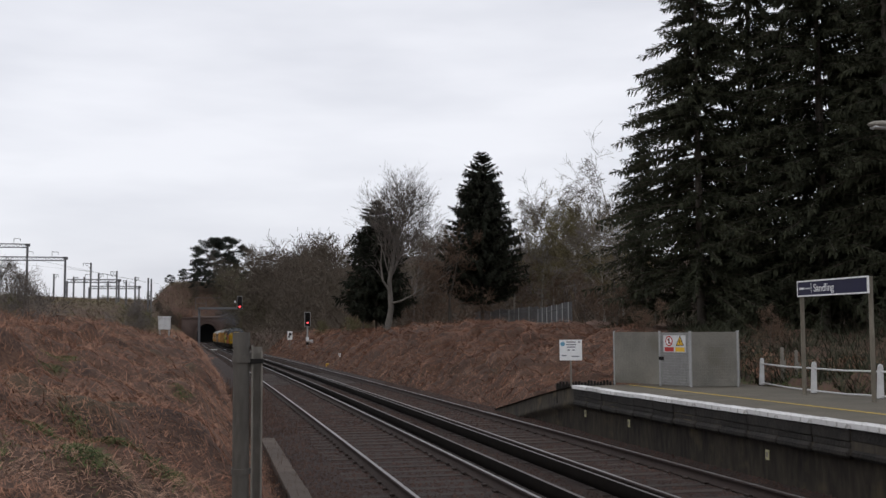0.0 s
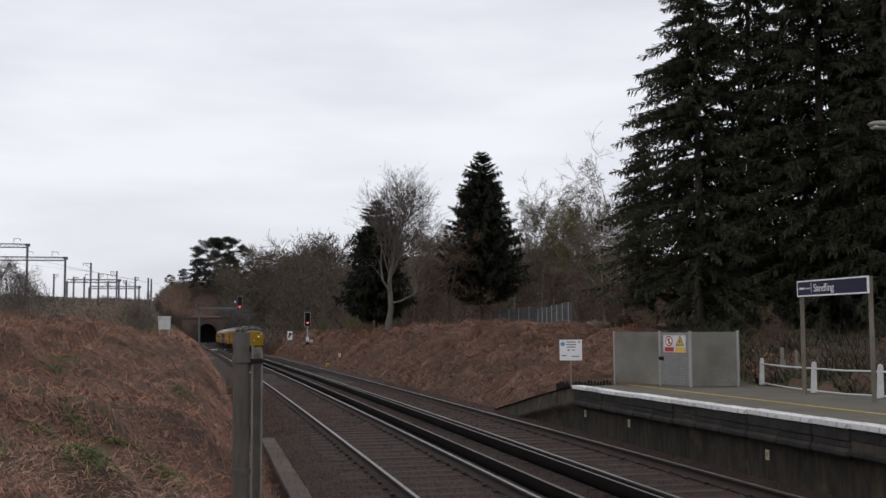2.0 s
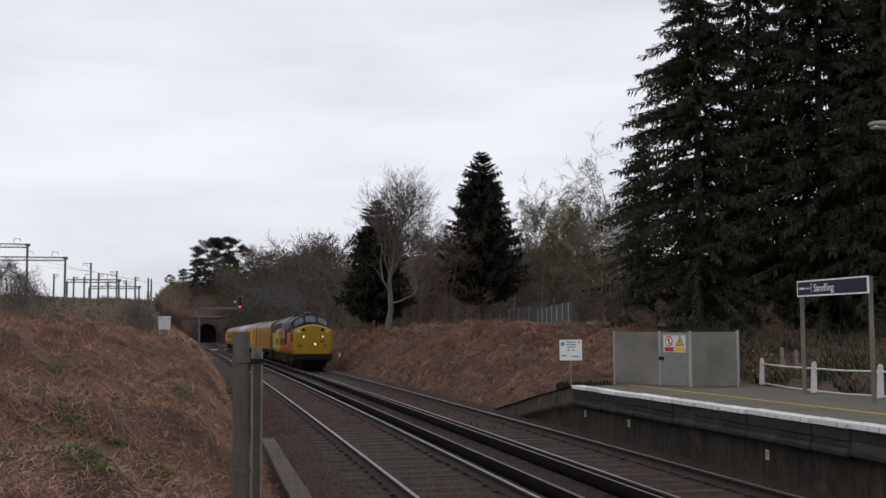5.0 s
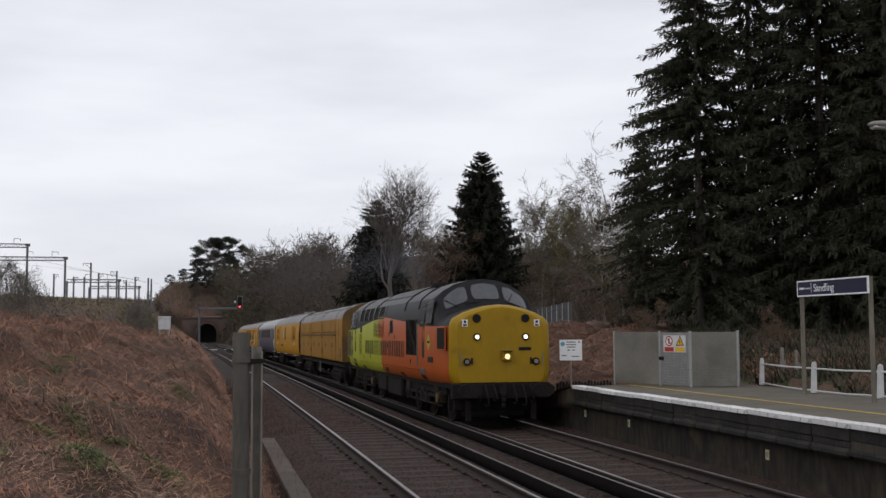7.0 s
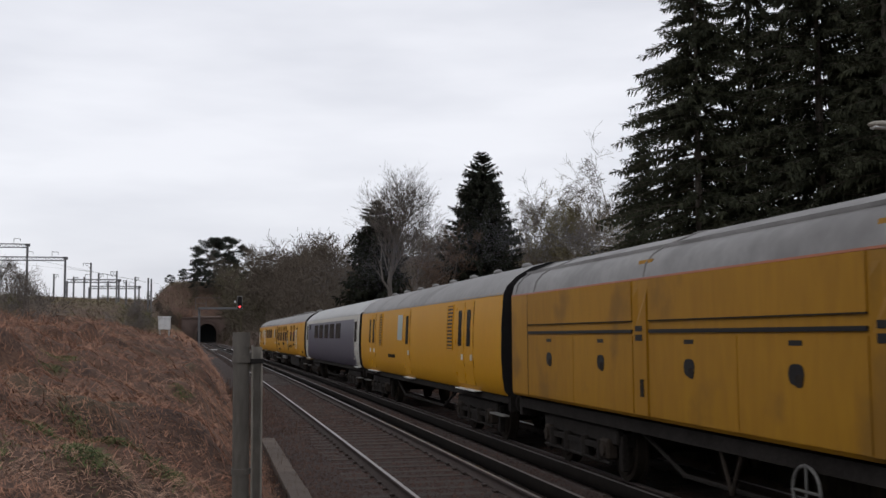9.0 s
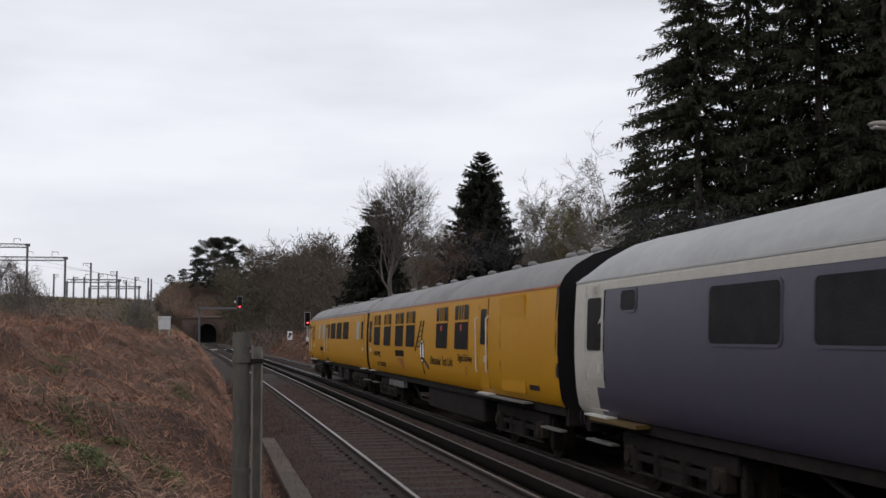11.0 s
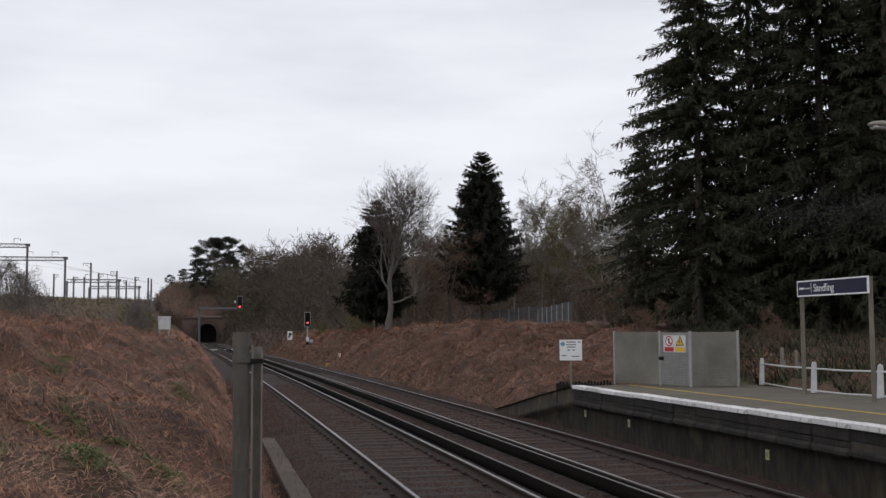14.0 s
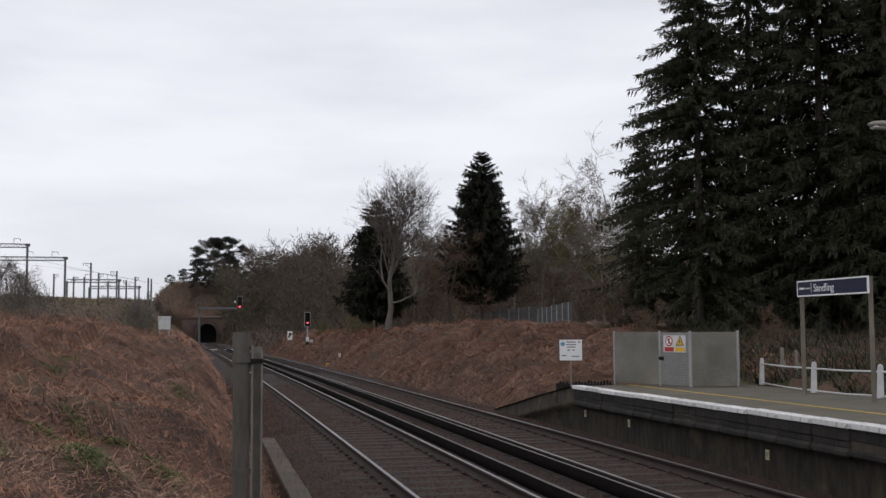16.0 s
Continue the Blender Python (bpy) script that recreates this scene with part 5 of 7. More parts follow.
    blades("grass_tufts", x, y, rng.uniform(0.06, 0.22, 7000), rng.uniform(0.003, 0.007, 7000), rng.uniform(0.5, 1.2, 7000), M_GRASS, "green undergrowth behind the white railing", "grass", 65)
    # tall dry stalks and scrub
    n = 30000
    y = 30 + 290 * rng.random(n) ** 1.3
    x = np.where(y < 112, 24.5, 11.5) + bend(y) + rng.random(n) * (14 + y * 0.2)
    s = 0.7 + y / 70
    blades("scrub", x, y, rng.uniform(0.6, 2.2, n) * np.minimum(s, 1.6), 0.007 * s * rng.uniform(0.5, 1.6, n), rng.uniform(0.8, 1.5, n), M_WOODS, "brown scrub and brambles under the trees", "scrub", 66, droop=0.35)
    n = 10000
    y = 80 + 310 * rng.random(n) ** 1.2
    x = bend(y) - 5.5 - rng.random(n) * 20
    s = 0.7 + y / 80
    blades("scrub", x, y, rng.uniform(0.2, 0.7, n) * np.minimum(s, 1.5), 0.006 * s * rng.uniform(0.5, 1.6, n), rng.uniform(0.8, 1.5, n), M_SCRUB, "dry olive scrub on the far cutting side", "scrub", 67, droop=0.35)
    n = 28000
    y = rng.uniform(34, 250, n)
    x = bend(y) - 8.5 - rng.random(n) * 42
    s = 0.7 + y / 80
    blades("meadow_grass", x, y, rng.uniform(0.10, 0.26, n) * s, 0.013 * s, rng.uniform(0.6, 1.2, n), M_MEADOW, "dull green grass on the field above the cutting", "grass", 68)
    # dark evergreen undergrowth behind the enclosure
    n = 38000
    y, x = rng.uniform(15, 62, n), 10.4 + 24 * rng.random(n) ** 1.3
    ok = x > 0.43 * y - 2.0
    x, y, n = x[ok], y[ok], int(ok.sum())
    blades("undergrowth", x, y, rng.uniform(0.2, 0.9, n), rng.uniform(0.005, 0.013, n), rng.uniform(0.7, 1.4, n), M_SPRUCE, "dark evergreen undergrowth beneath the spruces", "undergrowth", 69, droop=0.4)


M_MEADOW = mat("dull_meadow_grass", (0.125, 0.110, 0.060), (0.190, 0.160, 0.098), 0.95, scale=0.12, fine=1.2)
M_SCRUB = mat("olive_scrub", (0.115, 0.082, 0.058), (0.16, 0.135, 0.080), 0.95, scale=0.1, fine=1.0)
build_plants()


def build_bushes():
    b = bare_tree(71, 2.6, 0.65, 0.12, 0.0, 0.035, 0.0075, 2, 4, M_BARK, M_TWIG_GREY, "bush", "leafless thorny bush on the cutting side", (0, 0), 9, 0.55)
    put(b, [(-9.6, 42, 0, 0.95), (-11.0, 46, 60, 1.0), (-8.0, 75, 120, 1.05), (-12.5, 50, 200, 1.05), (-7.3, 68, 20, 0.7), (-8.8, 39, 250, 0.7)], "bushes on the cutting side")
    g = bare_tree(72, 2.2, 0.7, 0.05, 0.0, 0.04, 0.009, 2, 4, M_BARK, M_BUSH, "green_bush", "dense olive green bush on the cutting side", (0, 0), 12, 0.55)
    put(g, [(-8.2, 76, 0, 0.95), (-7.4, 78, 70, 0.8), (-10.3, 44, 100, 0.5), (12.4, 112, 200, 1.0), (9.2, 96, 20, 0.7), (13.5, 118, 260, 1.2), (8.2, 112, 40, 0.8)], "green bushes")
    w = bare_tree(73, 3.6, 0.6, 0.08, 0.0, 0.05, 0.010, 2, 4, M_BARK, M_TWIG_BROWN, "shrub", "brown leafless shrub beside the fence", (0, 0), 11, 0.5)
    put(w, [(16.6, 54, 0, 0.75), (15.2, 46, 80, 0.6), (13.6, 38, 160, 0.45), (18.4, 52, 300, 0.7), (15.6, 33, 30, 0.5)], "shrubs behind the bank")


build_bushes()


# ---- the train ----
T_YELLOW = mat("coach_yellow", (0.4389, 0.2123, 0.0056), (0.4029, 0.1906, 0.0050), 0.5, scale=0.7, fine=9, stretch=(1, 1, 0.4), spec=0.12)
T_YELLOW_OLD = mat("faded_yellow", (0.2980, 0.1480, 0.0100), (0.2450, 0.1190, 0.0100), 0.6, scale=0.9, fine=7, stretch=(1, 1, 0.25), c3=(0.1900, 0.0960, 0.0140), s3=0.9, w3=0.54, spec=0.14)
T_YELLOW_DIRT = mat("grimy_yellow", (0.1540, 0.0834, 0.0078), (0.1109, 0.0588, 0.0095), 0.6, scale=0.8, fine=6, stretch=(1, 1, 0.3), c3=(0.0805, 0.0455, 0.0140), s3=0.9, w3=0.50)
T_NOSE = mat("warning_yellow", (0.3145, 0.1904, 0.0059), (0.2669, 0.1573, 0.0068), 0.42, scale=1.2, fine=8, stretch=(1, 1, 0.5), spec=0.2, c3=(0.20, 0.115, 0.012), s3=0.9, w3=0.56)
T_ORANGE = mat("loco_orange", (0.4284, 0.0918, 0.0110), (0.3689, 0.0739, 0.0110), 0.42, scale=0.8, fine=8, stretch=(1, 1, 0.35), spec=0.2)
T_LIME = mat("loco_lime", (0.4085, 0.4287, 0.0202), (0.3542, 0.3680, 0.0239), 0.42, scale=0.8, fine=8, stretch=(1, 1, 0.35), spec=0.2)
T_BLACK = mat("loco_black", (0.0108, 0.0102, 0.0108), (0.0150, 0.0144, 0.0150), 0.5, scale=1, fine=10, spec=0.10)
T_ROOF = mat("loco_roof", (0.0360, 0.0344, 0.0328), (0.0568, 0.0544, 0.0512), 0.5, scale=0.7, fine=6, spec=0.3, c3=(0.0272, 0.0256, 0.0240), s3=0.5, w3=0.54)
T_CROOF = mat("coach_roof", (0.1283, 0.1224, 0.1190), (0.1836, 0.1776, 0.1717), 0.55, scale=0.8, fine=6, c3=(0.0978, 0.0918, 0.0884), s3=0.6, w3=0.55)
T_CROOF_PALE = mat("pale_coach_roof", (0.2448, 0.2448, 0.2414), (0.2992, 0.2992, 0.2924), 0.5, scale=0.8, fine=6)
T_GUTTER = mat("orange_gutter_line", (0.27, 0.075, 0.025), None, 0.55)
T_BLUE = mat("dull_blue", (0.0378, 0.0340, 0.0547), (0.0493, 0.0426, 0.0645), 0.45, scale=0.9, fine=7)
T_CREAM = mat("cream_white", (0.420, 0.398, 0.352), (0.360, 0.338, 0.292), 0.5, scale=1, fine=8)
T_UNDER = mat("underframe_grime", (0.012, 0.010, 0.009), (0.023, 0.020, 0.018), 0.9, scale=3, fine=20, bump=0.3, spec=0.1)
T_UNDER_BROWN = mat("brake_dust", (0.019, 0.015, 0.012), (0.032, 0.025, 0.020), 0.9, scale=3, fine=20, bump=0.3, spec=0.1)
T_GLASS = mat("dark_glass", (0.020, 0.020, 0.021), (0.030, 0.030, 0.031), 0.14, spec=0.06)
T_GLASS.node_tree.nodes["Principled BSDF"].inputs["IOR"].default_value = 1.12
T_FROST = mat("frosted_glass", (0.2720, 0.3200, 0.3040), (0.2240, 0.2720, 0.2640), 0.35)
T_SCREEN = mat("windscreen", (0.040, 0.044, 0.048), (0.060, 0.065, 0.070), 0.08, spec=0.55)
T_TREAD = mat("wheel_tread", (0.25, 0.22, 0.2), None, 0.4, 0.7)
T_STEP = mat("pale_step", (0.150, 0.146, 0.138), None, 0.6)
T_HUB = mat("yellow_axle_cover", (0.110, 0.068, 0.016), None, 0.6)

T_RAIL = mat("pale_handrail", (0.58, 0.57, 0.54), None, 0.5)
T_RIB = mat("grey_rib", (0.085, 0.083, 0.08), (0.11, 0.107, 0.10), 0.5, scale=2, fine=9)
VEHICLES, WHEELS, SMOKE = [], [], []
COACH = [(1.20, 0.95), (1.27, 1.05), (1.31, 1.30), (1.33, 1.70), (1.32, 2.25), (1.28, 2.80), (1.265, 2.875), (1.19, 3.01), (1.0, 3.19), (0.7, 3.36), (0.35, 3.46), (0, 3.49)]
VAN = [(1.25, 1.02), (1.28, 1.06), (1.285, 1.3), (1.285, 1.7), (1.285, 2.25), (1.285, 2.76), (1.275, 2.80), (1.23, 2.97), (1.12, 3.10), (0.95, 3.20), (0.5, 3.38), (0, 3.44)]
LBODY = [(1.16, 0.93), (1.26, 1.04), (1.31, 1.25), (1.31, 1.7), (1.31, 2.1), (1.30, 2.45), (1.27, 2.75), (1.19, 3.0), (0.98, 3.18), (0.68, 3.35), (0.33, 3.45), (0, 3.48)]
LNOSE = [(1.10, 0.95), (1.18, 1.05), (1.21, 1.25), (1.21, 1.6), (1.21, 2.0), (1.205, 2.28), (1.19, 2.38), (1.12, 2.48), (0.88, 2.61), (0.58, 2.71), (0.28, 2.775), (0, 2.80)]


def half_width(prof, z):
    zs = [p[1] for p in prof]
    return float(np.interp(z, zs, [p[0] for p in prof]))


def loft(name, stations, prof_of, choose, mats, parent, label="", caps=(True, True), smooth=True):
    """A body of mirrored sections along y. choose gives the material for a face by its middle and its row."""
    bm = bmesh.new()
    rings = []
    for y in stations:
        p = prof_of(y)
        ring = [(-x, z) for x, z in p] + [(x, z) for x, z in reversed(p[:-1])]
        rings.append([bm.verts.new((x, y, z)) for x, z in ring])
    n = len(rings[0])
    for i in range(len(rings) - 1):
        for k in range(n - 1):
            f = bm.faces.new((rings[i][k], rings[i + 1][k], rings[i + 1][k + 1], rings[i][k + 1]))
            c = f.calc_center_median()
            f.material_index = choose(c, min(k, n - 2 - k))
            f.smooth = smooth
    for i, on in ((0, caps[0]), (-1, caps[1])):
        if on:
            f = bm.faces.new(rings[i] if i == 0 else rings[i][::-1])
            f.material_index = choose(f.calc_center_median(), -1)
    bmesh.ops.recalc_face_normals(bm, faces=bm.faces[:])
    for e in bm.edges:
        if len(e.link_faces) == 2 and e.calc_face_angle() > 0.6:
            e.smooth = False
    return part(name, bm, mats, parent, label)


def side_plate(name, prof, y0, y1, z0, z1, off, thick, material, parent, r=0.0, label=""):
    """A plate on the near side of a body that follows its curve; r rounds the corners."""
    bm = bmesh.new()
    r = min(r, (y1 - y0) / 2.01, (z1 - z0) / 2.01)
    if r > 0:
        out = []
        for cy, cz, a0 in ((y1 - r, z1 - r, 0), (y0 + r, z1 - r, 90), (y0 + r, z0 + r, 180), (y1 - r, z0 + r, 270)):
            out += [(cy + r * math.cos(radians(a0 + q)), cz + r * math.sin(radians(a0 + q))) for q in (0, 30, 60, 90)]
    else:
        out = [(y1, z1), (y0, z1)]
        out += [(y0, z1 + (z0 - z1) * k / 4) for k in range(1, 4)] + [(y0, z0), (y1, z0)]
        out += [(y1, z0 + (z1 - z0) * k / 4) for k in range(1, 4)]
    top = [bm.verts.new((-half_width(prof, z) - off - thick, y, z)) for y, z in out]
    bot = [bm.verts.new((-half_width(prof, z) - off + 0.01, y, z)) for y, z in out]
    bm.faces.new(top)
    n = len(out)
    for k in range(n):
        bm.faces.new((top[k], bot[k], bot[(k + 1) % n], top[(k + 1) % n]))
    bmesh.ops.recalc_face_normals(bm, faces=bm.faces[:])
    return part(name, bm, material, parent, label)


def louvre(name, prof, y0, y1, z0, z1, parent, n, frame_m, slat_m):
    g = side_plate(name, prof, y0, y1, z0, z1, 0.002, 0.004, T_BLACK, parent)
    bm = bmesh.new()
    for k in range(n):
        z = z0 + (z1 - z0) * (k + 0.5) / n
        x = -half_width(prof, z) - 0.012
        box(bm, x - 0.012, x + 0.008, y0, y1, z - (z1 - z0) / n * 0.24, z + (z1 - z0) / n * 0.24)
    part("slat", bm, slat_m, g)
    for a, b, c, d in ((y0 - 0.025, y0, z0 - 0.025, z1 + 0.025), (y1, y1 + 0.025, z0 - 0.025, z1 + 0.025), (y0, y1, z0 - 0.025, z0), (y0, y1, z1, z1 + 0.025)):
        side_plate("louvre_frame", prof, a, b, c, d, 0.002, 0.018, frame_m, g)
    return g


def wheelset(parent, y, r):
    w = new("wheelset")
    w.parent = parent
    w.matrix_basis = pose(0, y, r)
    for s in (-1, 1):
        bm = bmesh.new()
        rod(bm, (s * 0.69, 0, 0), (s * 0.82, 0, 0), r, r, n=28)
        rod(bm, (s * 0.66, 0, 0), (s * 0.70, 0, 0), r + 0.025, r + 0.025, n=28)
        rod(bm, (s * 0.82, 0, 0), (s * 0.845, 0, 0), r * 0.82, r * 0.8, n=20)
        part("wheel", bm, T_UNDER_BROWN, w)
    part("axle", rods(((-0.8, 0, 0), (0.8, 0, 0), 0.08)), T_UNDER, w)
    WHEELS.append((w, y, r))
    return w


def bogie(parent, y, axles, r, long):
    """A bogie frame with boxes, springs and brake gear; its axles turn by themselves."""
    b = part("bogie_frame", bmesh.new(), T_UNDER, parent)
    bm = bmesh.new()
    for s in (-1, 1):
        box(bm, s * 1.02 - 0.06, s * 1.02 + 0.06, y - long / 2, y + long / 2, r + 0.08, r + 0.30, bevel=0.02)
        box(bm, s * 1.04 - 0.07, s * 1.04 + 0.07, y - 0.45, y + 0.45, r - 0.22, r + 0.05, bevel=0.02)
        box(bm, s * 1.10 - 0.03, s * 1.10 + 0.03, y - long * 0.42, y + long * 0.42, r - 0.02, r + 0.06)
        for k in (-0.33, 0.33, -0.12, 0.12):
            rod(bm, (s * 1.08, y + long * k, r - 0.16), (s * 1.08, y + long * k, r + 0.12), 0.09, n=10)
        for k in (-0.5, 0.5):
            box(bm, s * 0.98 - 0.05, s * 0.98 + 0.05, y + long * k - 0.07, y + long * k + 0.07, r - 0.28, r + 0.22, bevel=0.015)
        rod(bm, (s * 1.12, y - long * 0.45, r - 0.18), (s * 1.12, y + long * 0.45, r - 0.18), 0.022, n=6)
    for k in (-0.5, 0.5):
        box(bm, -1.0, 1.0, y + long * k - 0.06, y + long * k + 0.06, r + 0.05, r + 0.25)
    box(bm, -0.9, 0.9, y - 0.2, y + 0.2, r, r + 0.35)
    me = b.data
    bm.to_mesh(me)
    bm.free()
    for a in axles:
        wheelset(parent, y + a, r)
        for s in (-1, 1):
            bm = bmesh.new()
            box(bm, s * 1.06 - 0.09, s * 1.06 + 0.09, y + a - 0.15, y + a + 0.15, r - 0.14, r + 0.15, bevel=0.03)
            rod(bm, (s * 1.14, y + a, r), (s * 1.18, y + a, r), 0.10, 0.09, n=14)
            part("axle_box", bm, T_UNDER_BROWN, b)


def hoses(parent, y, s):
    """Pipes and coupling at a vehicle's end; s points outwards along y."""
    for x, drop in ((-0.62, 0.42), (-0.42, 0.5), (-0.22, 0.38), (0.25, 0.45), (0.48, 0.5), (0.66, 0.4)):
        bm = bmesh.new()
        last = None
        for k in range(7):
            t = k / 6
            p = Vector((x + 0.05 * math.sin(t * 3), y + s * (0.04 + 0.18 * math.sin(t * math.pi)), 0.95 - drop * math.sin(t * math.pi * 0.62)))
            if last:
                rod(bm, last, p, 0.022, n=6)
            last = p
        part("hose", bm, T_BLACK, parent)
    bm = bmesh.new()
    box(bm, -0.09, 0.09, min(y, y + s * 0.12), max(y, y + s * 0.12), 0.72, 0.98, bevel=0.02)
    for k in range(3):
        box(bm, -0.05, 0.05, y + s * 0.14 - 0.03, y + s * 0.14 + 0.03, 0.42 + k * 0.12, 0.52 + k * 0.12, bevel=0.015)
    part("coupling", bm, T_UNDER, parent)


def buffers(parent, y, s, oval=True):
    for x in (-0.865, 0.865):
        bm = bmesh.new()
        rod(bm, (x, y, 0.83), (x, y + s * 0.42, 0.83), 0.10, 0.085, n=14)
        m = Matrix.Translation((x, y + s * 0.48, 0.83)) @ pose(0, 0, 0, 90, 0, 0) @ Matrix.Diagonal((0.27 if oval else 0.22, 0.165 if oval else 0.22, 1, 1))
        bmesh.ops.create_cone(bm, cap_ends=True, segments=24, radius1=1, radius2=1, depth=0.07, matrix=m)
        part("buffer", bm, T_UNDER, parent)


def block_word(parent, prof, y0, y1, z0, z1, n, material, thick=0.2):
    """A row of plain upright marks in place of a trade name; it reads towards smaller y."""
    w = (y1 - y0) / n
    t = w * thick
    for k in range(n):
        b = y1 - (k + 1) * w + w * 0.09
        e = y1 - k * w - w * 0.09
        bm = bmesh.new()
        h = z1 - z0
        rows = [(e - t, e, z0, z1), (b, b + t, z0, z1)]
        for a, c, d, f in rows:
            xa, xb = -half_width(prof, d), -half_width(prof, f)
            x = min(xa, xb) - 0.006
            box(bm, x, x + 0.012, a, c, d, f)
        part("mark", bm, material, parent)


def side_text(parent, prof, body, y_start, z, size, material, squash=1.0):
    """Raised lettering on the near side; it reads towards smaller y."""
    x = -half_width(prof, z + size * 0.3) - 0.006
    ob = text_mesh("lettering", body, size, material, parent, pose(x, y_start, z, 90, 0, -90))
    ob.scale = (squash, 1, 1)
    return ob


# -- locomotive --
def build_loco():
    L = 17.6
    v = thing("locomotive", 0, 0, 0, "diesel locomotive, yellow nose with orange and lime sides", "locomotive")
    c = L / 2

    def black(b):
        return float(np.interp(b, [1.1, 2.0, 5.05, 9.2, 14.9, 16.5], [2.30, 2.31, 2.46, 2.68, 2.32, 2.30]))

    def prof(y):
        b = y + c
        e = min(b, L - b)
        if e < 0.16:
            k = {0: (0.86, 0.07), 1: (0.95, 0.03), 2: (0.99, 0.01)}[0 if e < 0.02 else 1 if e < 0.07 else 2]
            return [(x * k[0], z - k[1] * (1 if z > 2 else -0.6 if z < 1.2 else 0)) for x, z in LNOSE]
        t = min(1, max(0, (e - 1.12) / 0.66))
        w = min(1, max(0, (e - 0.2) / 0.9)) * 0.55 if e < 1.12 else 0.55 + 0.45 * t
        p = []
        for i, (a, q) in enumerate(zip(LNOSE, LBODY)):
            f = w if i < 6 else t
            x = a[0] + (q[0] - a[0]) * (w if i < 7 else max(t, w * 0.6 * (i < 9)))
            z = a[1] + (q[1] - a[1]) * (f if i >= 6 else min(1, f))
            if i == 5:
                z = black(b) if e > 0.16 else z
            p.append((x, z))
        return p

    st = [-c + b for b in (0.0, 0.05, 0.12, 0.2, 0.55, 1.12, 1.34, 1.56, 1.78)]
    st += list(np.linspace(-c + 2.1, -c + 9.2, 16)) + list(np.linspace(-c + 9.6, c - 2.1, 14))
    st += [c - b for b in (1.78, 1.56, 1.34, 1.12, 0.55, 0.2, 0.12, 0.05, 0.0)]

    def choose(p, row):
        b = p.y + c
        e = min(b, L - b)
        if e < 0.17:
            return 0 if row < 9 or e < 0.1 else 0
        if row >= 5:
            return 3 if row < 7 or e < 1.9 else 4
        return 1 if b < 9.2 else 2

    body = loft("body", st, prof, choose, [T_NOSE, T_ORANGE, T_LIME, T_BLACK, T_ROOF], v)
    # the nose: lamps, marker discs, box, handrails, notices
    f = -c - 0.004

    def disc(name, x, z, r, d, material, parent, n=24, y=f):
        return part(name, rods(((x, y + 0.03, z), (x, y - d, z), r), n=n), material, parent)

    for x in (-0.585, 0.585):
        lamp = disc("headlight", x, 2.04, 0.085, 0.03, T_BLACK, v)
        disc("lens", x, 2.04, 0.050, 0.036, G_LAMP, lamp)
        m = disc("marker_disc", x * 1.0, 2.47, 0.10, 0.02, T_UNDER_BROWN, v)
        disc("disc_centre", x, 2.47, 0.075, 0.024, T_BLACK, m)
        t = disc("tail_lamp", x * 1.42, 1.47, 0.085, 0.03, T_UNDER_BROWN, v)
        disc("lens", x * 1.42, 1.47, 0.05, 0.05, T_TREAD, t)
        s = part("warning_label", boxes((x * 1.48 - 0.065, x * 1.48 + 0.065, f - 0.006, f + 0.02, 2.28, 2.44)), M_WHITE, v)
        part("label_bar", boxes((x * 1.48 - 0.045, x * 1.48 + 0.045, f - 0.008, f, 2.29, 2.34)), T_HUB, s)
        part("label_mark", boxes((x * 1.48 - 0.03, x * 1.48 + 0.03, f - 0.008, f, 2.36, 2.42)), T_BLACK, s)
        part("handrail", rods(((x * 1.68, f - 0.06, 1.38), (x * 1.68, f - 0.06, 1.68), 0.013)), T_STEP, v)
        part("lamp_bracket", boxes((x * 1.22 - 0.02, x * 1.22 + 0.02, f - 0.04, f + 0.02, 1.42, 1.56)), T_UNDER_BROWN, v)
    bx = part("centre_lamp_box", boxes((0.0, 0.24, f - 0.10, f + 0.02, 1.49, 1.70), bevel=0.012), T_NOSE, v)
    disc("lens", 0.12, 1.585, 0.062, 0.105, G_LAMP_DIM, bx)
    part("hood", boxes((-0.01, 0.25, f - 0.15, f, 1.70, 1.715)), T_UNDER_BROWN, bx)
    part("number_bar", boxes((0.42, 0.72, f - 0.006, f + 0.01, 1.72, 1.80)), T_BLACK, v)
    # windscreens on the sloping cab front, both ends
    for end in (-1, 1):
        def cab(x, t, out):
            za = np.interp(abs(x), [p[0] for p in LNOSE[::-1]], [p[1] for p in LNOSE[::-1]])
            zb = np.interp(abs(x) * 1.0, [p[0] for p in LBODY[::-1]], [p[1] for p in LBODY[::-1]])
            y = -c + 1.12 + 0.66 * t - out * 0.7
            return Vector((x, y if end < 0 else -y, za + (zb - za) * t + out * 0.7))

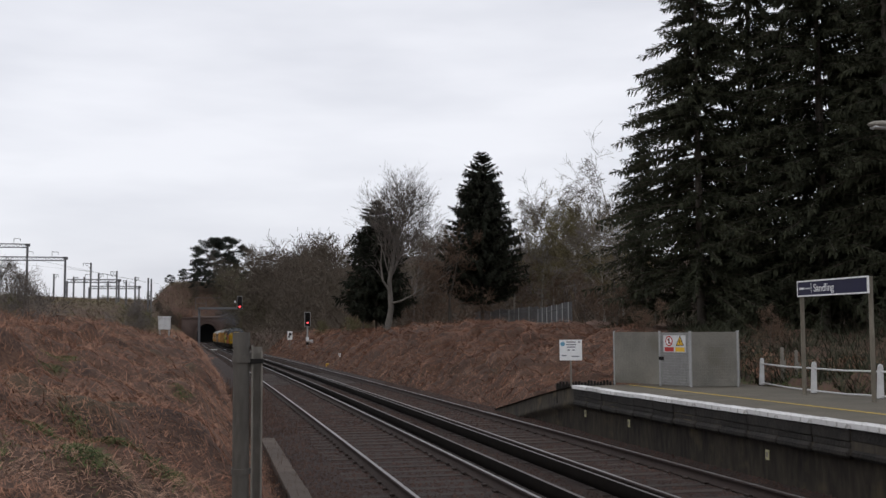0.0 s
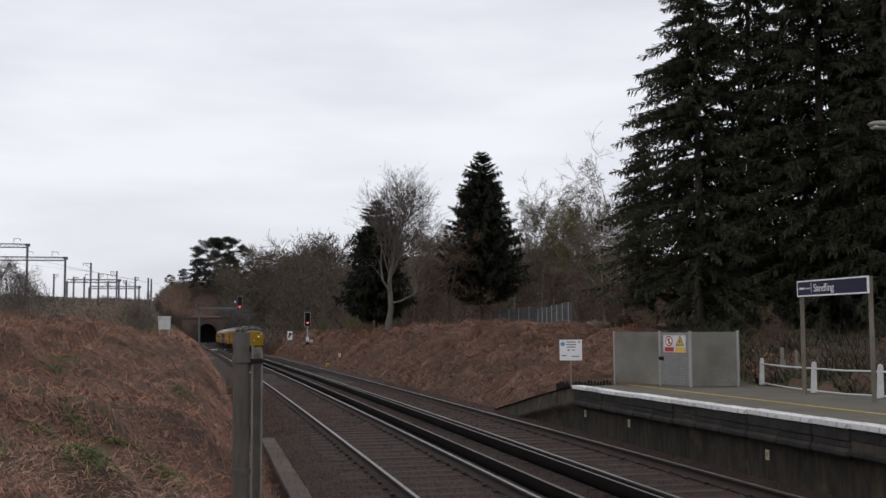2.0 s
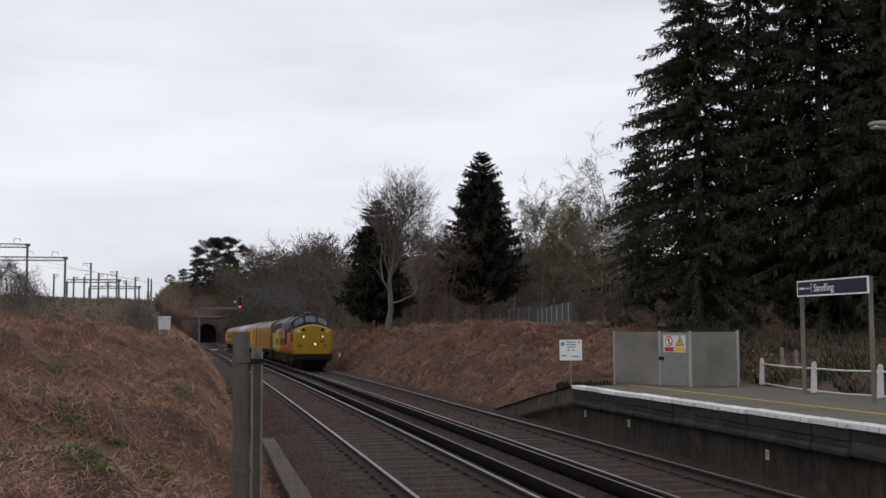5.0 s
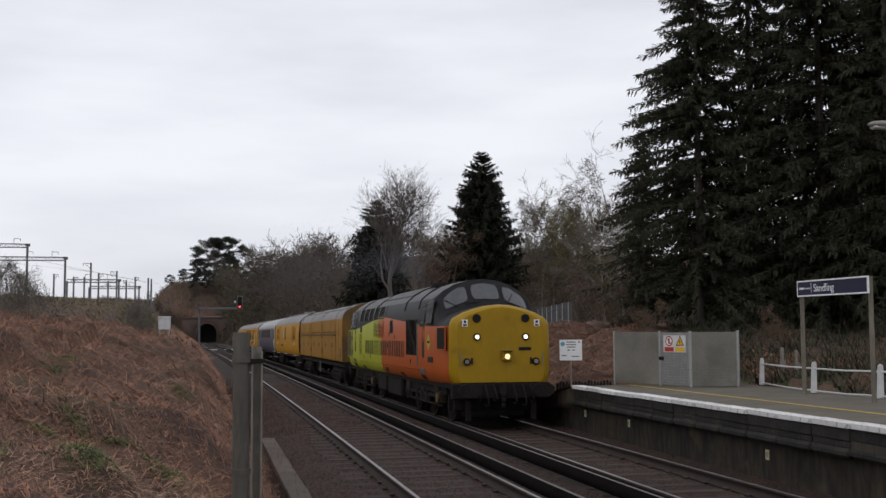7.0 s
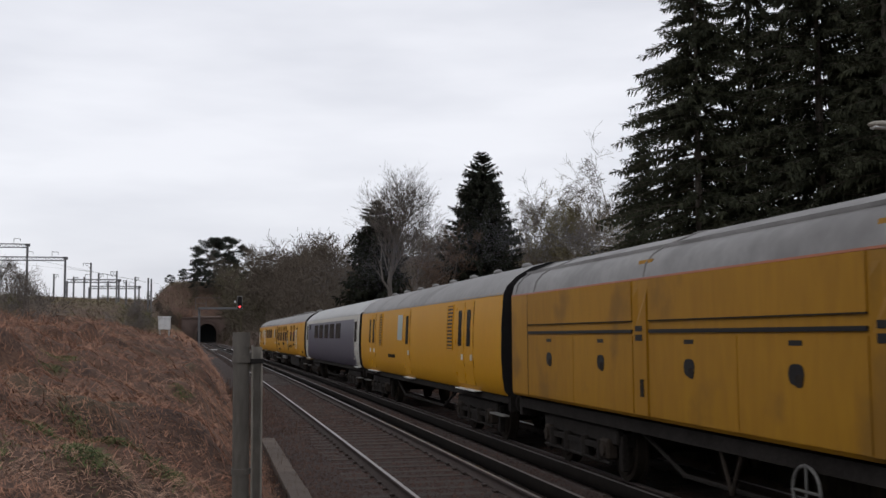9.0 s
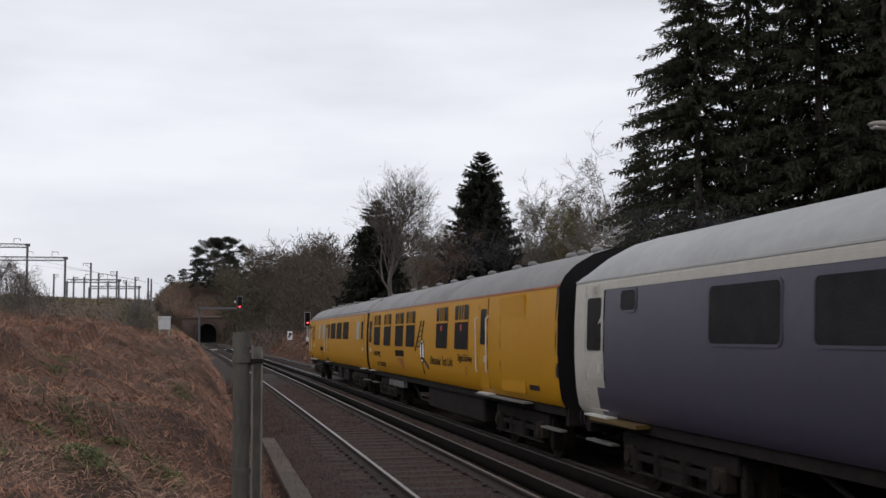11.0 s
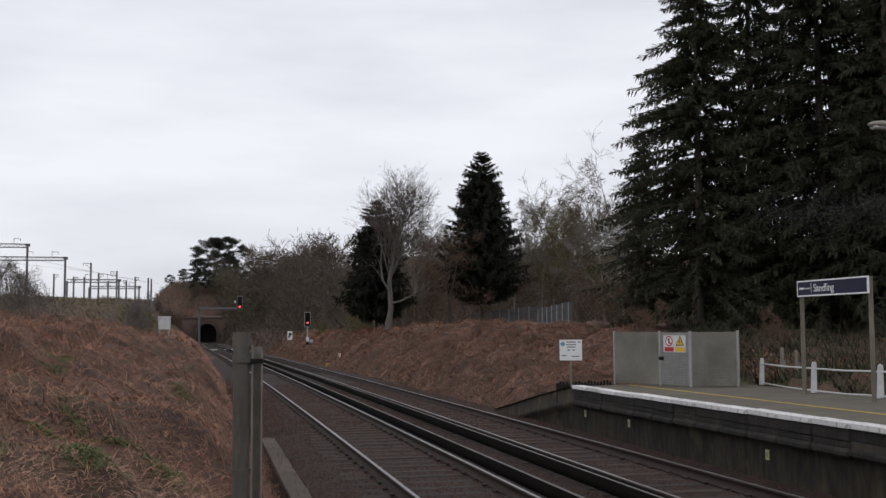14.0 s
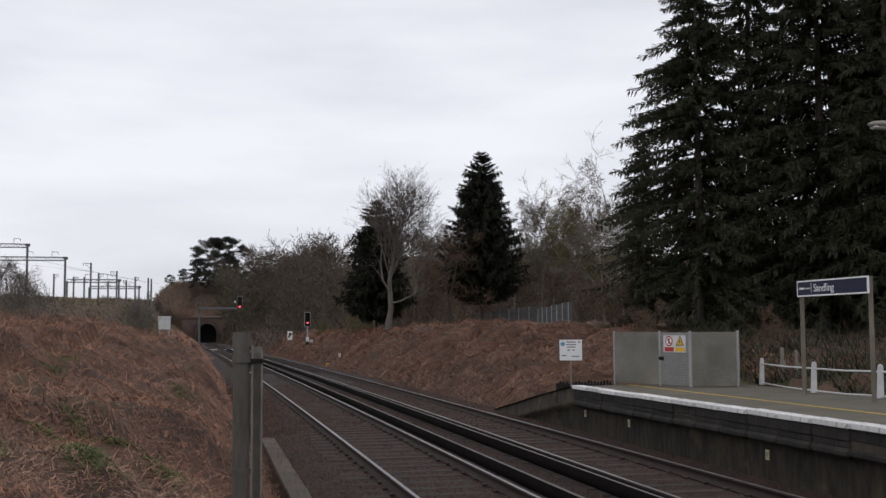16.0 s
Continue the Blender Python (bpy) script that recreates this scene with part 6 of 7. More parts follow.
        for x0, x1 in ((-1.03, -0.46), (-0.34, 0.34), (0.46, 1.03)):
            for name, grow, out, material in (("screen_surround", 0.035, 0.006, T_BLACK), ("windscreen", 0.0, 0.014, T_SCREEN)):
                bm = bmesh.new()
                g = []
                xm, hw = (x0 + x1) / 2, (x1 - x0) / 2 + grow
                for i in range(7):
                    a = -1 + i / 3
                    row = []
                    for j in range(5):
                        b = -1 + j / 2
                        x = xm + hw * a * (1 - 0.10 * b ** 4)
                        edge = max(0.0, abs(x) - 0.7) / 0.38
                        mid, ht = 0.53 - 0.05 * edge, 0.29 - 0.05 * edge + grow * 0.7
                        row.append(bm.verts.new(cab(x, mid + ht * b * (1 - 0.14 * a ** 4), out)))
                    g.append(row)
                for i in range(6):
                    for j in range(4):
                        bm.faces.new((g[i][j], g[i + 1][j], g[i + 1][j + 1], g[i][j + 1]))
                bmesh.ops.recalc_face_normals(bm, faces=bm.faces[:])
                part(name, bm, material, v)
        if end < 0:
            for a, b in (((-0.75, 0.16), (-1.0, 0.6)), ((0.5, 0.16), (0.72, 0.62)), ((-0.2, 0.14), (-0.55, 0.17))):
                part("wiper", rods((cab(*a, 0.03), cab(*b, 0.03), 0.010)), T_BLACK, v)
    P = LBODY
    # cab sides, doors, grilles
    for d0, w0, g0, sgn in ((2.55, 1.62, -0.05, 1), (14.95, 15.50, 16.40, -1)):
        y = -c
        door = side_plate("cab_door", P, y + d0, y + d0 + 0.56, 1.10, 2.95, -0.012, 0.006, T_ORANGE if sgn > 0 else T_LIME, v)
        # flat black plate paints the shade inside the recessed doorway
        side_plate("doorway_shade", P, y + d0 - 0.03, y + d0 + 0.26, 1.12, 2.95, 0.0, 0.004, T_BLACK, door)
        side_plate("door_upper", P, y + d0 - 0.02, y + d0 + 0.58, 2.31, 2.95, 0.004, 0.004, T_BLACK, door)
        side_plate("door_window", P, y + d0 + 0.08, y + d0 + 0.48, 2.36, 2.88, 0.01, 0.004, T_GLASS, door, r=0.05)
        side_plate("door_step", P, y + d0, y + d0 + 0.5, 1.12, 1.26, 0.004, 0.012, T_STEP, door)
        side_plate("step_recess", P, y + d0, y + d0 + 0.5, 0.97, 1.09, 0.004, 0.006, T_BLACK, door)
        part("handrail", rods(((-1.37, y + d0 + 0.6, 1.3), (-1.37, y + d0 + 0.6, 2.4), 0.016)), T_STEP, v)
        win = side_plate("cab_window", P, y + w0, y + w0 + 0.82, 2.36, 2.92, 0.008, 0.005, T_GLASS, v, r=0.08)
        side_plate("window_frame", P, y + w0 - 0.04, y + w0 + 0.86, 2.33, 2.95, 0.0, 0.006, T_BLACK, win, r=0.1)
    NP = [(x + 0.06, z) for x, z in LNOSE]
    for g0, g1, slat in ((0.28, 1.12, T_ORANGE), (16.48, 17.3, T_LIME)):
        g = louvre("nose_grille", NP, -c + g0, -c + g1, 1.32 if g0 > 5 else 1.76, 2.26, v, 14, slat, T_HUB if g0 > 5 else T_UNDER_BROWN)
    bm = bmesh.new()
    for q, off in ((0.25, 0.004), (0.25, -0.008)):
        bm.faces.new([bm.verts.new((-1.312 - off, -c + 1.98 + q * a, 1.92 + q * 0.85 * b)) for a, b in ((1, 0), (0, 1), (-1, 0), (0, -1))])
    n = part("warning_label", bm, T_LIME, v)
    side_plate("label_bar", P, -c + 1.82, -c + 2.13, 1.89, 1.95, 0.006, 0.003, T_BLACK, n)
    side_plate("number_bar", P, -c + 1.55, -c + 2.1, 1.42, 1.56, 0.0, 0.004, T_BLACK, v)
    side_plate("number_bar", P, -c + 15.75, -c + 16.2, 1.42, 1.56, 0.0, 0.004, T_BLACK, v)
    # engine room: recess, louvres, window, upper grille row
    rec = side_plate("radiator_opening", P, -c + 3.4, -c + 5.0, 1.56, 2.52, 0.0, 0.004, T_BLACK, v)
    for k in range(9):
        yy = -c + 3.5 + k * 0.175
        part("opening_bar", rods(((-1.322, yy, 1.58), (-1.322, yy, 2.5), 0.012)), T_UNDER, rec)
    part("brace", rods(((-1.335, -c + 3.5, 1.6), (-1.335, -c + 4.6, 2.5), 0.028)), T_UNDER_BROWN, rec)
    part("brace", rods(((-1.335, -c + 4.1, 1.58), (-1.335, -c + 4.1, 2.5), 0.025)), T_UNDER_BROWN, rec)
    for a, b, z0, z1 in ((9.79, 10.74, 2.04, 2.55), (8.79, 9.74, 2.04, 2.55), (9.64, 10.62, 1.46, 1.94), (13.4, 14.05, 1.40, 2.14)):
        louvre("side_louvre", P, -c + a, -c + b, z0, z1, v, 12, T_LIME if b > 9.9 else T_ORANGE, T_LIME if b > 9.9 else T_ORANGE)
    side_plate("panel", P, -c + 13.45, -c + 13.85, 2.2, 2.5, 0.0, 0.012, T_BLACK, v, r=0.05)
    w = side_plate("window", P, -c + 7.15, -c + 7.66, 2.18, 2.54, 0.006, 0.004, T_GLASS, v, r=0.08)
    side_plate("window_frame", P, -c + 7.11, -c + 7.70, 2.14, 2.58, 0.0, 0.006, T_BLACK, w, r=0.1)
    for k in range(5):
        a = 8.8 + k * 1.05
        louvre("roof_grille", P, -c + a, -c + a + 0.86, 2.62, 2.96, v, 8, T_UNDER_BROWN, T_UNDER)
    for k in range(6):
        a = 8.66 + k * 1.05
        side_plate("roof_rib", P, -c + a, -c + a + 0.12, 2.60, 3.0, 0.01, 0.02, T_RIB, v)
    # trade lettering as plain marks
    block_word(v, P, -c + 10.68, -c + 12.62, 1.48, 1.93, 5, T_BLACK)
    block_word(v, P, -c + 8.12, -c + 9.56, 1.48, 1.93, 4, T_BLACK)
    block_word(v, P, -c + 5.3, -c + 7.95, 1.48, 1.93, 7, T_BLACK)
    bm = bmesh.new()
    for off in (0.004, -0.008):
        bm.faces.new([bm.verts.new((-1.312 - off, -c + 15.98 + 0.3 * a, 2.0 + 0.16 * b)) for a, b in ((1, 0), (0, 1), (-1, 0), (0, -1))])
    part("depot_mark", bm, T_BLACK, v)
    for a, b in ((12.9, 1.30), (8.05, 1.74), (7.9, 1.7), (4.35, 1.32), (11.45, 1.36), (6.75, 1.98), (7.75, 2.06)):
        side_plate("latch", P, -c + a, -c + a + 0.1, b, b + 0.13, 0.0, 0.006, T_BLACK, v)
    for a, b in ((2.9, 13.5),):
        for k in range(40):
            yy = -c + 3.2 + k * 0.27
            if not 9.0 < yy + c < 9.4:
                side_plate("rivet", P, yy, yy + 0.025, 1.19, 1.215, 0.0, 0.008, T_UNDER_BROWN, v)
    side_plate("jacking_slot", P, -c + 8.1, -c + 8.6, 1.0, 1.12, 0.0, 0.006, T_BLACK, v)
    side_plate("jacking_slot", P, -c + 5.6, -c + 6.1, 0.96, 1.06, 0.0, 0.006, T_BLACK, v)
    side_plate("jacking_slot", P, -c + 12.9, -c + 13.4, 0.96, 1.06, 0.0, 0.006, T_BLACK, v)
    # roof details
    for k in range(5):
        y0 = -c + 5.6 + k * 0.95
        bm = bmesh.new()
        for (x0, z0), (x1, z1) in zip(LBODY[8:], LBODY[9:]):
            vs = [bm.verts.new((-x, yy, z + dz)) for x, z in ((x0, z0), (x1, z1)) for yy in (y0, y0 + 0.86) for dz in (0.0, 0.035)]
            bmesh.ops.convex_hull(bm, input=vs)
        part("roof_panel", bm, T_ROOF, v)
    for y0 in (3.4, 5.4, 10.6, 13.9):
        bm = bmesh.new()
        last = None
        for x, z in LBODY[6:] + [(-a, q) for a, q in LBODY[-2:5:-1]]:
            p = Vector((-x, -c + y0, z + 0.012))
            if last:
                rod(bm, last, p, 0.02, n=6)
            last = p
        part("roof_seam", bm, T_BLACK, v)
    fan = part("radiator_fan", rods(((0, -c + 4.3, 3.40), (0, -c + 4.3, 3.47), 0.75), n=28), T_BLACK, v)
    part("exhaust", boxes((-0.25, -0.1, -c + 9.0, -c + 9.9, 3.38, 3.50), bevel=0.02), T_BLACK, v)
    part("exhaust", boxes((0.1, 0.25, -c + 9.0, -c + 9.9, 3.38, 3.50), bevel=0.02), T_BLACK, v)
    # underframe
    part("solebar", boxes((-1.14, 1.14, -c + 0.12, c - 0.12, 0.84, 0.96)), T_UNDER, v)
    for s in (-1, 1):
        y = s * (c - 0.10)
        part("buffer_beam", boxes((-1.18, 1.18, y - 0.1, y + 0.1, 0.60, 0.98), bevel=0.03), T_UNDER, v)
        buffers(v, y + s * 0.08, s)
        hoses(v, y + s * 0.1, s)
        part("life_guard", boxes((-0.85, -0.72, y - 0.05, y + 0.02, 0.12, 0.6)), T_UNDER, v)
        part("life_guard", boxes((0.72, 0.85, y - 0.05, y + 0.02, 0.12, 0.6)), T_UNDER, v)
        # added dark blocks stand in for the black shadow under the nose
        part("brake_rigging", boxes((-0.72, 0.72, y - s * 0.75 - 0.22, y - s * 0.75 + 0.22, 0.16, 0.84), (-1.0, 1.0, y - s * 0.55 - 0.05, y - s * 0.55 + 0.05, 0.30, 0.62), bevel=0.03), T_UNDER, v)
        bogie(v, s * 5.15, (-2.06, 0, 2.06), 0.57, 5.2)
    part("fuel_tank", boxes((-1.12, 1.12, -2.0, 0.3, 0.30, 0.86), bevel=0.05), T_UNDER, v)
    part("battery_box", boxes((-1.14, 1.14, 0.5, 2.1, 0.36, 0.86), bevel=0.04), T_UNDER, v)
    for yy in (-6.9, -3.3, 3.4, 6.9):
        part("sand_box", boxes((-1.16, -0.95, yy - 0.22, yy + 0.22, 0.55, 0.86), bevel=0.03), T_UNDER_BROWN, v)
    for yy in (-7.2, 3.1):
        part("hub_cover", rods(((-1.17, yy, 0.57), (-1.20, yy, 0.57), 0.12), n=14), T_HUB, v)
    VEHICLES.append((v, c, 6.5))


# -- coaches --
def coach_base(name, b0, b1, prof, label, mats, choose, dome=0.0, wheel_r=0.46):
    L = b1 - b0
    c = L / 2
    v = thing(name, 0, 0, 0, label, "railway coach" if name != "parcels_van" else "van")

    def prof_of(y):
        e = min(c - y, y + c)
        k = max(0.0, 1 - e / 0.9) ** 2 * dome
        return [(x - (0.03 * k if z > 2.9 else 0), z - k * max(0, z - 2.85)) for x, z in prof]

    st = [-c + q for q in (0, 0.12, 0.3, 0.6, 0.9)] + list(np.linspace(-c + 1.5, c - 1.5, 12)) + [c - q for q in (0.9, 0.6, 0.3, 0.12, 0)]
    loft("body", st, prof_of, choose, mats, v)
    part("solebar", boxes((-1.16, 1.16, -c + 0.1, c - 0.1, 0.80, 0.97)), T_UNDER, v)
    for s in (-1, 1):
        y = s * c
        part("headstock", boxes((-1.15, 1.15, min(y, y - s * 0.15), max(y, y - s * 0.15), 0.66, 0.98)), T_UNDER, v)
        buffers(v, y, s, False)
        hoses(v, y, s)
        if name == "parcels_van":
            bogie(v, s * (c - 2.9), (-1.3, 1.3), wheel_r, 3.3)
            continue
        part("gangway", boxes((-0.52, 0.52, min(y, y + s * 0.28), max(y, y + s * 0.28), 1.0, 3.05), bevel=0.04), T_BLACK, v)
        bogie(v, s * (c - 2.9), (-1.3, 1.3), wheel_r, 3.3)
        part("step_board", boxes((-1.24, -1.12, y - s * 0.7 - 0.5, y - s * 0.7 + 0.5, 0.55, 0.58)), T_STEP, v)
    part("truss", rods(((-0.95, -4.0, 0.8), (-0.95, -2.6, 0.36), 0.03), ((-0.95, -2.6, 0.36), (-0.95, 2.6, 0.36), 0.03), ((-0.95, 2.6, 0.36), (-0.95, 4.0, 0.8), 0.03), n=6), T_UNDER, v)
    VEHICLES.append((v, (b0 + b1) / 2, c - 2.9))
    return v, c, -(b0 + b1) / 2


def coach_window(v, prof, y0, y1, z0, z1, glass, frame_m, name="window", vents=False):
    w = side_plate(name, prof, y0, y1, z0, z1, 0.012, 0.003, glass, v, r=0.07)
    side_plate("window_frame", prof, y0 - 0.035, y1 + 0.035, z0 - 0.035, z1 + 0.035, 0.0, 0.012, frame_m, w, r=0.1)
    if vents:
        zb = z1 - (z1 - z0) * 0.36
        side_plate("transom", prof, y0 - 0.01, y1 + 0.01, zb - 0.025, zb + 0.025, 0.014, 0.012, frame_m, w)
        for k in (0.32, 0.5, 0.68):
            yy = y0 + (y1 - y0) * k
            side_plate("vent_bar", prof, yy - 0.02, yy + 0.02, zb, z1, 0.014, 0.010, frame_m, w)
    return w


def coach_door(v, prof, y0, y1, z0, z1, material, glass=T_GLASS, window=(0.22, 0.78, 1.9, 2.56), handle=True, rails=True):
    d = side_plate("door", prof, y0, y1, z0, z1, 0.0, 0.012, material, v)
    for yy in (y0 - 0.03, y1):
        side_plate("door_gap", prof, yy, yy + 0.03, z0, z1, 0.0, 0.004, T_UNDER, d)
    if window:
        w = y1 - y0
        side_plate("door_window", prof, y0 + w * window[0], y0 + w * window[1], window[2], window[3], 0.014, 0.003, glass, d, r=0.06)
    if rails:
        for yy in (y0 - 0.09, y1 + 0.09):
            x = -half_width(prof, 1.9) - 0.05
            part("handrail", rods(((x + 0.03, yy, 1.35), (x, yy, 1.4), 0.014), ((x, yy, 1.4), (x, yy, 2.4), 0.014), ((x, yy, 2.4), (x + 0.05, yy, 2.45), 0.014)), T_RAIL, d)
    if handle:
        x = -half_width(prof, 1.6) - 0.02
        part("handle", boxes((x - 0.025, x + 0.01, y0 + 0.06, y0 + 0.10, 1.56, 1.68)), T_RAIL, d)
    part("step", boxes((-1.33, -1.18, y0 - 0.1, y1 + 0.1, 0.93, 0.955)), T_RAIL, d)
    for zz in (1.2, 1.9, 2.6):
        side_plate("hinge", prof, y1 - 0.02, y1 + 0.06, zz, zz + 0.09, 0.004, 0.022, material, d)
    return d


def roof_vents(v, rows, x=-0.35):
    for y in rows:
        bm = bmesh.new()
        bmesh.ops.create_uvsphere(bm, u_segments=14, v_segments=8, radius=1, matrix=Matrix.Translation((x, y, 3.47)) @ Matrix.Diagonal((0.11, 0.11, 0.07, 1)))
        rod(bm, (x, y, 3.38), (x, y, 3.47), 0.09, n=12)
        part("roof_vent", bm, T_CROOF, v, smooth=True)


def build_van():
    def choose(p, row):
        return 2 if row < 0 else 1 if row >= 6 else 0

    v, c, o = coach_base("parcels_van", 19.1, 37.25, VAN, "faded yellow parcels van with grey roof and side panels", [T_YELLOW_OLD, T_CROOF, T_YELLOW_DIRT], choose)
    P = VAN
    side_plate("gutter_line", P, -c, c, 2.775, 2.80, 0.0, 0.008, T_GUTTER, v)
    for b in (31.05, 25.95):
        s = side_plate("door_post", P, b + o, b + o + 0.42, 1.07, 3.03, 0.0, 0.03, T_YELLOW_OLD, v)
        side_plate("hinge_slot", P, b + o + 0.12, b + o + 0.34, 2.0, 2.08, 0.03, 0.006, T_BLACK, s)
        side_plate("hinge_slot", P, b + o + 0.12, b + o + 0.34, 2.12, 2.19, 0.03, 0.006, T_BLACK, s)
        side_plate("latch", P, b + o + 0.1, b + o + 0.2, 1.3, 1.52, 0.03, 0.01, T_UNDER_BROWN, s)
    for a, b in ((21.3, 25.9), (26.45, 31.0), (31.55, 36.2)):
        u = side_plate("upper_panel", P, a + o, b + o, 2.26, 2.77, 0.0, 0.018, T_YELLOW_OLD, v)
        side_plate("panel_lip", P, a + o, b + o, 2.245, 2.260, 0.0, 0.028, T_UNDER_BROWN, u)
        side_plate("dark_bar", P, a + o, b + o, 2.10, 2.145, 0.0, 0.022, T_BLACK, v)
        m = (a + b) / 2
        for s, e in ((a, m - 0.01), (m + 0.01, b)):
            d = side_plate("lower_panel", P, s + o, e + o, 1.07, 2.06, 0.0, 0.012, T_YELLOW_OLD, v)
            h = (s + e) / 2 + o
            side_plate("hand_hole", P, h - 0.14, h + 0.14, 1.60, 1.80, 0.012, 0.004, T_BLACK, d, r=0.09)
            side_plate("hole_flap", P, h - 0.12, h + 0.02, 1.58, 1.70, 0.014, 0.006, T_UNDER_BROWN, d, r=0.05)
            side_plate("slot", P, h - 0.12, h + 0.12, 1.97, 2.02, 0.012, 0.004, T_BLACK, d)
    for b in (21.2, 36.25, 20.2):
        side_plate("seam", P, b + o, b + o + 0.02, 1.06, 2.78, 0.0, 0.006, T_UNDER_BROWN, v)
    side_plate("hatch", P, 19.5 + o, 19.9 + o, 1.2, 1.55, 0.0, 0.02, T_YELLOW_DIRT, v)
    side_plate("number_bar", P, 20.5 + o, 20.95 + o, 1.2, 1.3, 0.0, 0.004, T_YELLOW_DIRT, v)
    for b in (37.0, 35.9, 31.2, 26.1, 21.2, 19.4):
        bm = bmesh.new()
        last = None
        for x, z in VAN[6:]:
            p = Vector((-x, b + o, z + 0.008))
            if last:
                rod(bm, last, p, 0.014, n=5)
            last = p
        part("roof_seam", bm, T_CROOF, v)
    part("roof_strip", boxes((-0.99, -0.93, -c, c, 3.18, 3.225)), T_CROOF, v)
    hw = part("hand_wheel", bmesh.new(), T_RIB, v)
    bm = bmesh.new()
    cy = 27.6 + o
    pts = [Vector((-1.22, cy + 0.24 * math.cos(k * math.pi / 8), 0.62 + 0.24 * math.sin(k * math.pi / 8))) for k in range(17)]
    for a, b in zip(pts, pts[1:]):
        rod(bm, a, b, 0.018, n=6)
    for k in (0, 4, 8, 12):
        rod(bm, (-1.22, cy, 0.62), pts[k], 0.014, n=6)
    bm.to_mesh(hw.data)
    bm.free()
    part("v_hanger", rods(((-1.1, 29.6 + o, 0.9), (-1.1, 29.3 + o, 0.35), 0.025), ((-1.1, 29.0 + o, 0.9), (-1.1, 29.3 + o, 0.35), 0.025), n=6), T_UNDER_BROWN, v)


def build_brake():
    def choose(p, row):
        return 2 if row < 0 else 1 if row >= 6 else 0

    v, c, o = coach_base("brake_coach", 37.85, 56.2, COACH, "yellow baggage coach with louvres and grey roof", [T_YELLOW, T_CROOF, T_BLACK], choose)
    P = COACH
    side_plate("gutter_line", P, -c, c, 2.84, 2.87, 0.0, 0.012, T_CROOF, v)
    for a, b in ((40.0, 40.75), (40.8, 41.5), (47.0, 47.8), (53.0, 53.7), (53.75, 54.4)):
        coach_door(v, P, a + o, b + o, 1.05, 2.78, T_YELLOW, window=(0.3, 0.72, 1.85, 2.62), rails=False)
    for a, b in ((41.85, 42.4), (51.6, 52.2)):
        louvre("side_louvre", P, a + o, b + o, 1.78, 2.74, v, 12, T_YELLOW, T_YELLOW)
    coach_window(v, P, 48.1 + o, 48.85 + o, 1.95, 2.66, T_FROST, T_YELLOW)
    block_word(v, P, 49.3 + o, 50.5 + o, 1.44, 1.54, 9, T_UNDER_BROWN)
    roof_vents(v, [c - 1.5 - k * 2.2 for k in range(8)])


def build_blue():
    def choose(p, row):
        if row < 0:
            return 3
        if row >= 6:
            return 1
        return 2 if abs(p.y) > 9.0 or row == 5 else 0

    v, c, o = coach_base("blue_coach", 56.75, 76.35, COACH, "dull blue coach with cream ends and pale roof", [T_BLUE, T_CROOF_PALE, T_CREAM, T_BLACK], choose, dome=0.5)
    P = COACH
    side_plate("gutter_line", P, -c, c, 2.84, 2.87, 0.0, 0.012, T_CROOF_PALE, v)
    side_plate("cream_band", P, -c + 0.6, c - 0.6, 2.70, 2.83, 0.0, 0.006, T_CREAM, v)
    for b in (62.0, 64.1, 66.2, 68.3, 70.4):
        coach_window(v, P, b + o, b + 1.5 + o, 1.98, 2.6, T_GLASS, T_BLUE)
    for b in (57.25, 75.15):
        coach_door(v, P, b + o, b + 0.7 + o, 1.02, 2.78, T_CREAM, window=(0.1, 0.9, 1.86, 2.6), rails=False)
    louvre("side_louvre", P, 75.35 + o, 75.6 + o, 2.64, 2.76, v, 4, T_CREAM, T_CREAM)
    coach_window(v, P, 74.0 + o, 74.5 + o, 2.4, 2.66, T_GLASS, T_BLUE)
    part("step_rail", boxes((-1.36, -1.15, c - 2.4, c - 0.7, 0.88, 0.93)), T_HUB, v)
    part("brake_unit", boxes((-0.55, -0.35, c + 0.02, c + 0.10, 1.7, 1.95), bevel=0.02), T_ORANGE, v)


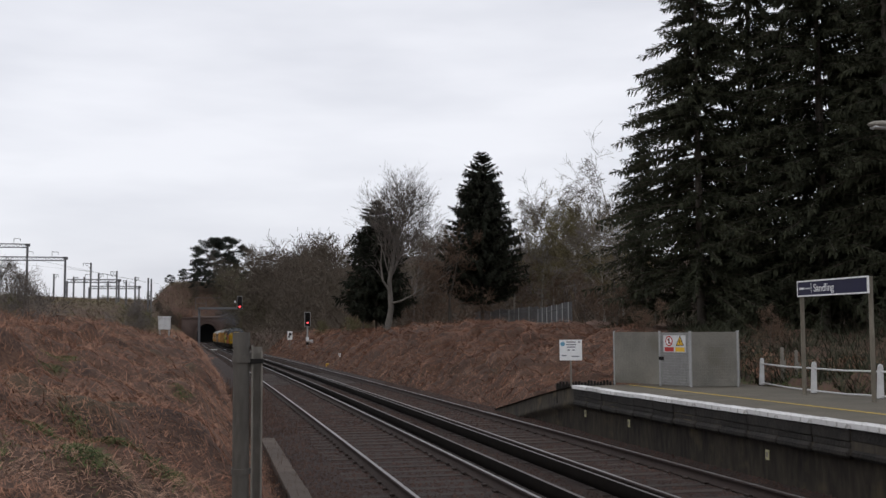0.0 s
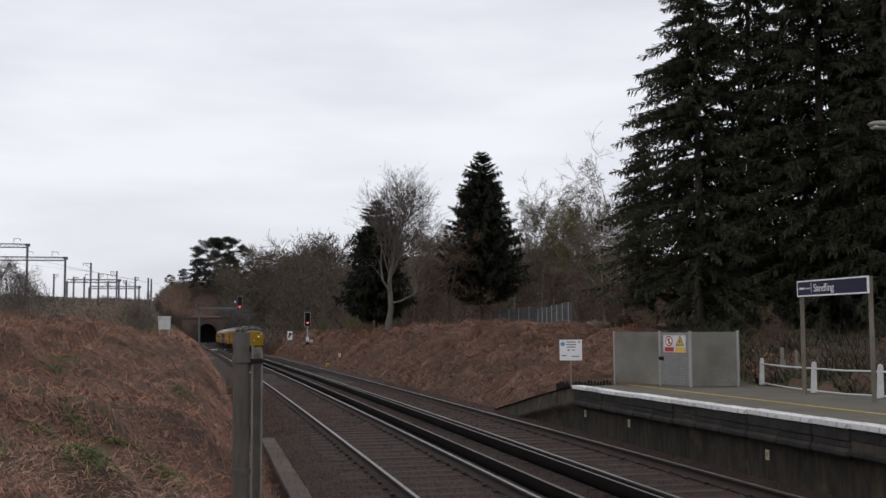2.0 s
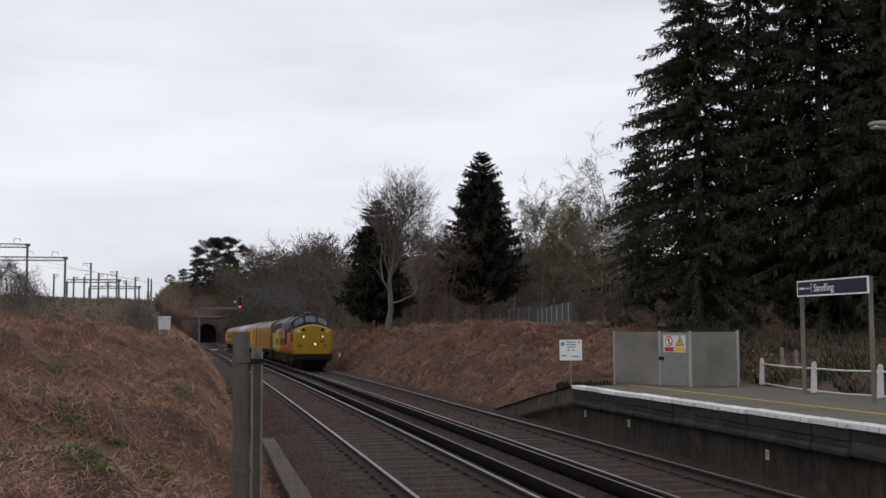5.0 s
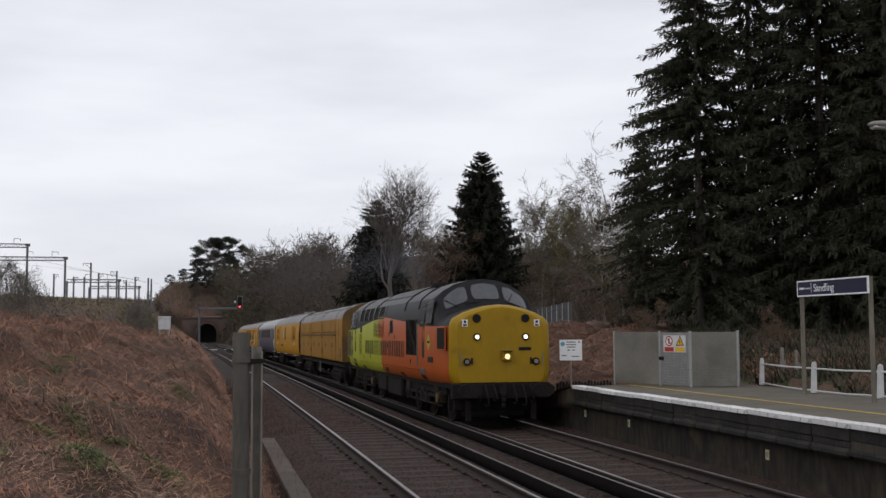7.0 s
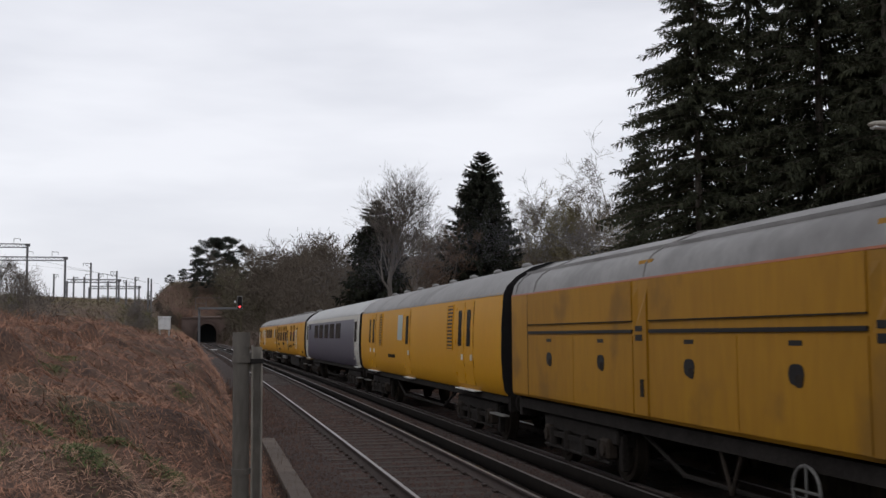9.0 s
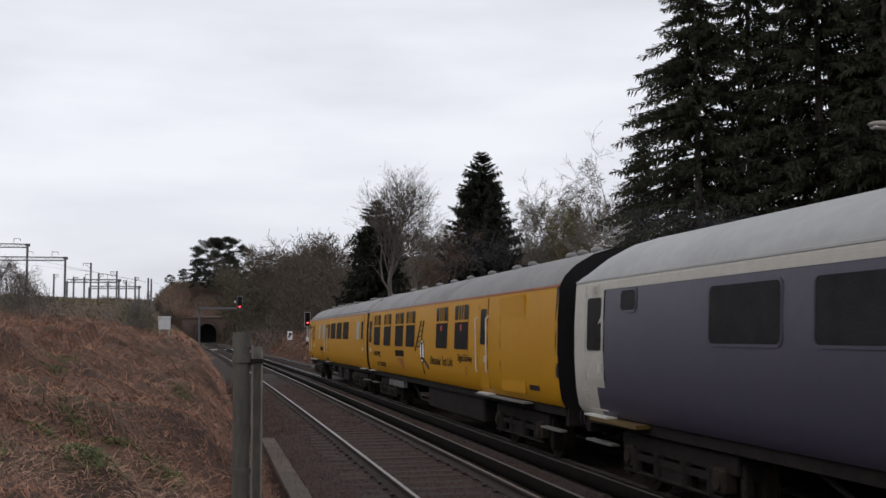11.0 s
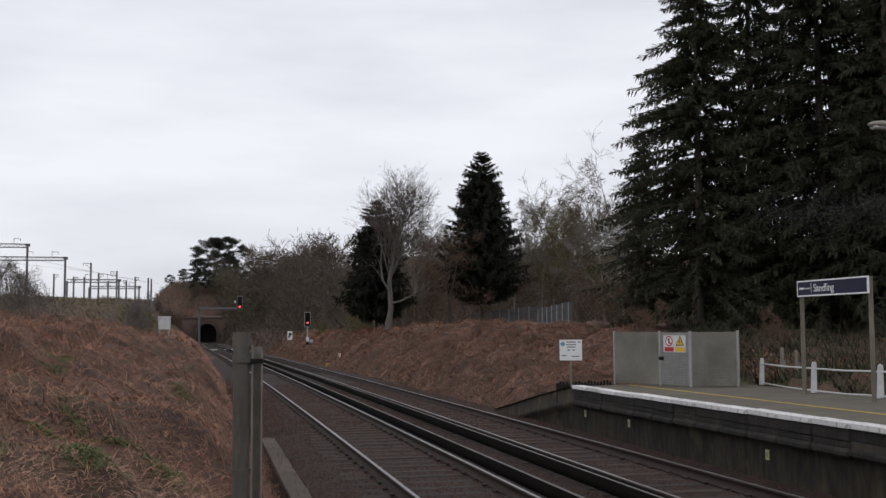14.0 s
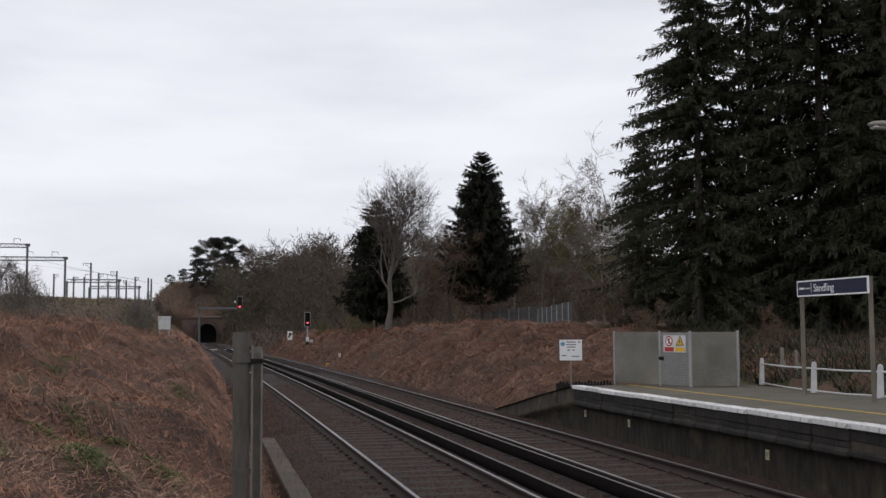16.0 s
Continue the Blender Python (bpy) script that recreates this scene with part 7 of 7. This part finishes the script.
def build_test():
    def choose(p, row):
        return 2 if row < 0 else 1 if row >= 6 else 0

    v, c, o = coach_base("test_coach", 77.15, 97.1, COACH, "yellow survey coach with windows, emblem and roof vents", [T_YELLOW, T_CROOF, T_BLACK], choose)
    P = COACH
    side_plate("gutter_line", P, -c, c, 2.84, 2.875, 0.0, 0.014, T_GUTTER, v)
    for a, b in ((94.62, 95.88), (92.65, 93.9), (90.6, 91.88), (88.9, 90.15), (84.98, 86.2), (83.01, 84.25)):
        coach_window(v, P, a + o, b + o, 1.78, 2.73, T_GLASS, T_YELLOW, vents=True)
    coach_door(v, P, 81.45 + o, 82.1 + o, 1.05, 2.8, T_YELLOW, window=(0.12, 0.78, 1.9, 2.6))
    sl = side_plate("sliding_door", P, 78.95 + o, 80.5 + o, 1.06, 2.8, 0.0, 0.03, T_YELLOW, v, r=0.08)
    side_plate("door_gap", P, 80.5 + o, 80.53 + o, 1.06, 2.8, 0.0, 0.004, T_UNDER, sl)
    side_plate("end_panel", P, -c, -c + 0.12, 0.98, 2.84, 0.0, 0.006, T_BLACK, v)
    coach_door(v, P, 96.35 + o, 96.9 + o, 1.05, 2.78, T_YELLOW, window=(0.1, 0.85, 1.87, 2.56), rails=False)
    part("step_rail", boxes((-1.36, -1.2, 78.9 + o, 82.3 + o, 0.90, 0.93)), T_STEP, v)
    dark = T_UNDER
    side_text(v, P, "Improving", 95.86 + o, 1.46, 0.29, dark, 1.10)
    side_text(v, P, "Your Railway", 95.36 + o, 1.14, 0.29, dark, 1.10)
    side_text(v, P, "Ultrasonic Test Unit", 86.93 + o, 1.39, 0.30, dark, 0.98)
    side_text(v, P, "Digital Railway", 83.98 + o, 1.53, 0.22, T_UNDER_BROWN)
    for k in range(5):
        a = k * 2 * math.pi / 5
        side_plate("star_mark", P, 83.25 + 0.07 * math.cos(a) - 0.03 + o, 83.25 + 0.07 * math.cos(a) + 0.03 + o, 1.33 + 0.07 * math.sin(a) - 0.03, 1.33 + 0.07 * math.sin(a) + 0.03, 0.0, 0.004, T_GUTTER, v, r=0.02)
    for b in (85.6, 83.63):
        side_plate("window_sticker", P, b - 0.07 + o, b + 0.07 + o, 2.18, 2.32, 0.016, 0.003, M_RED, v, r=0.06)
    mark_on(v, P, 90.55 + o, 91.8 + o, 1.5)
    side_plate("number_bar", P, 78.2 + o, 78.75 + o, 1.15, 1.24, 0.0, 0.004, T_UNDER_BROWN, v)
    # rail emblem: a track running off behind a lens on a handle
    e = side_plate("emblem_ring", P, 87.62 + o, 88.12 + o, 1.38, 2.0, 0.006, 0.005, T_BLACK, v, r=0.25)
    side_plate("emblem_lens", P, 87.66 + o, 88.08 + o, 1.42, 1.96, 0.012, 0.004, M_WHITE, e, r=0.21)
    for a, b, z0, z1 in ((87.74, 88.0, 1.86, 1.91), (87.82, 87.92, 1.5, 1.88), (87.72, 88.02, 1.47, 1.53)):
        side_plate("rail_section", P, a + o, b + o, z0, z1, 0.017, 0.003, T_UNDER_BROWN, e)

    def bar(name, y0, z0, y1, z1, r):
        part(name, rods(((-half_width(P, z0) - 0.004, y0 + o, z0), (-half_width(P, z1) - 0.004, y1 + o, z1), r), n=6), T_BLACK, e)

    bar("track_line", 88.75, 1.7, 88.05, 2.45, 0.025)
    bar("track_line", 87.95, 1.95, 87.72, 2.45, 0.022)
    for k in range(5):
        t = k / 4.5
        bar("sleeper_line", 88.6 - 0.5 * t, 1.8 + 0.6 * t, 88.15 - 0.35 * t, 1.8 + 0.6 * t, 0.016)
    bar("lens_handle", 87.68, 1.48, 87.1, 1.28, 0.028)
    bar("lens_handle", 87.86, 1.38, 87.75, 1.12, 0.018)
    roof_vents(v, [77.9 + o, 78.6 + o, 79.2 + o, 81.5 + o, 82.6 + o, 84.6 + o, 86.6 + o, 88.4 + o, 90.2 + o, 92.2 + o, 94.0 + o])
    part("roof_pipe", rods(((-0.9, 96.5 + o, 3.22), (-0.5, 96.9 + o, 3.44), 0.03), ((-0.5, 96.9 + o, 3.44), (-0.1, 96.6 + o, 3.48), 0.03)), T_CROOF_PALE, v)
    part("end_handrail", rods(((-1.22, c + 0.05, 1.15), (-1.24, c + 0.10, 1.5), 0.018), ((-1.24, c + 0.10, 1.5), (-1.20, c + 0.10, 2.5), 0.018), ((-1.20, c + 0.10, 2.5), (-1.12, c + 0.02, 2.75), 0.018)), T_RAIL, v)
    part("equipment_box", boxes((-1.1, 1.1, 82.6 + o, 88.2 + o, 0.28, 0.84), bevel=0.04), T_UNDER, v)
    for k in range(6):
        part("battery_cover", boxes((-1.14, -1.0, 91.6 + o + k * 0.42, 91.9 + o + k * 0.42, 0.58, 0.76), bevel=0.015), T_STEP, v)


def mark_on(v, P, y0, y1, z):
    """Operator's mark as plain shapes: a dark bar row above three red slanted blades."""
    block_word(v, P, y0 - 0.05, y1 + 0.05, z, z + 0.17, 11, T_UNDER, 0.25)
    red = T_GUTTER
    for a, b, h in ((0.0, 0.48, 0.10), (0.05, 0.28, 0.20), (0.05, 0.12, 0.33)):
        bm = bmesh.new()
        L = y1 - y0
        pts = [(y0 + L * a * 0.3, z - 0.06), (y0 + L * (b + 0.4), z - 0.05), (y0 + L * (b + 0.3), z - 0.05 - h * 0.4), (y0 + L * a * 0.3 + 0.02, z - 0.06 - h)]
        bm.faces.new([bm.verts.new((-half_width(P, q) - 0.004 - h * 0.01, p, q)) for p, q in pts])
        part("mark_blade", bm, red, v)


def build_tail():
    def choose(p, row):
        return (2 if p.y < 0 else 0) if row < 0 else 1 if row >= 6 else 0

    v, c, o = coach_base("end_coach", 97.55, 117.45, COACH, "yellow rear coach with long windows and domed roof", [T_YELLOW, T_CROOF, T_BLACK], choose, dome=0.75)
    P = COACH
    side_plate("gutter_line", P, -c, c, 2.83, 2.87, 0.0, 0.014, T_GUTTER, v)
    side_plate("roof_strip", P, -c, c, 2.93, 2.945, 0.0, 0.008, T_UNDER_BROWN, v)
    for a, b in ((106.2, 107.8), (104.15, 105.8), (102.1, 103.75)):
        coach_window(v, P, a + o, b + o, 1.96, 2.62, T_GLASS, T_YELLOW)
    side_plate("blanked_window", P, 100.4 + o, 101.75 + o, 1.9, 2.6, 0.0, 0.008, T_YELLOW, v, r=0.1)
    for a, b in ((111.88, 112.6), (110.15, 110.9), (99.25, 99.95)):
        coach_window(v, P, a + o, b + o, 1.95, 2.59, T_FROST, T_YELLOW)
    coach_window(v, P, 116.75 + o, 117.2 + o, 2.0, 2.70, T_GLASS, T_YELLOW)
    coach_window(v, P, 108.2 + o, 108.7 + o, 1.97, 2.59, T_GLASS, T_YELLOW)
    coach_door(v, P, 115.75 + o, 116.4 + o, 1.03, 2.8, T_YELLOW, window=(0.12, 0.82, 1.94, 2.57))
    coach_door(v, P, 114.4 + o, 115.35 + o, 0.98, 2.8, T_YELLOW, window=(0.25, 0.75, 1.87, 2.57), rails=False)
    coach_door(v, P, 108.9 + o, 109.75 + o, 1.03, 2.8, T_YELLOW, window=(0.2, 0.72, 1.96, 2.57))
    coach_door(v, P, 98.2 + o, 98.9 + o, 1.03, 2.78, T_YELLOW, window=(0.2, 0.8, 1.96, 2.58), rails=False)
    for b in (115.8, 109.0):
        side_plate("step_recess", P, b + o, b + 0.55 + o, 0.98, 1.12, 0.008, 0.006, T_BLACK, v)
    mark_on(v, P, 110.85 + o, 111.85 + o, 1.42)
    side_plate("number_bar", P, 116.75 + o, 117.0 + o, 1.22, 1.28, 0.0, 0.004, T_UNDER_BROWN, v)
    for b in (113.0, 110.6, 108.0, 105.4, 101.0):
        part("roof_vent", boxes((-0.55, -0.1, b + o, b + o + 0.7, 3.40, 3.50), bevel=0.03), T_CROOF, v)
    part("roof_cable", rods(((-0.7, 98.0 + o, 3.32), (-0.8, 101.2 + o, 3.28), 0.02), n=6), T_UNDER, v)
    for b, w, h in ((103.6, 1.6, 0.55), (105.8, 1.3, 0.5), (108.2, 0.9, 0.35)):
        part("equipment_box", boxes((-1.1, 1.1, b + o, b + w + o, 0.85 - h, 0.86), bevel=0.04), T_UNDER, v)
        part("box_label", boxes((-1.106, -1.098, b + 0.4 + o, b + 0.6 + o, 0.68, 0.74)), T_STEP, v)
    bm = bmesh.new()
    rod(bm, (-0.9, 101.2 + o, 0.55), (-0.9, 102.6 + o, 0.55), 0.22, n=16)
    part("air_tank", bm, T_UNDER_BROWN, v)
    for zz, yy in ((0.72, 117.1), (0.45, 117.1), (0.72, 113.9)):
        part("foot_board", boxes((-1.28, -1.1, yy - 0.5 + o, yy + o, zz, zz + 0.025)), T_STEP, v)


M_SMOKE = mat("smoke_fleck", (0.10, 0.10, 0.112), (0.14, 0.14, 0.155), 1.0, scale=0.5, spec=0.0)


def build_smoke():
    """Exhaust that trails over the train: thin clouds of soot flecks in three lengths, each wider than the one before."""
    rng = np.random.default_rng(77)
    for k, (d0, d1, n) in enumerate(((0.0, 14.0, 15000), (14.0, 34.0, 19000), (34.0, 62.0, 13000))):
        d = rng.uniform(d0, d1, n)
        r = 0.14 + 0.33 * d ** 0.5
        puff = 1 + 0.35 * np.sin(d * 1.3 + k)
        x = 0.3 * np.sin(d * 0.21) - 0.012 * d + np.clip(rng.normal(0, 0.55, n), -1.2, 1.2) * r
        z = 3.75 + 0.50 * d ** 0.45 + np.clip(rng.normal(0, 0.5, n), -1.1, 1.1) * r * puff
        keep = z > 3.55
        x, z, y = x[keep], z[keep], d[keep] - (d0 + d1) / 2
        C = np.stack([x, y, z], 1)
        A, B = rng.normal(0, 1, C.shape), rng.normal(0, 1, C.shape)
        s = (0.004 + 0.004 * rng.random(len(C)) + 0.00006 * d[keep])[:, None]
        V = np.stack([C - A * s, C + B * s, C + A * s, C - B * s], 1).reshape(-1, 3)
        ob = raw("exhaust_smoke", V, np.arange(4 * len(C)).reshape(-1, 4), M_SMOKE)
        tagged(ob, "thin grey diesel smoke trailing over the train", "smoke", "exhaust smoke", "stuff")
        SMOKE.append((ob, 9.4 + (d0 + d1) / 2, (d1 - d0) / 2, 7.0 - 0.3 * k))


build_smoke()


for build in (build_loco, build_van, build_brake, build_blue, build_test, build_tail):
    build()


def line_pose(y, half):
    """Pose of a vehicle on the far line with its middle at y; local +y points away from the platform end."""
    a, b = y - half, y + half
    xa, xb, za, zb = FAR_C + float(bend(a)), FAR_C + float(bend(b)), float(level(a)), float(level(b))
    return Matrix.Translation(((xa + xb) / 2, y, (za + zb) / 2)) @ pose(0, 0, 0, math.degrees(math.atan2(zb - za, b - a)), 0, -math.degrees(math.atan2(xb - xa, b - a)))


def motions():
    """The train runs through at a steady speed and its wheels roll."""
    for ob, back, half in VEHICLES:
        rows = []
        for k in range(33):
            t = k * 0.5
            rows.append((t, line_pose(NOSE_Y - SPEED * (t - 7.0) + back, half)))
        walk(ob, rows)
    # the smoke trails the locomotive, then hangs in the cutting and drifts off over the bank
    for ob, back, half, stop in SMOKE:
        rows = []
        for k in range(33):
            t = k * 0.5
            lag = max(0.0, t - stop)
            m = line_pose(NOSE_Y - SPEED * (min(t, stop) - 7.0 + 0.25 * (1 - math.exp(-4 * lag))) + back, half)
            rows.append((t, Matrix.Translation((2.6 * max(0.0, lag - 0.5), 0, 0.25 * lag)) @ m))
        walk(ob, rows)
    step = SPEED / FPS
    for w, y, r in WHEELS:
        walk(w, [(k / FPS, pose(0, y, r, math.degrees(k * step / r) % 360.0)) for k in range(int(CLIP * FPS) + 1)])
motions()
